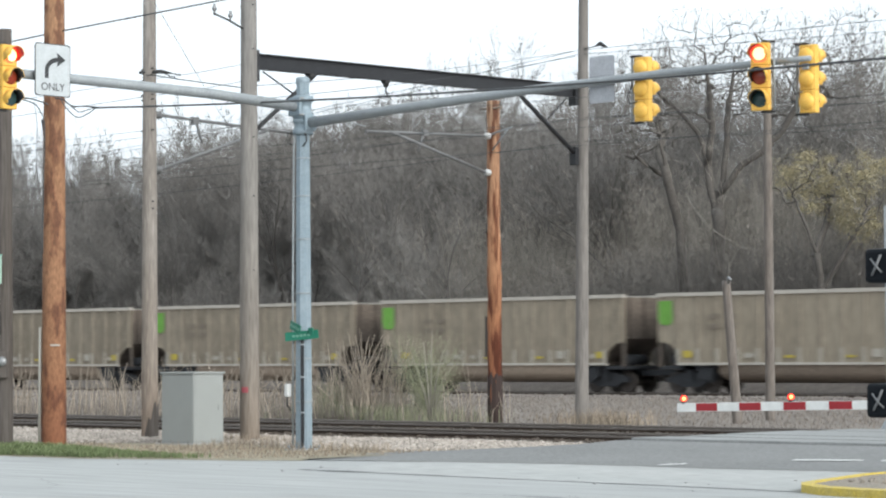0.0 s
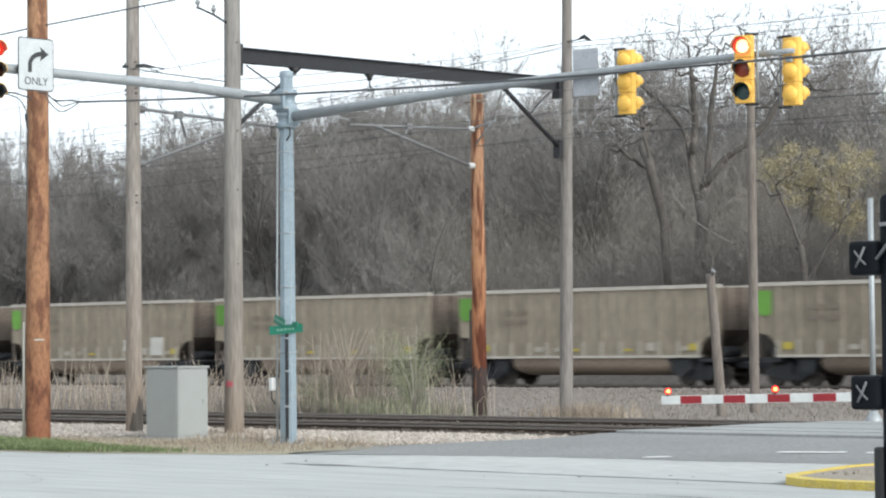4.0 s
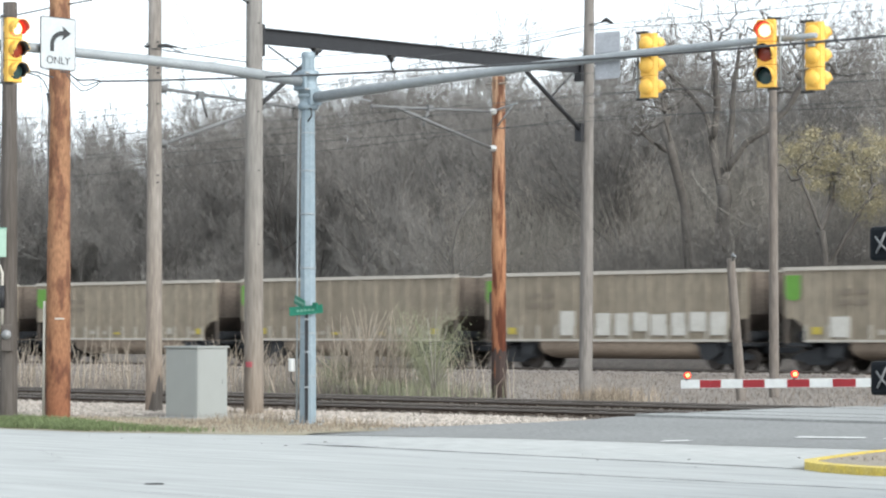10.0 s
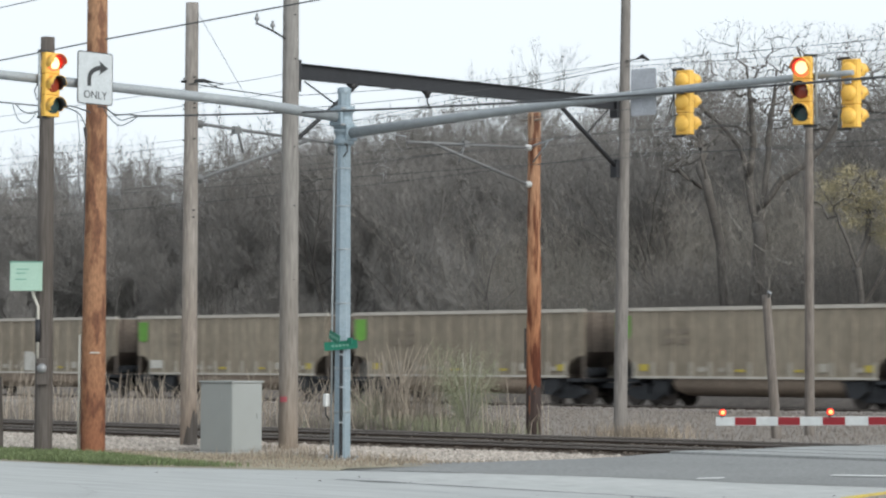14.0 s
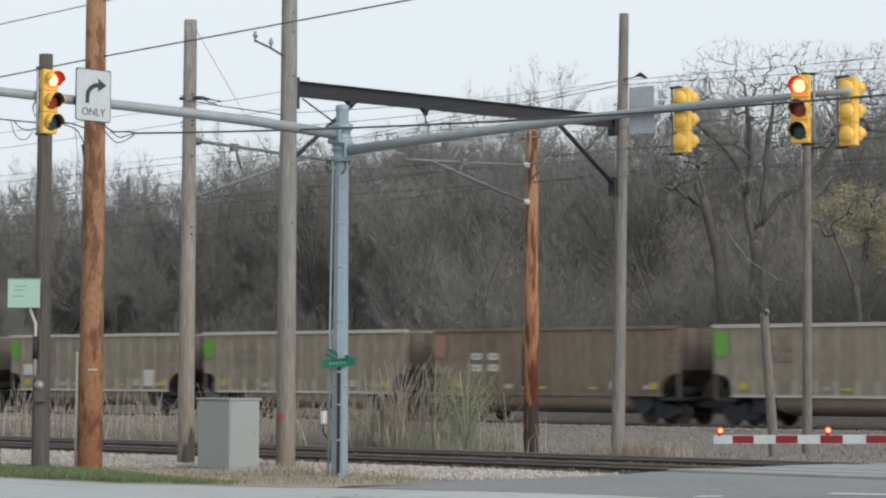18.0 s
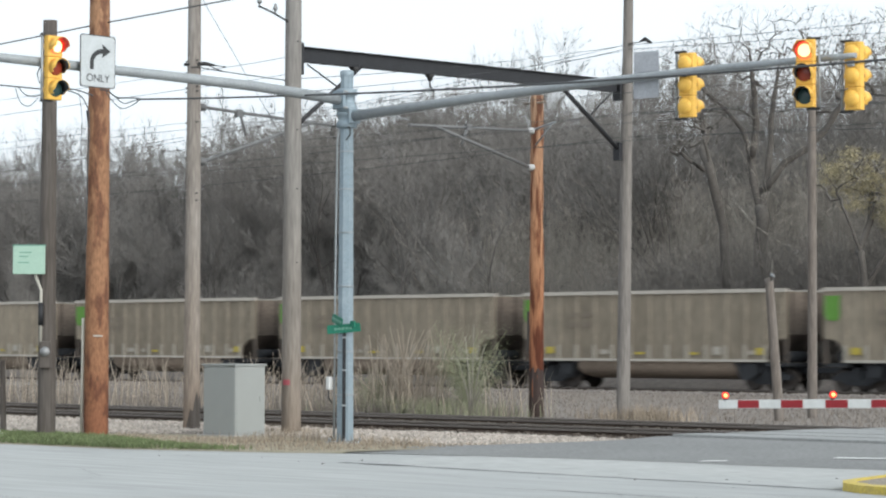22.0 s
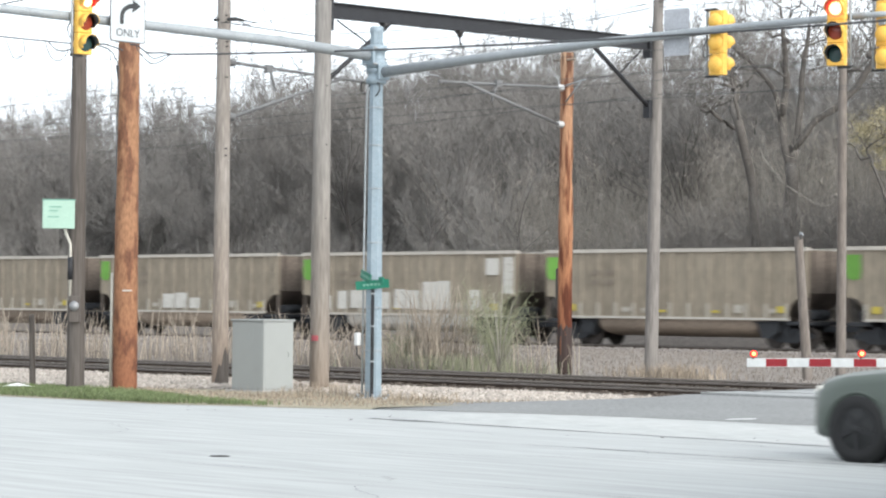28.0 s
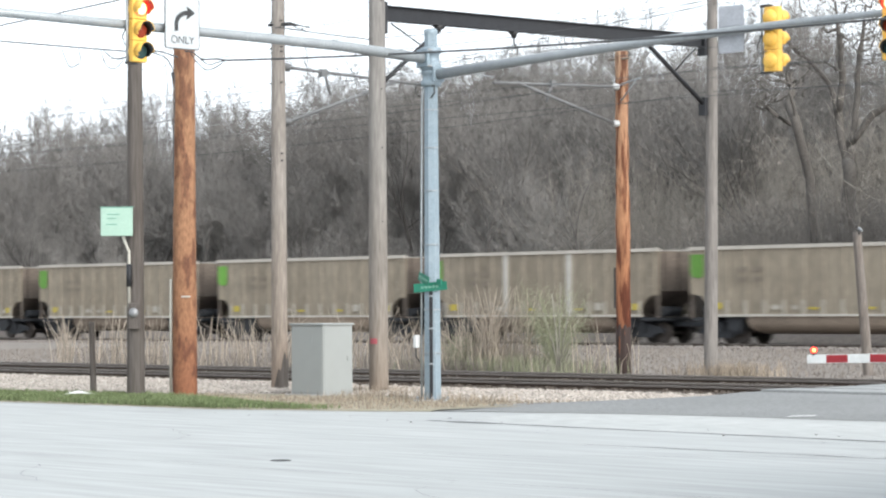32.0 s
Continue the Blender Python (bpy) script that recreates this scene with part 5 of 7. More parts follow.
def car_side(s):
    """A ribbed side sheet in one piece, cut away over the trucks."""
    low = [(x, z) for x, z in SIDE if z < 3]
    xs = [-HALF]
    for i in range(17):
        x = -HALF + 0.35 + i * (2 * HALF - 0.7) / 16
        xs += [x - 0.07, x - 0.045, x + 0.045, x + 0.07]
    xs += [HALF] + [x for x, z in low if abs(x) < HALF]
    xs = sorted(set(round(x, 3) for x in xs))
    v = []
    for x in xs:
        z0 = float(np.interp(x, [p[0] for p in low], [p[1] for p in low]))
        rib = any(abs(x - (-HALF + 0.35 + i * (2 * HALF - 0.7) / 16)) < 0.05 for i in range(17))
        y = s * (1.555 if rib and s > 0 else 1.525)
        v += [(x, y, z0), (x, y, 4.02), (x, s * 1.48, 4.02), (x, s * 1.48, z0)]
    f = [(4 * i + k, 4 * i + (k + 1) % 4, 4 * i + 4 + (k + 1) % 4, 4 * i + 4 + k) for i in range(len(xs) - 1) for k in range(4)]
    return G().add(v, f + [(0, 1, 2, 3), tuple(4 * (len(xs) - 1) + k for k in (3, 2, 1, 0))])


def wheelset():
    prof = [(0.0, -0.86), (0.07, -0.86), (0.08, -0.8), (0.2, -0.8), (0.3, -0.77), (0.4, -0.795), (0.455, -0.795), (0.46, -0.69), (0.495, -0.66), (0.4, -0.66), (0.3, -0.7), (0.1, -0.68), (0.08, -0.6), (0.08, 0.6), (0.1, 0.68), (0.3, 0.7), (0.4, 0.66), (0.495, 0.66), (0.46, 0.69), (0.455, 0.795), (0.4, 0.795), (0.3, 0.77), (0.2, 0.8), (0.08, 0.8), (0.07, 0.86), (0.0, 0.86)]
    return G().lathe(prof, 22, pose(0, 0, 0, 90))


FRAME = [(-1.22, 0.44), (-1.22, 0.62), (-0.98, 0.7), (-0.5, 0.84), (0.5, 0.84), (0.98, 0.7), (1.22, 0.62), (1.22, 0.44), (0.92, 0.46), (0.5, 0.26), (-0.5, 0.26), (-0.92, 0.46)]


def coal_car():
    """One open-topped coal car; its left end is at -x, its rails at z = 0."""
    c = thing("coal_car", "dusty tan open-topped coal car with a green end panel", "railway car", group="cars of the coal train")
    for s in (-1, 1):
        part("side", car_side(s), M["car_tan"], c)
        part("top_chord", G().box(-HALF - 0.02, HALF + 0.02, s * 1.53 - 0.07, s * 1.53 + 0.07, 4.02, 4.17), M["chord"], c, "pale top chord")
        part("side_sill", G().box(-HALF + 1.0, HALF - 1.0, s * 1.53 - 0.05, s * 1.53 + 0.06, 1.17, 1.27), M["chord"], c, "pale side sill")
        e = G()
        e.add([(s * (HALF - 0.15), -1.48, 4.05), (s * (HALF - 0.15), 1.48, 4.05), (s * (HALF - 0.15), 1.48, 2.3), (s * (HALF - 0.15), -1.48, 2.3), (s * (HALF - 1.5), -1.48, 1.3), (s * (HALF - 1.5), 1.48, 1.3), (s * (HALF - 0.1), -1.48, 4.05), (s * (HALF - 0.1), 1.48, 4.05)], [(0, 1, 2, 3), (3, 2, 5, 4)])
        for k in range(3):
            y = -1.0 + k
            e.box(min(s * (HALF - 0.16), s * (HALF - 0.05)), max(s * (HALF - 0.16), s * (HALF - 0.05)), y - 0.06, y + 0.06, 2.3, 4.05)
        part("end_wall", e, M["soot"], c, "soot-blackened end wall", fix=False)
        part("platform", G().box(min(s * (HALF - 1.2), s * HALF), max(s * (HALF - 1.2), s * HALF), -1.45, 1.45, 1.0, 1.14), M["truck"], c, "black end platform")
        part("corner_post", G().box(min(s * (HALF - 0.15), s * (HALF - 0.03)), max(s * (HALF - 0.15), s * (HALF - 0.03)), -1.52, -1.4, 1.1, 2.2), M["soot"], c, "sooty corner post")
        part("coupler", G().box(min(s * (HALF - 0.3), s * (PITCH / 2 + 0.02)), max(s * (HALF - 0.3), s * (PITCH / 2 + 0.02)), -0.11, 0.11, 0.72, 0.95), M["truck"], c, "", 0.02)
        part("air_tank", G().tube([(s * (HALF - 0.45), -0.9, 1.4), (s * (HALF - 0.45), 0.4, 1.4)], 0.22, 12), M["truck"], c)
        # bogie
        t = part("truck", G().box(s * 5.85 - 0.2, s * 5.85 + 0.2, -1.2, 1.2, 0.5, 0.95), M["truck"], c, "black four-wheel truck")
        for q in (-1, 1):
            part("side_frame", G().prism([(x + s * 5.85, z) for x, z in FRAME], q * 1.02 - 0.07, q * 1.02 + 0.07), M["truck"], t)
            ws = part("wheelset", car_mesh.setdefault("ws", wheelset().mesh("wheelset", M["wheel"])), None, t, "steel wheels on their axle", at=pose(s * 5.85 + q * 0.89, 0, 0.457))
            ws["spin"] = q * s
        part("spring_nest", G().box(s * 5.85 - 0.22, s * 5.85 + 0.22, -1.12, 1.12, 0.3, 0.5), M["truck"], t)
    part("floor", G().box(-HALF + 1.4, HALF - 1.4, -1.47, 1.47, 1.2, 1.3), M["soot"], c)
    tub, n, v = G(), 12, []
    for x, k in ((-4.35, 0.0), (-4.3, 0.7), (-4.15, 0.92), (-3.95, 1.0), (4.2, 1.0), (4.4, 0.92), (4.55, 0.7), (4.6, 0.0)):
        for i in range(n + 1):
            a = math.pi * i / n
            v.append((x, -1.46 * math.cos(a) * (0.5 + 0.5 * k), 1.2 - 0.78 * math.sin(a) ** 0.6 * k if k else 1.2))
    tub.add(v, [(j * (n + 1) + i, j * (n + 1) + i + 1, (j + 1) * (n + 1) + i + 1, (j + 1) * (n + 1) + i) for j in range(7) for i in range(n)], True)
    part("tub", tub, M["tub"], c, "rounded brown belly tub")
    part("brake_box", G().prism([(4.5, 1.12), (4.72, 0.45), (5.15, 0.4), (5.6, 0.72), (5.6, 1.12)], -1.4, -0.7), M["truck"], c, "black brake gear box")
    part("brake_box", G().prism([(-5.3, 1.12), (-5.2, 0.6), (-4.6, 0.55), (-4.4, 1.12)], -1.35, -0.7), M["truck"], c, "black brake gear box")
    part("underframe", G().box(-HALF + 0.4, HALF - 0.4, -0.6, 0.6, 0.86, 1.14), M["truck"], c, "black centre sill")
    foot = G().box(-0.065, 0.065, -1.592, -1.576, 1.275, 1.86).mesh("rib_foot", M["stencilw"])
    part("brake_pipe", G().tube([(-5, -1.38, 1.08), (5, -1.38, 1.08)], 0.03, 6), M["truck"], c)
    for i in range(-7, 8):
        x = 1.02 * i if abs(i) < 7 else 0.995 * i
        end = abs(x) > HALF - 1.0
        key = "rib_short" if end else "rib"
        if key not in car_mesh:
            z0 = 2.14 if end else 1.26
            car_mesh[key] = G().add([(a, y, z) for z in (z0, 4.02) for a, y in ((-0.075, -1.525), (-0.045, -1.575), (0.045, -1.575), (0.075, -1.525))], [(0, 1, 5, 4), (1, 2, 6, 5), (2, 3, 7, 6), (0, 3, 2, 1), (4, 5, 6, 7)]).mesh("rib", M["car_rib"])
        part("rib", car_mesh[key], None, c, at=pose(x, 0, 0))
        if not end:
            part("rib_foot", foot, None, c, "pale lower end of the rib", at=pose(x, 0, 0))
    for z in (2.5, 2.85, 3.2, 3.55, 3.9):
        part("grab_iron", G().tube([(HALF - 0.5, -1.54, z), (HALF - 0.48, -1.62, z), (HALF - 0.08, -1.62, z), (HALF - 0.06, -1.54, z)], 0.015, 5), M["car_rib"], c)
    y0, y1 = -1.588, -1.578
    part("green_panel", G().prism([(-HALF + 0.1, 3.84), (-HALF + 0.1, 3.08), (-HALF + 0.2, 2.88), (-HALF + 0.52, 2.82), (-HALF + 0.76, 2.88), (-HALF + 0.82, 3.08), (-HALF + 0.82, 3.84)], y0, y1), M["lime"], c, "lime green end panel")
    part("yellow_stencil", G().box(-5.84, -5.38, y0, y1, 1.48, 1.77), M["stencil"], c)
    part("yellow_stencil", G().box(5.66, 6.03, y0, y1, 1.47, 1.75), M["stencil"], c)
    for x, w, h, paint in ((-2.71, 0.47, 0.2, "stencilw"), (-1.59, 0.26, 0.17, "stencilw"), (-0.74, 0.5, 0.1, "stencil"), (2.24, 0.41, 0.1, "stencil"), (3.42, 0.45, 0.34, "stencilw"), (5.3, 0.3, 0.18, "stencilw")):
        part("small_stencil", G().box(x, x + w, y0, y1, 1.46, 1.46 + h), M[paint], c)
    for z in (3.06, 2.63):
        for x, w in ((-4.45, 0.46), (-3.65, 0.42)):
            part("reporting_mark", G().box(x, x + w, y0, y1, z, z + 0.21), M["stencilg"], c, "faded reporting mark")
    return c


FIRST, LAST = -5, 42
lead = coal_car()
WHITE = {  # pale painted-over patches: x, z, width, height
    3: [(2.13, 1.65, 0.8, 0.55), (4.17, 1.42, 0.95, 0.9)],
    9: [(-6.0, 1.6, 0.7, 0.55), (-2.19, 1.29, 0.4, 2.72), (-0.98, 1.42, 0.92, 0.9), (0.65, 1.4, 0.42, 0.92), (1.16, 1.4, 0.88, 0.9), (2.12, 1.4, 0.82, 0.9)],
    12: [(-2.8, 1.43, 0.82, 1.05), (-0.8, 1.43, 0.8, 0.95), (0.25, 1.43, 0.74, 0.93), (1.25, 1.62, 0.8, 0.78), (2.2, 1.43, 0.8, 0.88), (3.3, 1.43, 0.7, 0.95), (4.25, 1.6, 0.84, 0.8), (5.3, 1.45, 0.86, 0.95)],
    13: [(-4.95, 1.36, 0.92, 0.82), (-0.8, 1.31, 0.83, 0.82)],
    14: [(-4.9, 1.4, 0.8, 0.7), (-0.73, 1.33, 0.8, 1.02), (0.12, 1.33, 0.9, 0.87)],
    15: [(-6.1, 1.48, 0.9, 0.42)],
    18: [(1.08, 1.34, 0.87, 1.08)],
    19: [(-5.98, 2.02, 0.93, 0.56), (4.3, 1.45, 0.82, 0.83)],
    28: [(-5.5, 1.6, 0.5, 0.6)],
    29: [(-4.8, 1.32, 0.83, 0.8), (-3.85, 1.32, 0.78, 0.68), (-3.0, 1.32, 0.5, 0.5), (-2.4, 1.32, 0.95, 0.53), (-1.4, 1.32, 1.17, 0.54), (-0.17, 1.32, 0.85, 0.5)],
    31: [(-1.83, 1.4, 0.95, 0.73), (-0.81, 1.4, 0.94, 0.79), (0.35, 1.4, 0.82, 0.53)],
    32: [(-6.0, 1.4, 0.9, 0.7), (-4.6, 1.45, 0.65, 0.87), (-3.72, 1.5, 1.1, 0.84), (-1.64, 1.48, 0.62, 0.78), (-0.68, 1.5, 0.72, 0.9), (0.1, 1.5, 0.86, 0.85), (1.22, 1.45, 0.9, 1.3), (2.16, 1.45, 0.84, 1.34), (4.28, 1.45, 0.66, 0.93), (5.3, 3.06, 0.82, 0.76), (6.4, 2.22, 0.62, 1.66)],
    37: [(-2.25, 1.3, 0.24, 2.7), (1.75, 1.3, 0.26, 2.7)],
}
cars = {}
for k in range(FIRST, LAST + 1):
    cars[k] = lead if k == FIRST else copy_thing(lead, pose(0, 0, 0))
for k, c in cars.items():
    c.matrix_basis = pose(-79.0 + PITCH * (k - 0.132) + HALF, TRACK_F, RAIL_F)
    for x, z, w, h in WHITE.get(k, ()):
        part("painted_patch", G().box(x, x + w, -1.592, -1.579, z, z + h), M["patch"], c, "pale painted-over patch")
    if k in WHITE and len(WHITE[k]) > 2:
        c["label"] = "dusty tan coal car with pale painted-over patches"
bold = [(-4.75, 2.74), (-3.72, 2.74), (-4.75, 2.23), (-3.72, 2.23)]
for o in list(cars[21].children):
    if o.name.startswith("reporting_mark"):
        x, z = bold.pop()
        o.data = G().box(x, x + 0.58, -1.588, -1.578, z, z + 0.3).mesh("reporting_mark", M["patch"])
        o["label"] = "bold white reporting mark"
        part("mark_shadow", G().box(x + 0.2, x + 0.4, -1.592, -1.5885, z + 0.1, z + 0.2), M["stencilg"], o)
    if o.name.startswith("green_panel"):
        o.data = o.data.copy()
        o.data.materials[0] = M["rust_pink"]
        o["label"] = "faded pink end panel"
    if o.name.startswith(("side", "rib", "top_chord")):
        o.data = o.data.copy()
        o.data.materials[0] = M["car_brown"]
cars[21]["label"] = "dark brown coal car with bright white marks"
for o in list(cars[29].children) + list(cars[32].children):
    if o.name.startswith("tub"):
        o.data = o.data.copy()
        o.data.materials[0] = M["patch"]
cars[29]["label"] = "dusty tan coal car with a whitened belly tub"


# ---- the bare woods behind the line ----
def bough_lines(stems, crowns, count, step, rng):
    """The skeleton of a bare tree: stems, then fine boughs that reach every spot of the crown from the nearest wood below it."""
    pts, par = [], []
    for line in stems:
        last = -1
        if pts:
            last = int(np.argmin([(p - Vector(line[0])).length for p in pts]))
        for i, q in enumerate(line):
            q = Vector(q)
            if i == 0 and last >= 0:
                a = pts[last]
            elif i == 0:
                pts.append(q)
                par.append(-1)
                last, a = 0, q
                continue
            else:
                a = pts[last]
            m = max(1, round((q - a).length / step))
            for k in range(1, m + 1):
                j = 0.05 * step * (k < m)
                pts.append(a + (q - a) * (k / m) + Vector((rng.gauss(0, j), rng.gauss(0, j), 0)))
                par.append(last)
                last = len(pts) - 1
    goals = []
    size = [c[3] * c[4] * c[5] for c in crowns]
    while len(goals) < count:
        c = rng.choices(crowns, size)[0]
        u = Vector((rng.uniform(-1, 1), rng.uniform(-1, 1), rng.uniform(-1, 1)))
        if 0.12 < u.length < 1:
            goals.append(Vector((c[0] + u.x * c[3], c[1] + u.y * c[4], c[2] + u.z * c[5])))
    arr = np.zeros((len(pts) + count * 12, 3))
    n = len(pts)
    arr[:n] = pts
    low = min(c[2] - c[5] for c in crowns) - 1.5
    goals.sort(key=lambda g: min((g - p).length for p in pts if p.z > low))
    for g in goals:
        d = np.array(g) - arr[:n]
        drop = np.where(d[:, 2] < 0.1, 2.2, 1.0)
        way = np.sqrt(d[:, 0] ** 2 + d[:, 1] ** 2 + (d[:, 2] * drop) ** 2) + np.where(arr[:n, 2] < low, 50, 0)
        j = int(np.argmin(way))
        a = Vector(arr[j])
        v = g - a
        m = min(11, max(1, round(v.length / step)))
        bow = Vector((rng.gauss(0, 0.05), rng.gauss(0, 0.05), -0.07)) * v.length
        for k in range(1, m + 1):
            f = k / m
            pts.append(a + v * f + bow * math.sin(math.pi * f) + Vector((rng.gauss(0, 0.03), rng.gauss(0, 0.03), rng.gauss(0, 0.02))))
            par.append(j)
            j = len(pts) - 1
            arr[n] = pts[-1]
            n += 1
    return pts, par


def bare_tree(label, at, stems, crowns, count, r, twig="twig", bark="bark", step=0.5, twigs=3, reach=0.45, seed=0):
    """A leafless tree: wood that thins as it forks, and fine twigs at its ends."""
    rng = random.Random(seed)
    t = thing("tree", label, "tree", at, group="bare trees of the wood")
    pts, par = bough_lines(stems, crowns, count, step, rng)
    load = [1.0] * len(pts)
    for i in range(len(pts) - 1, 0, -1):
        load[par[i]] += load[i]
    rad = [max(0.0055, r * (q / load[0]) ** 0.54) for q in load]
    g, w = G(), G()
    heir = {}
    for i in range(1, len(pts)):
        if par[i] not in heir or load[i] > load[heir[par[i]]]:
            heir[par[i]] = i
    for i in range(len(pts)):
        if i and heir[par[i]] == i:
            continue
        line, thick = ([pts[par[i]]], [rad[i]]) if i else ([], [])
        j = i
        while True:
            line.append(pts[j])
            thick.append(rad[j])
            if j not in heir:
                break
            j = heir[j]
        if len(line) > 1:
            (g if thick[0] > 0.03 else w).tube(line, thick, 9 if thick[0] > 0.1 else 5 if thick[0] > 0.04 else 3, caps=False)
    for i in range(1, len(pts)):
        if rad[i] < 0.014:
            d0 = (pts[i] - pts[par[i]]).normalized()
            for _ in range(twigs):
                e = (d0 * 0.7 + Vector((rng.gauss(0, 0.5), rng.gauss(0, 0.5), rng.gauss(0.4, 0.3)))).normalized()
                s = e.cross(Vector((rng.gauss(0, 1), rng.gauss(0, 1), rng.gauss(0, 1)))).normalized() * 0.0065
                w.add([pts[i] - s, pts[i] + s, pts[i] + e * reach * rng.uniform(0.4, 1.2)], [(0, 1, 2)])
    part("trunk", g, M[bark], t, fix=False)
    part("crown", w, M[twig], t, "bare twig crown", fix=False)
    return t


def grow(g, twigs, p, d, length, r, level, spread, tips):
    """A limb that bends and forks; its finest ends go to twigs."""
    p, d = Vector(p), Vector(d).normalized()
    steps = 4 if level < 2 else 3
    pts, rad = [p.copy()], [r]
    for i in range(steps):
        d = (d + Vector((random.gauss(0, 0.13), random.gauss(0, 0.13), random.gauss(0.05, 0.08)))).normalized()
        p = p + d * length / steps
        pts.append(p.copy())
        rad.append(r * (1 - 0.55 * (i + 1) / steps))
    n = 8 if level == 0 else 6 if level == 1 else 4 if level == 2 else 3
    (g if level < 3 else twigs).tube(pts, rad, n, caps=False)
    if level >= 4:
        tips.append((pts[-1], d))
        for _ in range(15):
            a = random.choice(pts[1:])
            e = (d + Vector((random.gauss(0, 0.6), random.gauss(0, 0.6), random.gauss(0.2, 0.4)))).normalized()
            b = a + e * random.uniform(0.4, 1.0)
            w = e.cross(Vector((random.gauss(0, 1), random.gauss(0, 1), random.gauss(0, 1)))).normalized() * 0.009
            twigs.add([a - w, a + w, b], [(0, 1, 2)])
        return
    for _ in range((4, 4, 4, 3)[level]):
        k = random.randint(1 if level else 2, steps)
        a, rr = pts[k], rad[k]
        e = (d + Vector((random.gauss(0, spread), random.gauss(0, spread), random.gauss(0.12, spread * 0.5)))).normalized()
        grow(g, twigs, a, e, length * random.uniform(0.5, 0.8), max(rr * random.uniform(0.45, 0.7), 0.012), level + 1, spread, tips)
    grow(g, twigs, pts[-1], d, length * 0.7, rad[-1], level + 1, spread, tips)


def make_tree(height, r, spread, label, twig="twig", trunk=0.35, bark="bark"):
    t = thing("tree", label, "tree", group="bare trees of the wood")
    state, k = random.getstate(), 1.0
    for _ in range(2):  # once to learn its height, once at true size
        random.setstate(state)
        g, w, tips = G(), G(), []
        grow(g, w, (0, 0, -0.2), (random.gauss(0, 0.06), random.gauss(0, 0.06), 1), height * trunk * k, r, 0, spread, tips)
        k *= height / max(v[2] for v in w.v)
    part("trunk", g, M[bark], t, fix=False)
    part("crown", w, M[twig], t, "bare twig crown", fix=False)
    return t


def bud_mass(t, crowns, clumps, leaves, seed, label="pale yellow-green buds"):
    """Clumps of half-open buds, loose and uneven."""
    rng = random.Random(seed)
    lv = G()
    for _ in range(clumps):
        c = rng.choice(crowns)
        while True:
            u = Vector((rng.uniform(-1, 1), rng.uniform(-1, 1), rng.uniform(-1, 1)))
            if u.length < 1:
                break
        o = Vector((c[0] + u.x * c[3], c[1] + u.y * c[4], c[2] + u.z * c[5]))
        s = rng.uniform(0.1, 0.27)
        for _ in range(int(leaves * rng.uniform(0.4, 1.5))):
            p = o + Vector((rng.gauss(0, s), rng.gauss(0, s), rng.gauss(0, s * 0.75)))
            a = Vector((rng.gauss(0, 1), rng.gauss(0, 1), rng.gauss(0, 1))).normalized() * rng.uniform(0.018, 0.045)
            b = a.cross(Vector((rng.gauss(0, 1), rng.gauss(0, 1), 1))).normalized() * rng.uniform(0.015, 0.035)
            lv.add([p - a, p - b, p + a, p + b], [(0, 1, 2, 3)])
    part("bud_mass", lv, M["bud"], t, label, fix=False)["kind"] = "stuff"


def bank_top(x):
    return 10.6 + 1.2 * noise.noise((x * 0.05, 0, 1)) + 0.9 * noise.noise((x * 0.21, 5, 1)) + (2.2 if x > -112 else 1.1 + 1.1 * max(-1, (x + 128) / 16))


def bank_z(x, y):
    """The wooded bank rises behind the first trees."""
    k = min(1.0, max(0.0, (y - 108) / 26))
    return -0.15 + bank_top(x) * k * k * (3 - 2 * k)


bank = G()
nx, ny = 110, 12
v = []
for i in range(nx + 1):
    for j in range(ny + 1):
        x, y = -260 + 280 * i / nx, 106 + 50 * j / ny
        v.append((x, y, bank_z(x, y) + random.uniform(-0.3, 0.3)))
bank.add(v, [(i * (ny + 1) + j, i * (ny + 1) + j + 1, (i + 1) * (ny + 1) + j + 1, (i + 1) * (ny + 1) + j) for i in range(nx) for j in range(ny)], True)
setting("wooded_bank", bank, M["litter"], "leaf-littered bank rising in the wood", "bank")

kinds = []
for i in range(7):
    random.seed(20 + i)
    kinds.append(make_tree((15.5, 17, 14.5, 16.5, 15, 18, 13)[i], (0.19, 0.24, 0.16, 0.27, 0.15, 0.25, 0.14)[i], (0.42, 0.55, 0.38, 0.6, 0.4, 0.5, 0.45)[i], "tall bare grey tree of the wood behind the tracks", trunk=(0.3, 0.28, 0.36, 0.22, 0.38, 0.3, 0.34)[i]))
random.seed(5)
placed = 0
spots = []
for row, (y, step) in enumerate(((93.5, 6.5), (99, 4.2), (105, 3.6), (111, 3.4), (118, 3.0), (125, 2.7))):
    x = -175.0
    while x < -30:
        x += step * random.uniform(0.6, 1.4)
        spots.append((x, y + random.uniform(-2.5, 2.5), row))
        if row > 1 and -1.08 < x / y < -0.86:  # the wood stands thicker here
            spots.append((x + random.uniform(-2, 2), y + random.uniform(-2.5, 2.5), row))
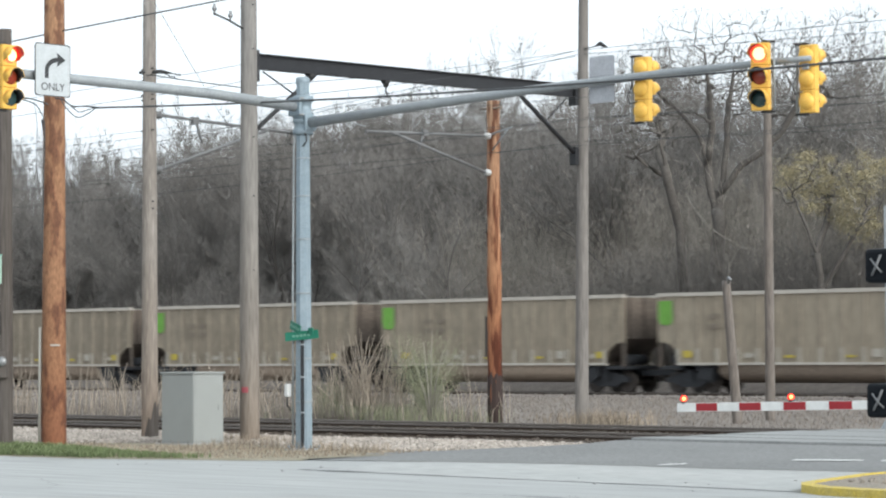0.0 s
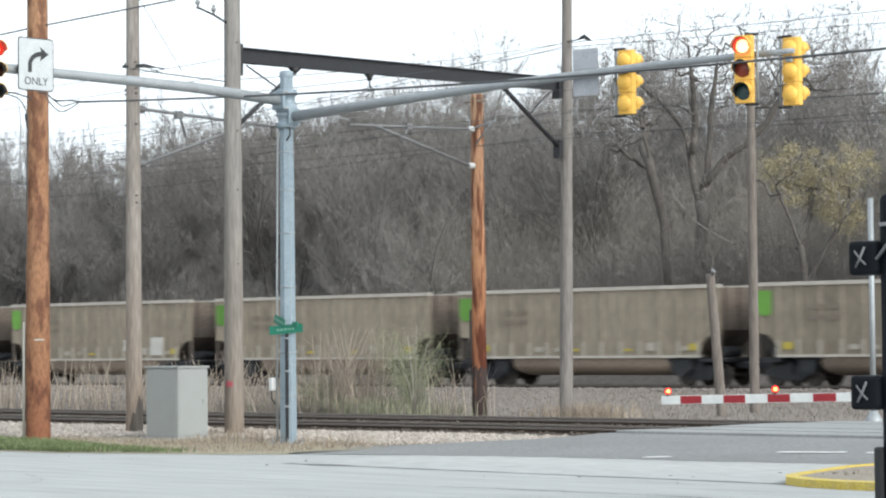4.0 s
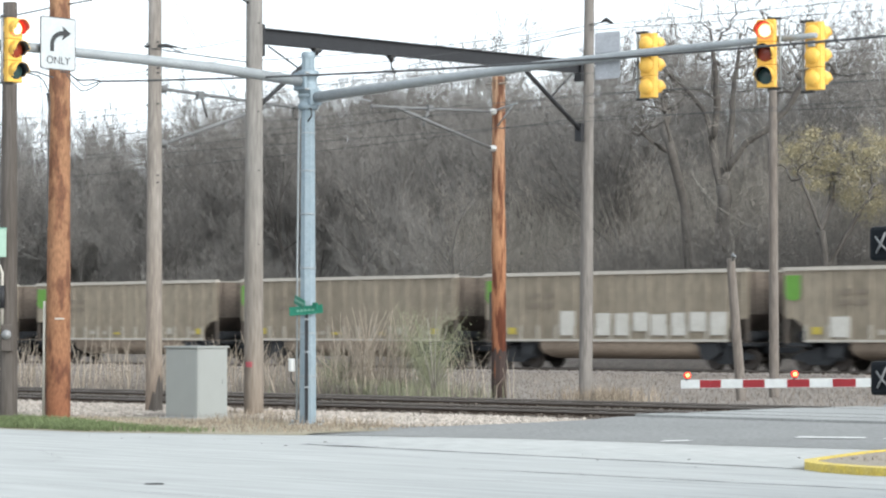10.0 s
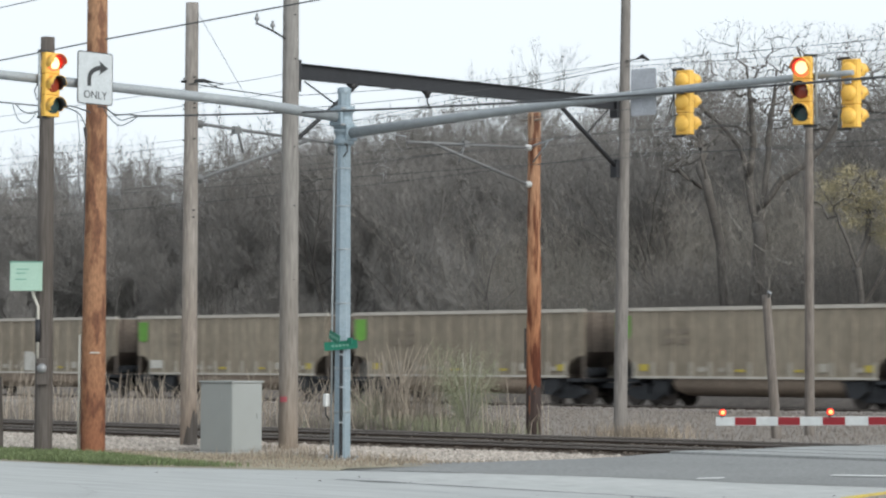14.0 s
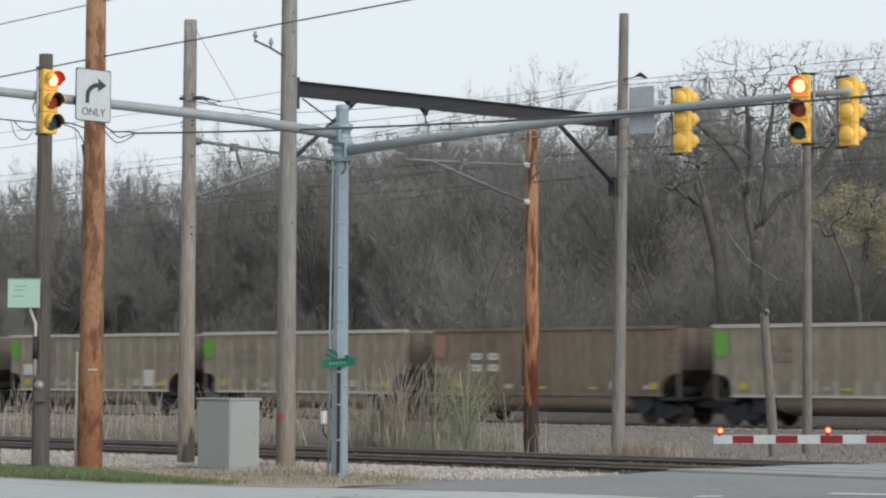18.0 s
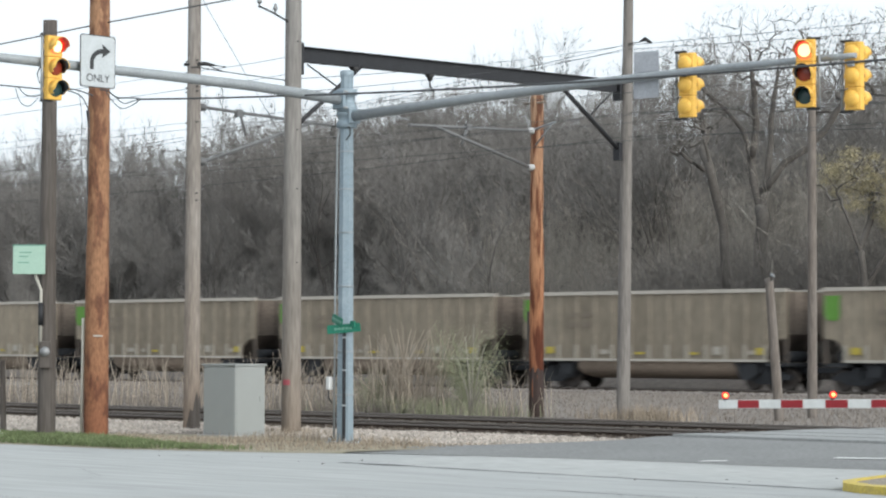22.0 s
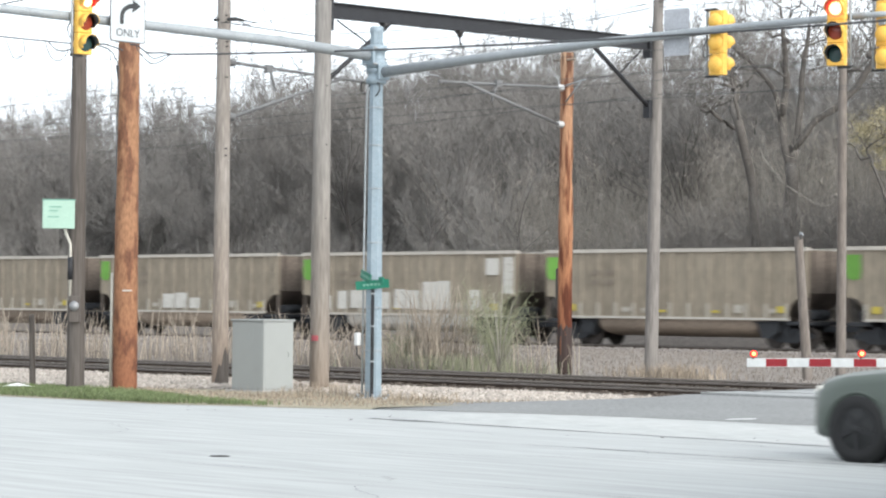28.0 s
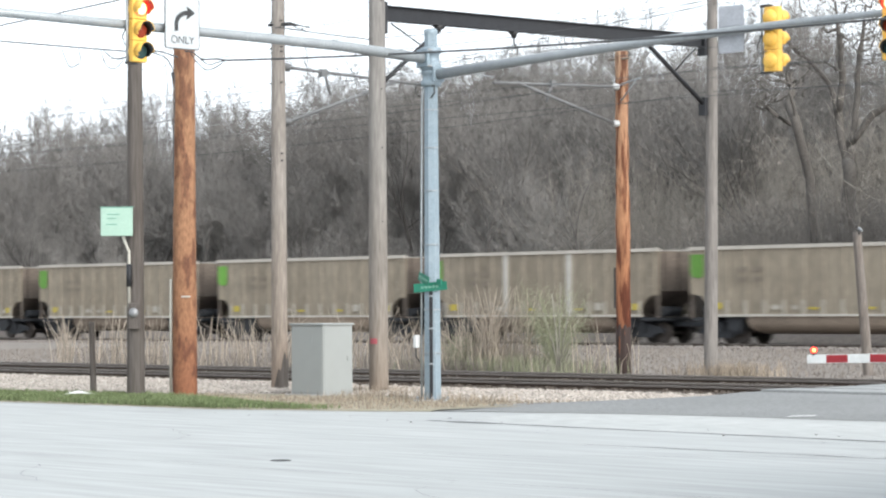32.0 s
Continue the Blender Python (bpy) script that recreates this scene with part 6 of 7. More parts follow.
for i, (x, y, row) in enumerate(spots):
    if x > -82 and row > 3 and random.random() < 0.45:
        continue
    if -84 < x < -58 and row == 0 or -74 < x < -66 and row == 1:
        continue
    s = random.uniform(0.86, 1.06) * (1.04 if x < -143 else 1.05) * (0.95 if -1.0 < x / y < -0.84 else 1.0) * (0.74, 0.98, 1.04, 0.98, 0.86, 0.78)[row]
    m = pose(x, y, bank_z(x, y), random.uniform(-4, 4), random.uniform(-4, 4), random.uniform(0, 360))
    src = kinds[random.randrange(7)]
    if placed < 7 and kinds[placed].get("used") is None:
        src = kinds[placed]
        src["used"] = 1
        src.matrix_basis = m
        src.scale = (s, s, s)
        placed += 1
        continue
    c = copy_thing(src, m)
    c.scale = (s, s, s)
for t in kinds:
    if "used" in t:
        del t["used"]


def limbs(*lines):
    """Limbs given as lines of (sideways, height), with a little depth of their own."""
    return [[(a, 0.35 * k * (1 if i % 2 else -1), z) for k, (a, z) in enumerate(line)] for i, line in enumerate(lines)]


bare_tree("large spreading bare oak with dark limbs", pose(-68.9, 92.6, -0.1, 0, 0, 44), limbs(
    [(-0.5, -0.2), (-0.62, 4.9), (-0.6, 6.4), (-0.5, 8.4)],
    [(-0.5, 8.3), (-0.77, 9.5), (-0.85, 10.8), (-1.26, 12.1), (-1.83, 12.85), (-2.7, 13.7), (-3.2, 14.7)],
    [(-0.85, 10.8), (-0.75, 12.4), (-0.88, 13.65), (-1.13, 15.5)],
    [(-0.46, 8.5), (-0.13, 10.1), (0.05, 11.2), (0.13, 12.6), (0.42, 14.3), (0.6, 15.7)],
    [(-0.3, 9.2), (0.6, 10.45), (1.42, 10.95), (2.35, 11.9), (3.1, 13.2)],
    [(-0.1, 9.6), (0.95, 10.1), (1.85, 10.8)],
), [(-1.6, 0, 15.2, 2.9, 2.6, 2.6), (1.9, 0, 15.3, 3.3, 2.8, 2.5), (0, 0, 13.6, 3.6, 2.6, 1.9), (-3.6, 0, 14.4, 1.7, 2.0, 1.9), (5.6, 0, 15.6, 2.4, 2.4, 2.3)], 2400, 0.31, "oaktwig", "oakbark", 0.4, 4, 0.36, 77)
bare_tree("leaning dark bare tree beside the oak", pose(-68.9, 92.2, -0.1, 0, 0, 44), limbs(
    [(-1.5, -0.2), (-1.86, 4.9), (-2.04, 7.5), (-2.45, 9.0), (-2.76, 10.2), (-2.94, 11.0), (-3.23, 11.6), (-3.46, 12.9)],
    [(-2.94, 11.0), (-2.66, 11.6), (-2.76, 12.4)],
    [(-2.55, 9.9), (-3.46, 10.4), (-3.97, 10.8)],
    [(-2.8, 11.1), (-2.17, 10.72), (-1.52, 10.55), (-0.9, 10.0)],
), [(-3.2, 0, 12.6, 1.9, 1.8, 1.6), (-4.2, 0, 11.4, 1.0, 1.2, 0.8)], 420, 0.22, "oaktwig", "oakbark", 0.4, 4, 0.36, 79)
BUD = [(-2.9, 0, 9.6, 1.5, 1.2, 0.9), (-2.0, 0, 8.5, 1.7, 1.2, 0.9), (-0.7, 0, 7.3, 1.3, 1.1, 0.7), (-0.4, 0, 9.3, 1.4, 1.2, 1.0)]
bud_tree = bare_tree("young tree in pale yellow-green bud", pose(-59.6, 90.5, -0.1, 0, 0, 44), limbs(
    [(-1.9, -0.2), (-2.2, 3.5), (-2.6, 6.0), (-3.3, 7.7)],
    [(-2.6, 6.0), (-2.0, 7.4), (-1.9, 8.6)],
    [(-2.3, 4.5), (-1.2, 6.4), (-0.5, 7.6)],
), [(-2.4, 0, 9.4, 2.2, 1.5, 1.6), (-0.6, 0, 8.2, 1.6, 1.3, 1.5)], 420, 0.2, "twig", "oakbark", 0.4, 3, 0.4, 81)
bud_mass(bud_tree, BUD, 150, 150, 82)
bud_two = bare_tree("slender young tree with a few yellow-green buds", pose(-55.2, 91.0, -0.1, 0, 0, 44), limbs(
    [(0, -0.2), (0.1, 3.0), (-0.2, 6.5)], [(0, 3.4), (0.9, 5.6), (1.2, 7.4)]), [(0, 0, 8.0, 2.0, 1.6, 2.4)], 380, 0.17, "twig", "bark", 0.45, 3, 0.45, 83)
bud_mass(bud_two, [(0, 0, 8.4, 1.9, 1.5, 1.6)], 34, 130, 84)

pale = thing("broken_limb", "pale broken bare limb hanging before the wood", "branch", pose(0, 0, 0))
for line, r in (([(-66.17, 88.8, 2.67), (-66.11, 88.8, 5.02), (-66.05, 88.8, 5.68), (-65.47, 88.8, 6.39), (-64.71, 88.8, 6.22)], 0.05), ([(-65.47, 88.8, 6.39), (-67.03, 88.8, 7.27), (-67.65, 88.8, 7.91), (-68.18, 88.8, 8.46), (-68.34, 88.8, 8.94)], 0.035)):
    part("limb", G().tube(line, [r * (1 - 0.6 * i / (len(line) - 1)) for i in range(len(line))], 6), M["paletwig"], pale)
part("knob", G().tube([(-0.2, -0.1, 3.55), (-0.12, -0.2, 3.68), (-0.02, -0.22, 3.62)], [0.03, 0.05, 0.03], 6), M["steel"], stub)

# undergrowth: a tangle of thin saplings and shoots, far too many to count
random.seed(9)


def thicket(name, count, y0, y1, h0, h1, material, label, x0=-185, x1=-25, lean=0.16):
    g = G()
    for _ in range(count):
        x, y = random.uniform(x0, x1), random.uniform(y0, y1)
        b = bank_z(x, y)
        h = random.uniform(h0, h1) * (0.8 + 0.35 * noise.noise((x * 0.08, y * 0.05, 4)))
        lx, ly = random.gauss(0, lean) * h, random.gauss(0, lean) * h
        w = random.uniform(0.008, 0.024)
        g.tube([(x, y, b - 0.2), (x + lx * 0.4, y + ly * 0.4, b + h * 0.5), (x + lx, y + ly, b + h)], [w, w * 0.7, w * 0.2], 3, caps=False)
        for _ in range(12):
            k = random.uniform(0.2, 1)
            a = Vector((x + lx * k, y + ly * k, b + h * k))
            e = Vector((random.gauss(0, 3 * lean), random.gauss(0, 3 * lean), random.uniform(0.25, 1))).normalized() * random.uniform(0.35, 1.3)
            s = e.cross(Vector((random.gauss(0, 1), random.gauss(0, 1), 0.3))).normalized() * 0.009
            g.add([a - s, a + s, a + e], [(0, 1, 2)])
    return tagged(part(name, g, material, fix=False), label, "thicket", kind="stuff")


for name, low, high in (("twig", 0.8, 1.2), ("brush", 0.86, 1.12), ("lowbrush", 0.82, 1.15), ("warmbrush", 0.82, 1.15)):
    island_tone(M[name], low, high)
thicket("undergrowth", 15000, 92, 105, 2.5, 8.0, M["brush"], "tangled grey-brown bare undergrowth before the wood")
thicket("warm_undergrowth", 7500, 93.2, 102, 5.5, 14.5, M["warmbrush"], "tall tan-brown brush round the oak", -92, -40, 0.26)
thicket("front_brush", 2300, 89.8, 92.4, 3.5, 8.5, M["lowbrush"], "thin brown brush standing before the oak", -84, -46)
thicket("oak_brush", 2600, 89.9, 92.2, 4.0, 8.5, M["lowbrush"], "brown brush grown up round the oak trunk", -77, -59, 0.24)
thicket("front_saplings", 1600, 90.0, 93, 2.5, 7.0, M["brush"], "thin grey saplings at the edge of the wood", -160, -104)
thicket("far_thicket", 16000, 106, 134, 2.5, 5.5, M["brush"], "dense bare thicket deep in the wood")

# shrubs and saplings of the strip between the lines
random.seed(31)


def shrub(x, y, h, spread, count, material, label, name="shrub"):
    t = thing(name, label, "shrub", pose(x, y, 0))
    g, lv = G(), G()
    for _ in range(24):
        a = random.uniform(0, 6.28)
        tip = Vector((math.cos(a) * spread * random.uniform(0.2, 1), math.sin(a) * spread * random.uniform(0.2, 1), h * random.uniform(0.6, 1)))
        g.tube([(0, 0, 0), tuple(tip * 0.5 + Vector((0, 0, h * 0.12))), tuple(tip)], [0.012, 0.009, 0.003], 4, caps=False)
        for _ in range(count // 24):
            k = random.uniform(0.3, 1.0)
            c = tip * k + Vector((random.gauss(0, 0.18), random.gauss(0, 0.18), random.gauss(0, 0.15)))
            q = Vector((random.gauss(0, 1), random.gauss(0, 1), random.gauss(0, 1))).normalized() * random.uniform(0.008, 0.02)
            b = q.cross(Vector((random.gauss(0, 1), 1, random.gauss(0, 1)))).normalized() * 0.012
            lv.add([c - q, c - b, c + q, c + b], [(0, 1, 2, 3)])
    part("stem_clump", g, M[material], t, fix=False)["kind"] = "stuff"
    part("leaf_mass", lv, M[material], t, fix=False)["kind"] = "stuff"
    return t


shrub(-45.6, 47.9, 2.6, 1.35, 6500, "bush", "pale green budding shrub among the reeds")
shrub(-45.1, 47.6, 1.9, 1.2, 3200, "bush", "low pale green shrub among the reeds")
shrub(-48.6, 47.5, 1.2, 0.8, 2600, "bush", "low greenish shrub among dry reeds")
blades("green_tufts", 2400, lambda: (random.gauss(-46.9, 1.3), random.uniform(46.6, 48.4), 0.0), 0.5, 0.008, M["bush"], "pale green new grass among the reeds", 0.35)
sap = thing("sapling", "slender pale leafless sapling beside the orange pole", "sapling", pose(-44.9, 47.4, 0))
for a, b in ((0.3, 1.9), (-0.35, 1.6), (0.05, 2.4), (0.5, 1.5), (-0.15, 2.1)):
    part("stem", G().tube([(0, 0, 0), (a * 0.4, a * 0.2, b * 0.5), (a, a * 0.6, b)], [0.022, 0.016, 0.006], 5), M["paletwig"], sap)


def reed_fan(x, y, h, spread, count, label):
    """Tall dry stalks that fan out from one root."""
    t = thing("reed_clump", label, "reeds", pose(x, y, 0))
    g = G()
    for _ in range(count):
        bx, by = random.gauss(0, 0.3), random.gauss(0, 0.2)
        lx, ly, hh = random.gauss(0, spread), random.gauss(0, spread * 0.6), h * random.uniform(0.45, 1.0)
        w = random.uniform(0.008, 0.016)
        bend = random.choice((0, 0, 0, 0.5))
        g.tube([(bx, by, -0.05), (bx + lx * 0.35, by + ly * 0.35, hh * 0.55), (bx + lx * (1 + bend), by + ly, hh * (1 - bend * 0.3))], [w, w * 0.9, w * 0.5], 3, caps=False)
    part("stalk_mass", g, M["reed"], t, fix=False)["kind"] = "stuff"


random.seed(57)
spots = [(-48.2, 47.6, 2.3, 0.4, 56), (-47.4, 47.5, 2.5, 0.55, 70), (-46.6, 47.6, 2.4, 0.5, 56), (-49.3, 47.8, 2.0, 0.4, 30), (-44.0, 47.5, 1.6, 0.4, 12), (-50.3, 47.6, 1.8, 0.4, 26), (-42.6, 47.3, 1.3, 0.3, 6)]
spots += [(-51.0 - 0.85 * i + random.uniform(-0.3, 0.3), random.uniform(46.8, 48.6), random.uniform(1.4, 2.1), 0.4, random.randint(12, 26)) for i in range(20)]
for x, y, h, s, c in spots:
    reed_fan(x, y, h, s, c, "fan of tall pale dry reed stalks beyond the tracks")


# ---- the olive car ----
def loft(stations, rows):
    """Skin through cross-sections: each station is (x, list of (y, z)) for one half; mirrored in y."""
    g = G()
    v = []
    for x, half in stations:
        ring = half + [(-y, z) for y, z in reversed(half)]
        v += [(x if not callable(x) else x, y, z) for y, z in ring]
    n = 2 * len(stations[0][1])
    f = [(i * n + k, i * n + (k + 1) % n, (i + 1) * n + (k + 1) % n, (i + 1) * n + k) for i in range(len(stations) - 1) for k in range(n)]
    f += [tuple(range(n)), tuple(reversed(range((len(stations) - 1) * n, len(stations) * n)))]
    return g.add(v, f, True)


def section(zb, zs, w, wt, zt):
    """Half of a cross-section: floor, sill, waist, shoulder, top."""
    return [(w * 0.8, zb), (w * 0.96, zb + 0.04), (w * 1.0, zb + 0.2), (w * 0.985, (zb + zs) / 2 + 0.06), (w * 0.985, zs - 0.1), (w * 0.955, zs), (wt * 1.0, zt - 0.05), (wt * 0.9, zt - 0.01), (wt * 0.45, zt + 0.01)]


def suv():
    """A compact estate car; it looks along -x, its origin on the road between the axles."""
    c = thing("car", "matt olive green compact SUV driving along the street", "car")
    st = []
    for x, zb, zs, w, wt, zt in ((-2.12, 0.32, 0.7, 0.74, 0.64, 0.78), (-2.07, 0.26, 0.8, 0.82, 0.74, 0.9), (-1.92, 0.25, 0.88, 0.9, 0.8, 0.97), (-1.6, 0.24, 0.97, 0.935, 0.8, 1.04), (-1.1, 0.25, 1.02, 0.94, 0.8, 1.09), (-0.8, 0.25, 1.04, 0.94, 0.8, 1.12), (0.0, 0.25, 1.05, 0.94, 0.78, 1.12), (1.0, 0.25, 1.06, 0.94, 0.78, 1.12), (1.6, 0.25, 1.08, 0.935, 0.78, 1.13), (1.92, 0.28, 1.08, 0.91, 0.78, 1.12), (2.1, 0.34, 1.06, 0.87, 0.76, 1.1), (2.2, 0.32, 0.92, 0.86, 0.76, 1.0), (2.235, 0.38, 0.78, 0.82, 0.74, 0.86)):
        st.append((x, section(zb, zs, w, wt, zt)))
    part("body", loft(st, 0), M["olive"], c)
    cab = []
    for x, zl, wl, wt, zt in ((-0.84, 1.03, 0.85, 0.8, 1.07), (-0.5, 1.03, 0.875, 0.73, 1.33), (-0.12, 1.03, 0.885, 0.665, 1.55), (0.25, 1.03, 0.89, 0.645, 1.635), (0.8, 1.03, 0.89, 0.64, 1.65), (1.35, 1.03, 0.885, 0.63, 1.6), (1.78, 1.03, 0.87, 0.61, 1.51), (1.98, 1.03, 0.85, 0.66, 1.33), (2.16, 1.03, 0.82, 0.74, 1.08)):
        cab.append((x, [(wl, zl), (wl + (wt - wl) * 0.5, zl + (zt - zl) * 0.5), (wt, zt - 0.06 * (zt - zl) / 0.5), (wt * 0.86, zt), (wt * 0.4, zt + 0.012)]))
    cabin = part("cabin", loft(cab, 0), M["olive"], c, "olive roof and pillars")
    for s in (-1, 1):
        def y_at(z, k=0.006):
            return s * (0.872 + (0.665 - 0.872) * (z - 1.08) / 0.5 + k)
        for nm, pts in (("front_window", [(-0.46, 1.13), (-0.2, 1.35), (0.06, 1.49), (0.28, 1.535), (0.28, 1.12)]), ("rear_window", [(0.33, 1.12), (0.33, 1.54), (0.9, 1.55), (1.1, 1.53), (1.1, 1.12)]), ("quarter_window", [(1.13, 1.12), (1.13, 1.525), (1.36, 1.46), (1.55, 1.34), (1.63, 1.22), (1.56, 1.14)])):
            w = G()
            n = len(pts)
            w.add([(x, y_at(z, 0.012), z) for x, z in pts] + [(x, y_at(z, -0.03), z) for x, z in pts], [tuple(range(n)), tuple(range(2 * n - 1, n - 1, -1))] + [(i, (i + 1) % n, n + (i + 1) % n, n + i) for i in range(n)])
            part(nm, w, M["glass"], c, "tinted side window")
        for xa in (0.268, 1.085):
            part("pillar", G().add([(x, y_at(z, k), z) for k in (0.009, -0.03) for x, z in ((xa, 1.12), (xa + 0.075, 1.12), (xa + 0.075, 1.57 if xa < 1 else 1.53), (xa, 1.57 if xa < 1 else 1.54))], [(0, 1, 2, 3), (7, 6, 5, 4), (0, 4, 5, 1), (1, 5, 6, 2), (2, 6, 7, 3), (3, 7, 4, 0)]), M["carblack"], c, "black door pillar")
        part("window_trim", G().tube([(-0.5, y_at(1.11, 0.008), 1.11), (1.6, y_at(1.115, 0.008), 1.115)], 0.007, 6), M["carblack"], c)
        part("roof_rail", G().tube([(-0.2, s * 0.6, 1.56), (0.1, s * 0.605, 1.66), (0.9, s * 0.6, 1.685), (1.45, s * 0.585, 1.635), (1.72, s * 0.575, 1.53)], 0.017, 8), M["carblack"], c)
        mirror = G()
        mirror.tube([(-0.4, s * 0.87, 1.1), (-0.41, s * 0.96, 1.13), (-0.42, s * 1.0, 1.14), (-0.43, s * 1.1, 1.15)], [0.04, 0.06, 0.1, 0.075], 10)
        part("door_mirror", mirror, M["carblack"], c, "black door mirror")
        for x in (0.02, 1.0):
            part("door_handle", G().box(x, x + 0.2, min(s * 0.93, s * 0.965), max(s * 0.93, s * 0.965), 0.9, 0.935), M["olive"], c, "", 0.008)
        for x in (-0.62, 0.31, 1.22):
            part("door_gap", G().box(x, x + 0.003, min(s * 0.9, s * 0.936), max(s * 0.9, s * 0.936), 0.38, 1.03), M["carblack"], c)
        part("sill", G().box(-0.98, 0.98, min(s * 0.84, s * 0.952), max(s * 0.84, s * 0.952), 0.25, 0.34), M["olive"], c, "rounded door sill", 0.03)
        part("headlamp", G().tube([(-2.11, s * 0.5, 0.78), (-2.07, s * 0.68, 0.8), (-1.97, s * 0.8, 0.84)], [0.06, 0.075, 0.04], 8), M["headlamp"], c, "bright headlamp")
        part("tail_lamp", G().prism([(1.74, 0.975), (2.0, 1.0), (2.17, 0.995), (2.215, 0.93), (2.225, 0.85), (2.15, 0.815), (1.9, 0.85)], min(s * 0.27, s * 0.9), max(s * 0.27, s * 0.9)), M["lit_tail"], c, "red tail lamp", 0.02)
        part("bumper_reflector", G().box(2.15, 2.266, min(s * 0.27, s * 0.76), max(s * 0.27, s * 0.76), 0.525, 0.57), M["red"], c)
        part("exhaust", G().tube([(2.1, s * 0.52, 0.32), (2.24, s * 0.52, 0.32)], 0.04, 10), M["steel"], c)
        for x in (-1.4, 1.4):
            arch = G()
            m = 14
            vv = []
            for i in range(m + 1):
                a = math.pi * i / m
                for r, y in ((0.41, 0.935), (0.455, 0.95), (0.455, 0.8), (0.41, 0.8)):
                    vv.append((x + r * math.cos(a), s * y, 0.37 + r * math.sin(a)))
            arch.add(vv, [(4 * i + k, 4 * i + (k + 1) % 4, 4 * i + 4 + (k + 1) % 4, 4 * i + 4 + k) for i in range(m) for k in range(4)], True)
            part("wheel_arch", arch, M["olive"], c, "flared wheel arch lip")
            fill = G().lathe([(0.0, 0.94), (0.4, 0.94), (0.405, 0.7)], 20, Matrix.Translation((x, 0, 0.37)) @ pose(0, 0, 0, 90 * s))
            part("arch_lining", fill, M["carblack"], c)
            w = new("wheel")
            w.parent = c
            w.matrix_basis = pose(x, s * 0.84, 0.385)
            tyre = G().lathe([(0.25, -0.11), (0.3, -0.125), (0.37, -0.115), (0.385, -0.08), (0.385, 0.08), (0.37, 0.115), (0.3, 0.125), (0.25, 0.11)], 28, pose(0, 0, 0, 90))
            part("tyre", tyre, M["tyre"], w)
            rim = G().lathe([(0.26, -0.1), (0.25, 0.11), (0.24, 0.1), (0.22, 0.03), (0.0, 0.02)], 24, pose(0, 0, 0, -90 * s))
            for k in range(5):
                q = pose(0, 0, 0, 0, 72 * k, 0)
                y0, y1 = sorted((s * 0.05, s * 0.115))
                rim.box(-0.03, 0.03, y0, y1, 0.03, 0.25, q)
            part("rim", rim, M["rim"], w, "black five-spoke rim")
            part("hub_cap", G().lathe([(0.0, 0.13), (0.04, 0.125), (0.055, 0.1)], 12, pose(0, 0, 0, -90 * s)), M["carblack"], w)
    shield = G().add([(-0.8, -0.7, 1.1), (-0.8, 0.7, 1.1), (-0.12, 0.58, 1.54), (-0.12, -0.58, 1.54), (-0.84, -0.7, 1.11), (-0.84, 0.7, 1.11), (-0.15, 0.58, 1.565), (-0.15, -0.58, 1.565)], [(0, 3, 2, 1), (4, 5, 6, 7), (0, 1, 5, 4), (2, 3, 7, 6), (0, 4, 7, 3), (1, 2, 6, 5)])
    part("windscreen", shield, M["glass"], c, "tinted windscreen")
    rear = G().add([(2.1, -0.6, 1.13), (2.1, 0.6, 1.13), (1.84, 0.55, 1.45), (1.84, -0.55, 1.45), (2.17, -0.6, 1.14), (2.17, 0.6, 1.14), (1.93, 0.55, 1.46), (1.93, -0.55, 1.46)], [(0, 1, 2, 3), (4, 7, 6, 5), (0, 4, 5, 1), (2, 6, 7, 3), (0, 3, 7, 4), (1, 5, 6, 2)])
    part("rear_screen", rear, M["glass"], c, "tinted rear screen")
    part("roof_glass", G().add([(x, y * (0.5 - 0.04 * abs(x - 0.7)), z) for x, z in ((-0.1, 1.632), (0.3, 1.672), (0.8, 1.682), (1.3, 1.63), (1.6, 1.575)) for y in (-1, 1)], [(2 * i, 2 * i + 2, 2 * i + 3, 2 * i + 1) for i in range(4)]), M["glass"], c, "dark glass roof panel", fix=False)
    part("roof_spoiler", G().box(1.74, 2.02, -0.58, 0.58, 1.475, 1.51), M["carblack"], c, "black roof spoiler", 0.015)
    part("wiper", G().tube([(2.2, 0.1, 1.19), (2.15, 0.45, 1.22)], 0.012, 6), M["carblack"], c)
    part("bumper", G().box(2.0, 2.26, -0.74, 0.74, 0.46, 0.62), M["olive"], c, "rounded rear bumper", 0.04)
    part("bumper_insert", G().box(2.0, 2.235, -0.7, 0.7, 0.3, 0.44), M["carblack"], c, "dark rear diffuser", 0.03)
    part("bumper_slat", G().box(2.0, 2.245, -0.6, 0.6, 0.355, 0.385), M["olive"], c, "olive bar across the diffuser", 0.01)
    pl = part("number_plate", G().box(2.2, 2.246, -0.155, 0.155, 0.75, 0.91), M["plate"], c, "white plate", 0.006)
    part("plate_bar", G().box(2.247, 2.25, -0.11, 0.11, 0.81, 0.85), M["signback"], pl)
    part("tailgate_trim", G().box(2.17, 2.214, -0.4, 0.4, 0.935, 0.955), M["carblack"], c)
    part("badge_plinth", G().box(2.18, 2.212, -0.06, 0.06, 1.01, 1.04), M["carblack"], c)
    part("front_grille", G().box(-2.14, -2.0, -0.45, 0.45, 0.45, 0.78), M["carblack"], c, "", 0.03)
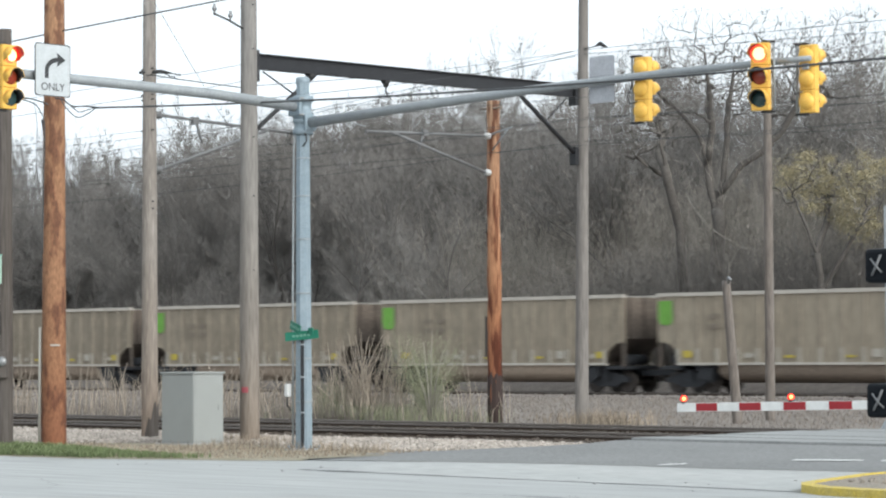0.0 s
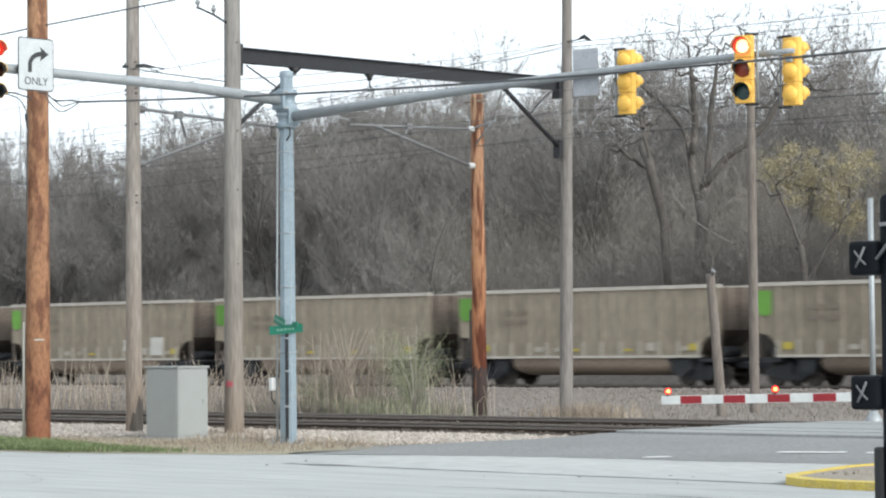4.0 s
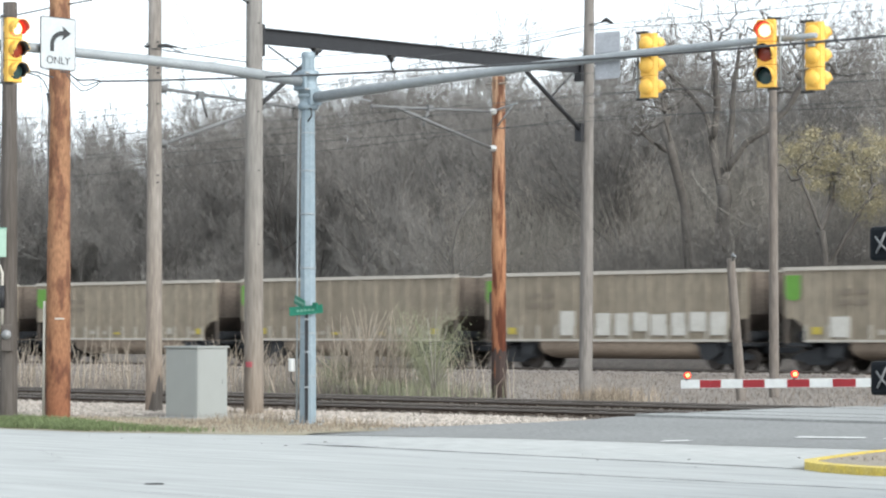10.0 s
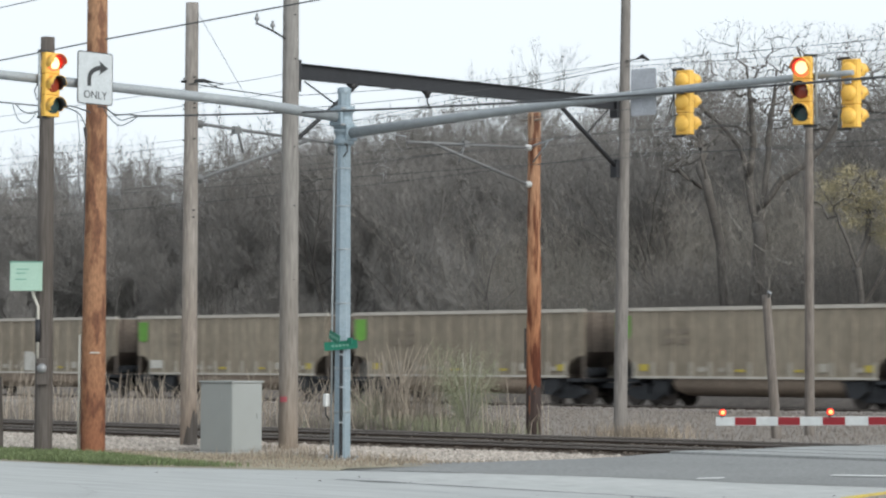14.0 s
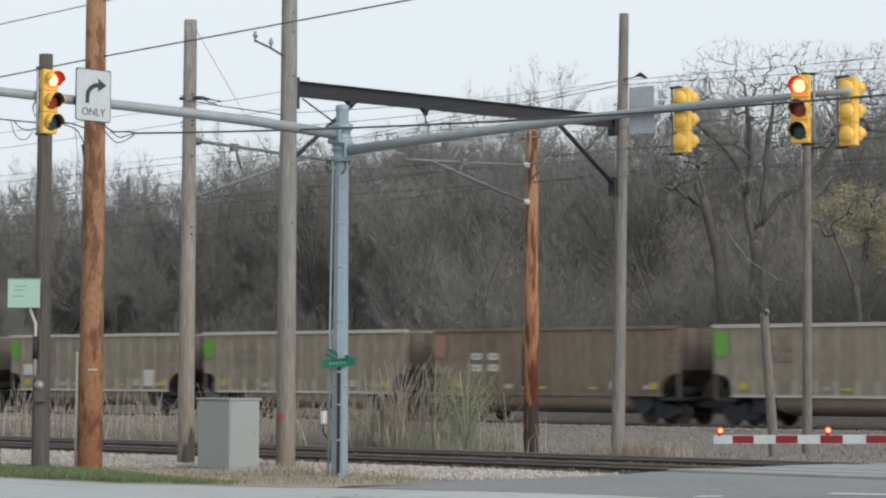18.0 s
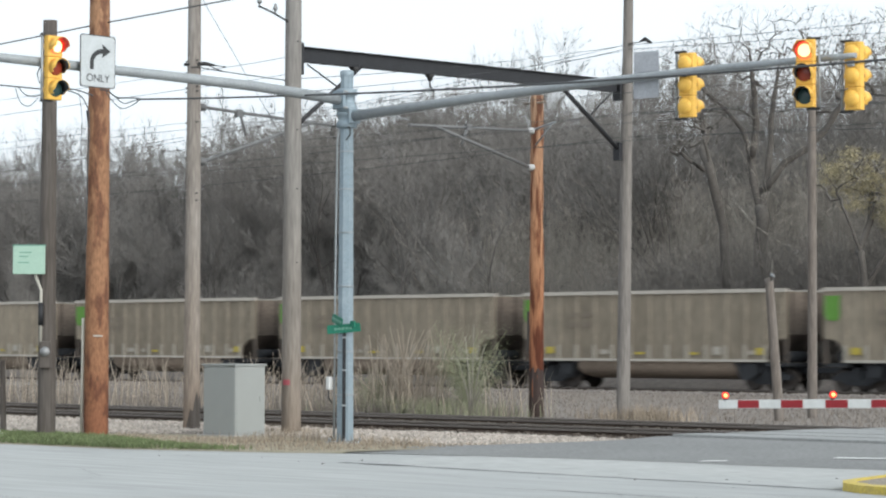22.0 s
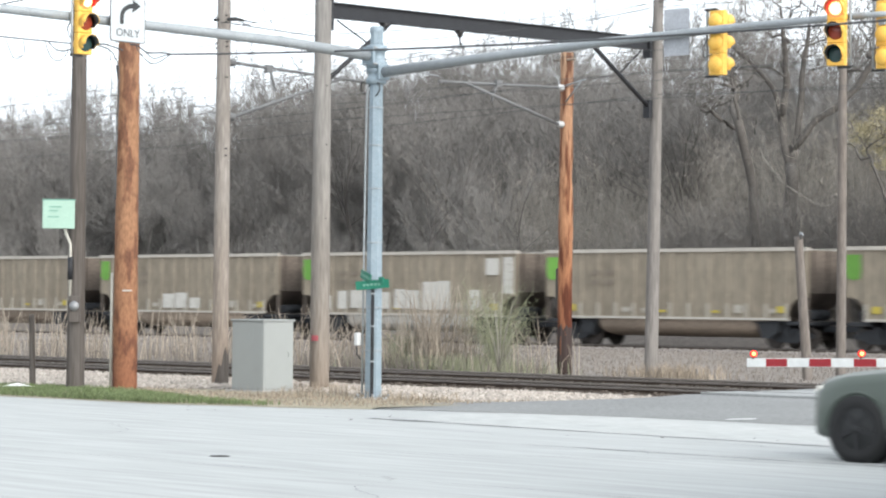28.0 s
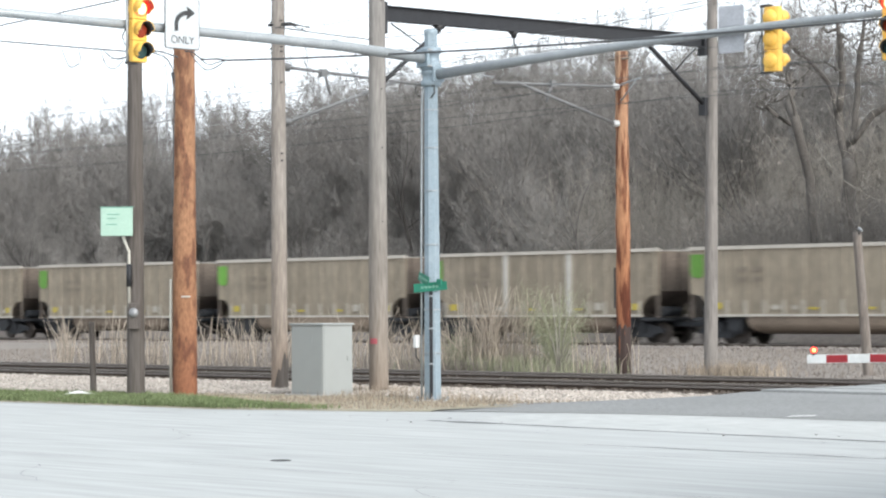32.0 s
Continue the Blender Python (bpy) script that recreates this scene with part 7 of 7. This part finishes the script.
    part("sticker", G().box(0.82, 1.05, -0.962, -0.954, 0.31, 0.38), M["orange"], c, "small orange sticker")
    return c


olive = suv()


# ---- what moves ----
def train_x(t):
    """How far the train has come after t seconds, in metres (negative: towards -x)."""
    u = t - 16.0
    return PITCH * (-SPEED * t - 0.00023 * u * u - 0.00053 * u + 0.0244)


def share_turn(ob, source):
    ob.rotation_mode = "QUATERNION"
    ob.animation_data_create().action = source.animation_data.action
    ob.animation_data.action_slot = source.animation_data.action_slot


def motions():
    times = [-0.5] + [0.5 * i for i in range(65)] + [32.5]
    for k, c in cars.items():
        x0 = -79.0 + PITCH * (k - 0.132) + HALF
        walk(c, [(t, pose(x0 + train_x(t), TRACK_F, RAIL_F)) for t in times])
    # the wheels of the train all turn alike: one turn a place on the trucks
    first = {}
    for c in cars.values():
        for tr in c.children:
            for w in tr.children:
                if "spin" not in w:
                    continue
                key = tuple(round(v, 2) for v in w.location)
                if key not in first:
                    x, y, z = w.location
                    walk(w, [(i / 30, pose(x, y, z) @ Matrix.Rotation(train_x(i / 30) / 0.457, 4, "Y")) for i in range(961)])
                    first[key] = w
                else:
                    share_turn(w, first[key])
                del w["spin"]
    # the olive car: waits out of sight, then drives past along the street
    rows = [(0, -2.0), (24.0, -2.0), (25.0, -3.2), (26.0, -6.2), (27.0, -10.4), (27.5, -13.0), (28.0, -15.55), (28.5, -18.77), (29.0, -22.27), (29.5, -26.5), (30.0, -31.25), (30.5, -36.0), (31.0, -41.0), (31.5, -46.2), (32.0, -51.5)]
    walk(olive, [(t, pose(x, 24.8, 0)) for t, x in rows])
    ts, xs = [r[0] for r in rows], [r[1] for r in rows]
    for w in [o for o in olive.children if o.name.startswith("wheel") and not o.data]:
        x, y, z = w.location
        turns = [(0, -2.0)] + [(24 + i / 30, float(np.interp(24 + i / 30, ts, xs))) for i in range(241)]
        walk(w, [(t, pose(x, y, z) @ Matrix.Rotation((px + 2.0) / 0.365, 4, "Y")) for t, px in turns])


motions()
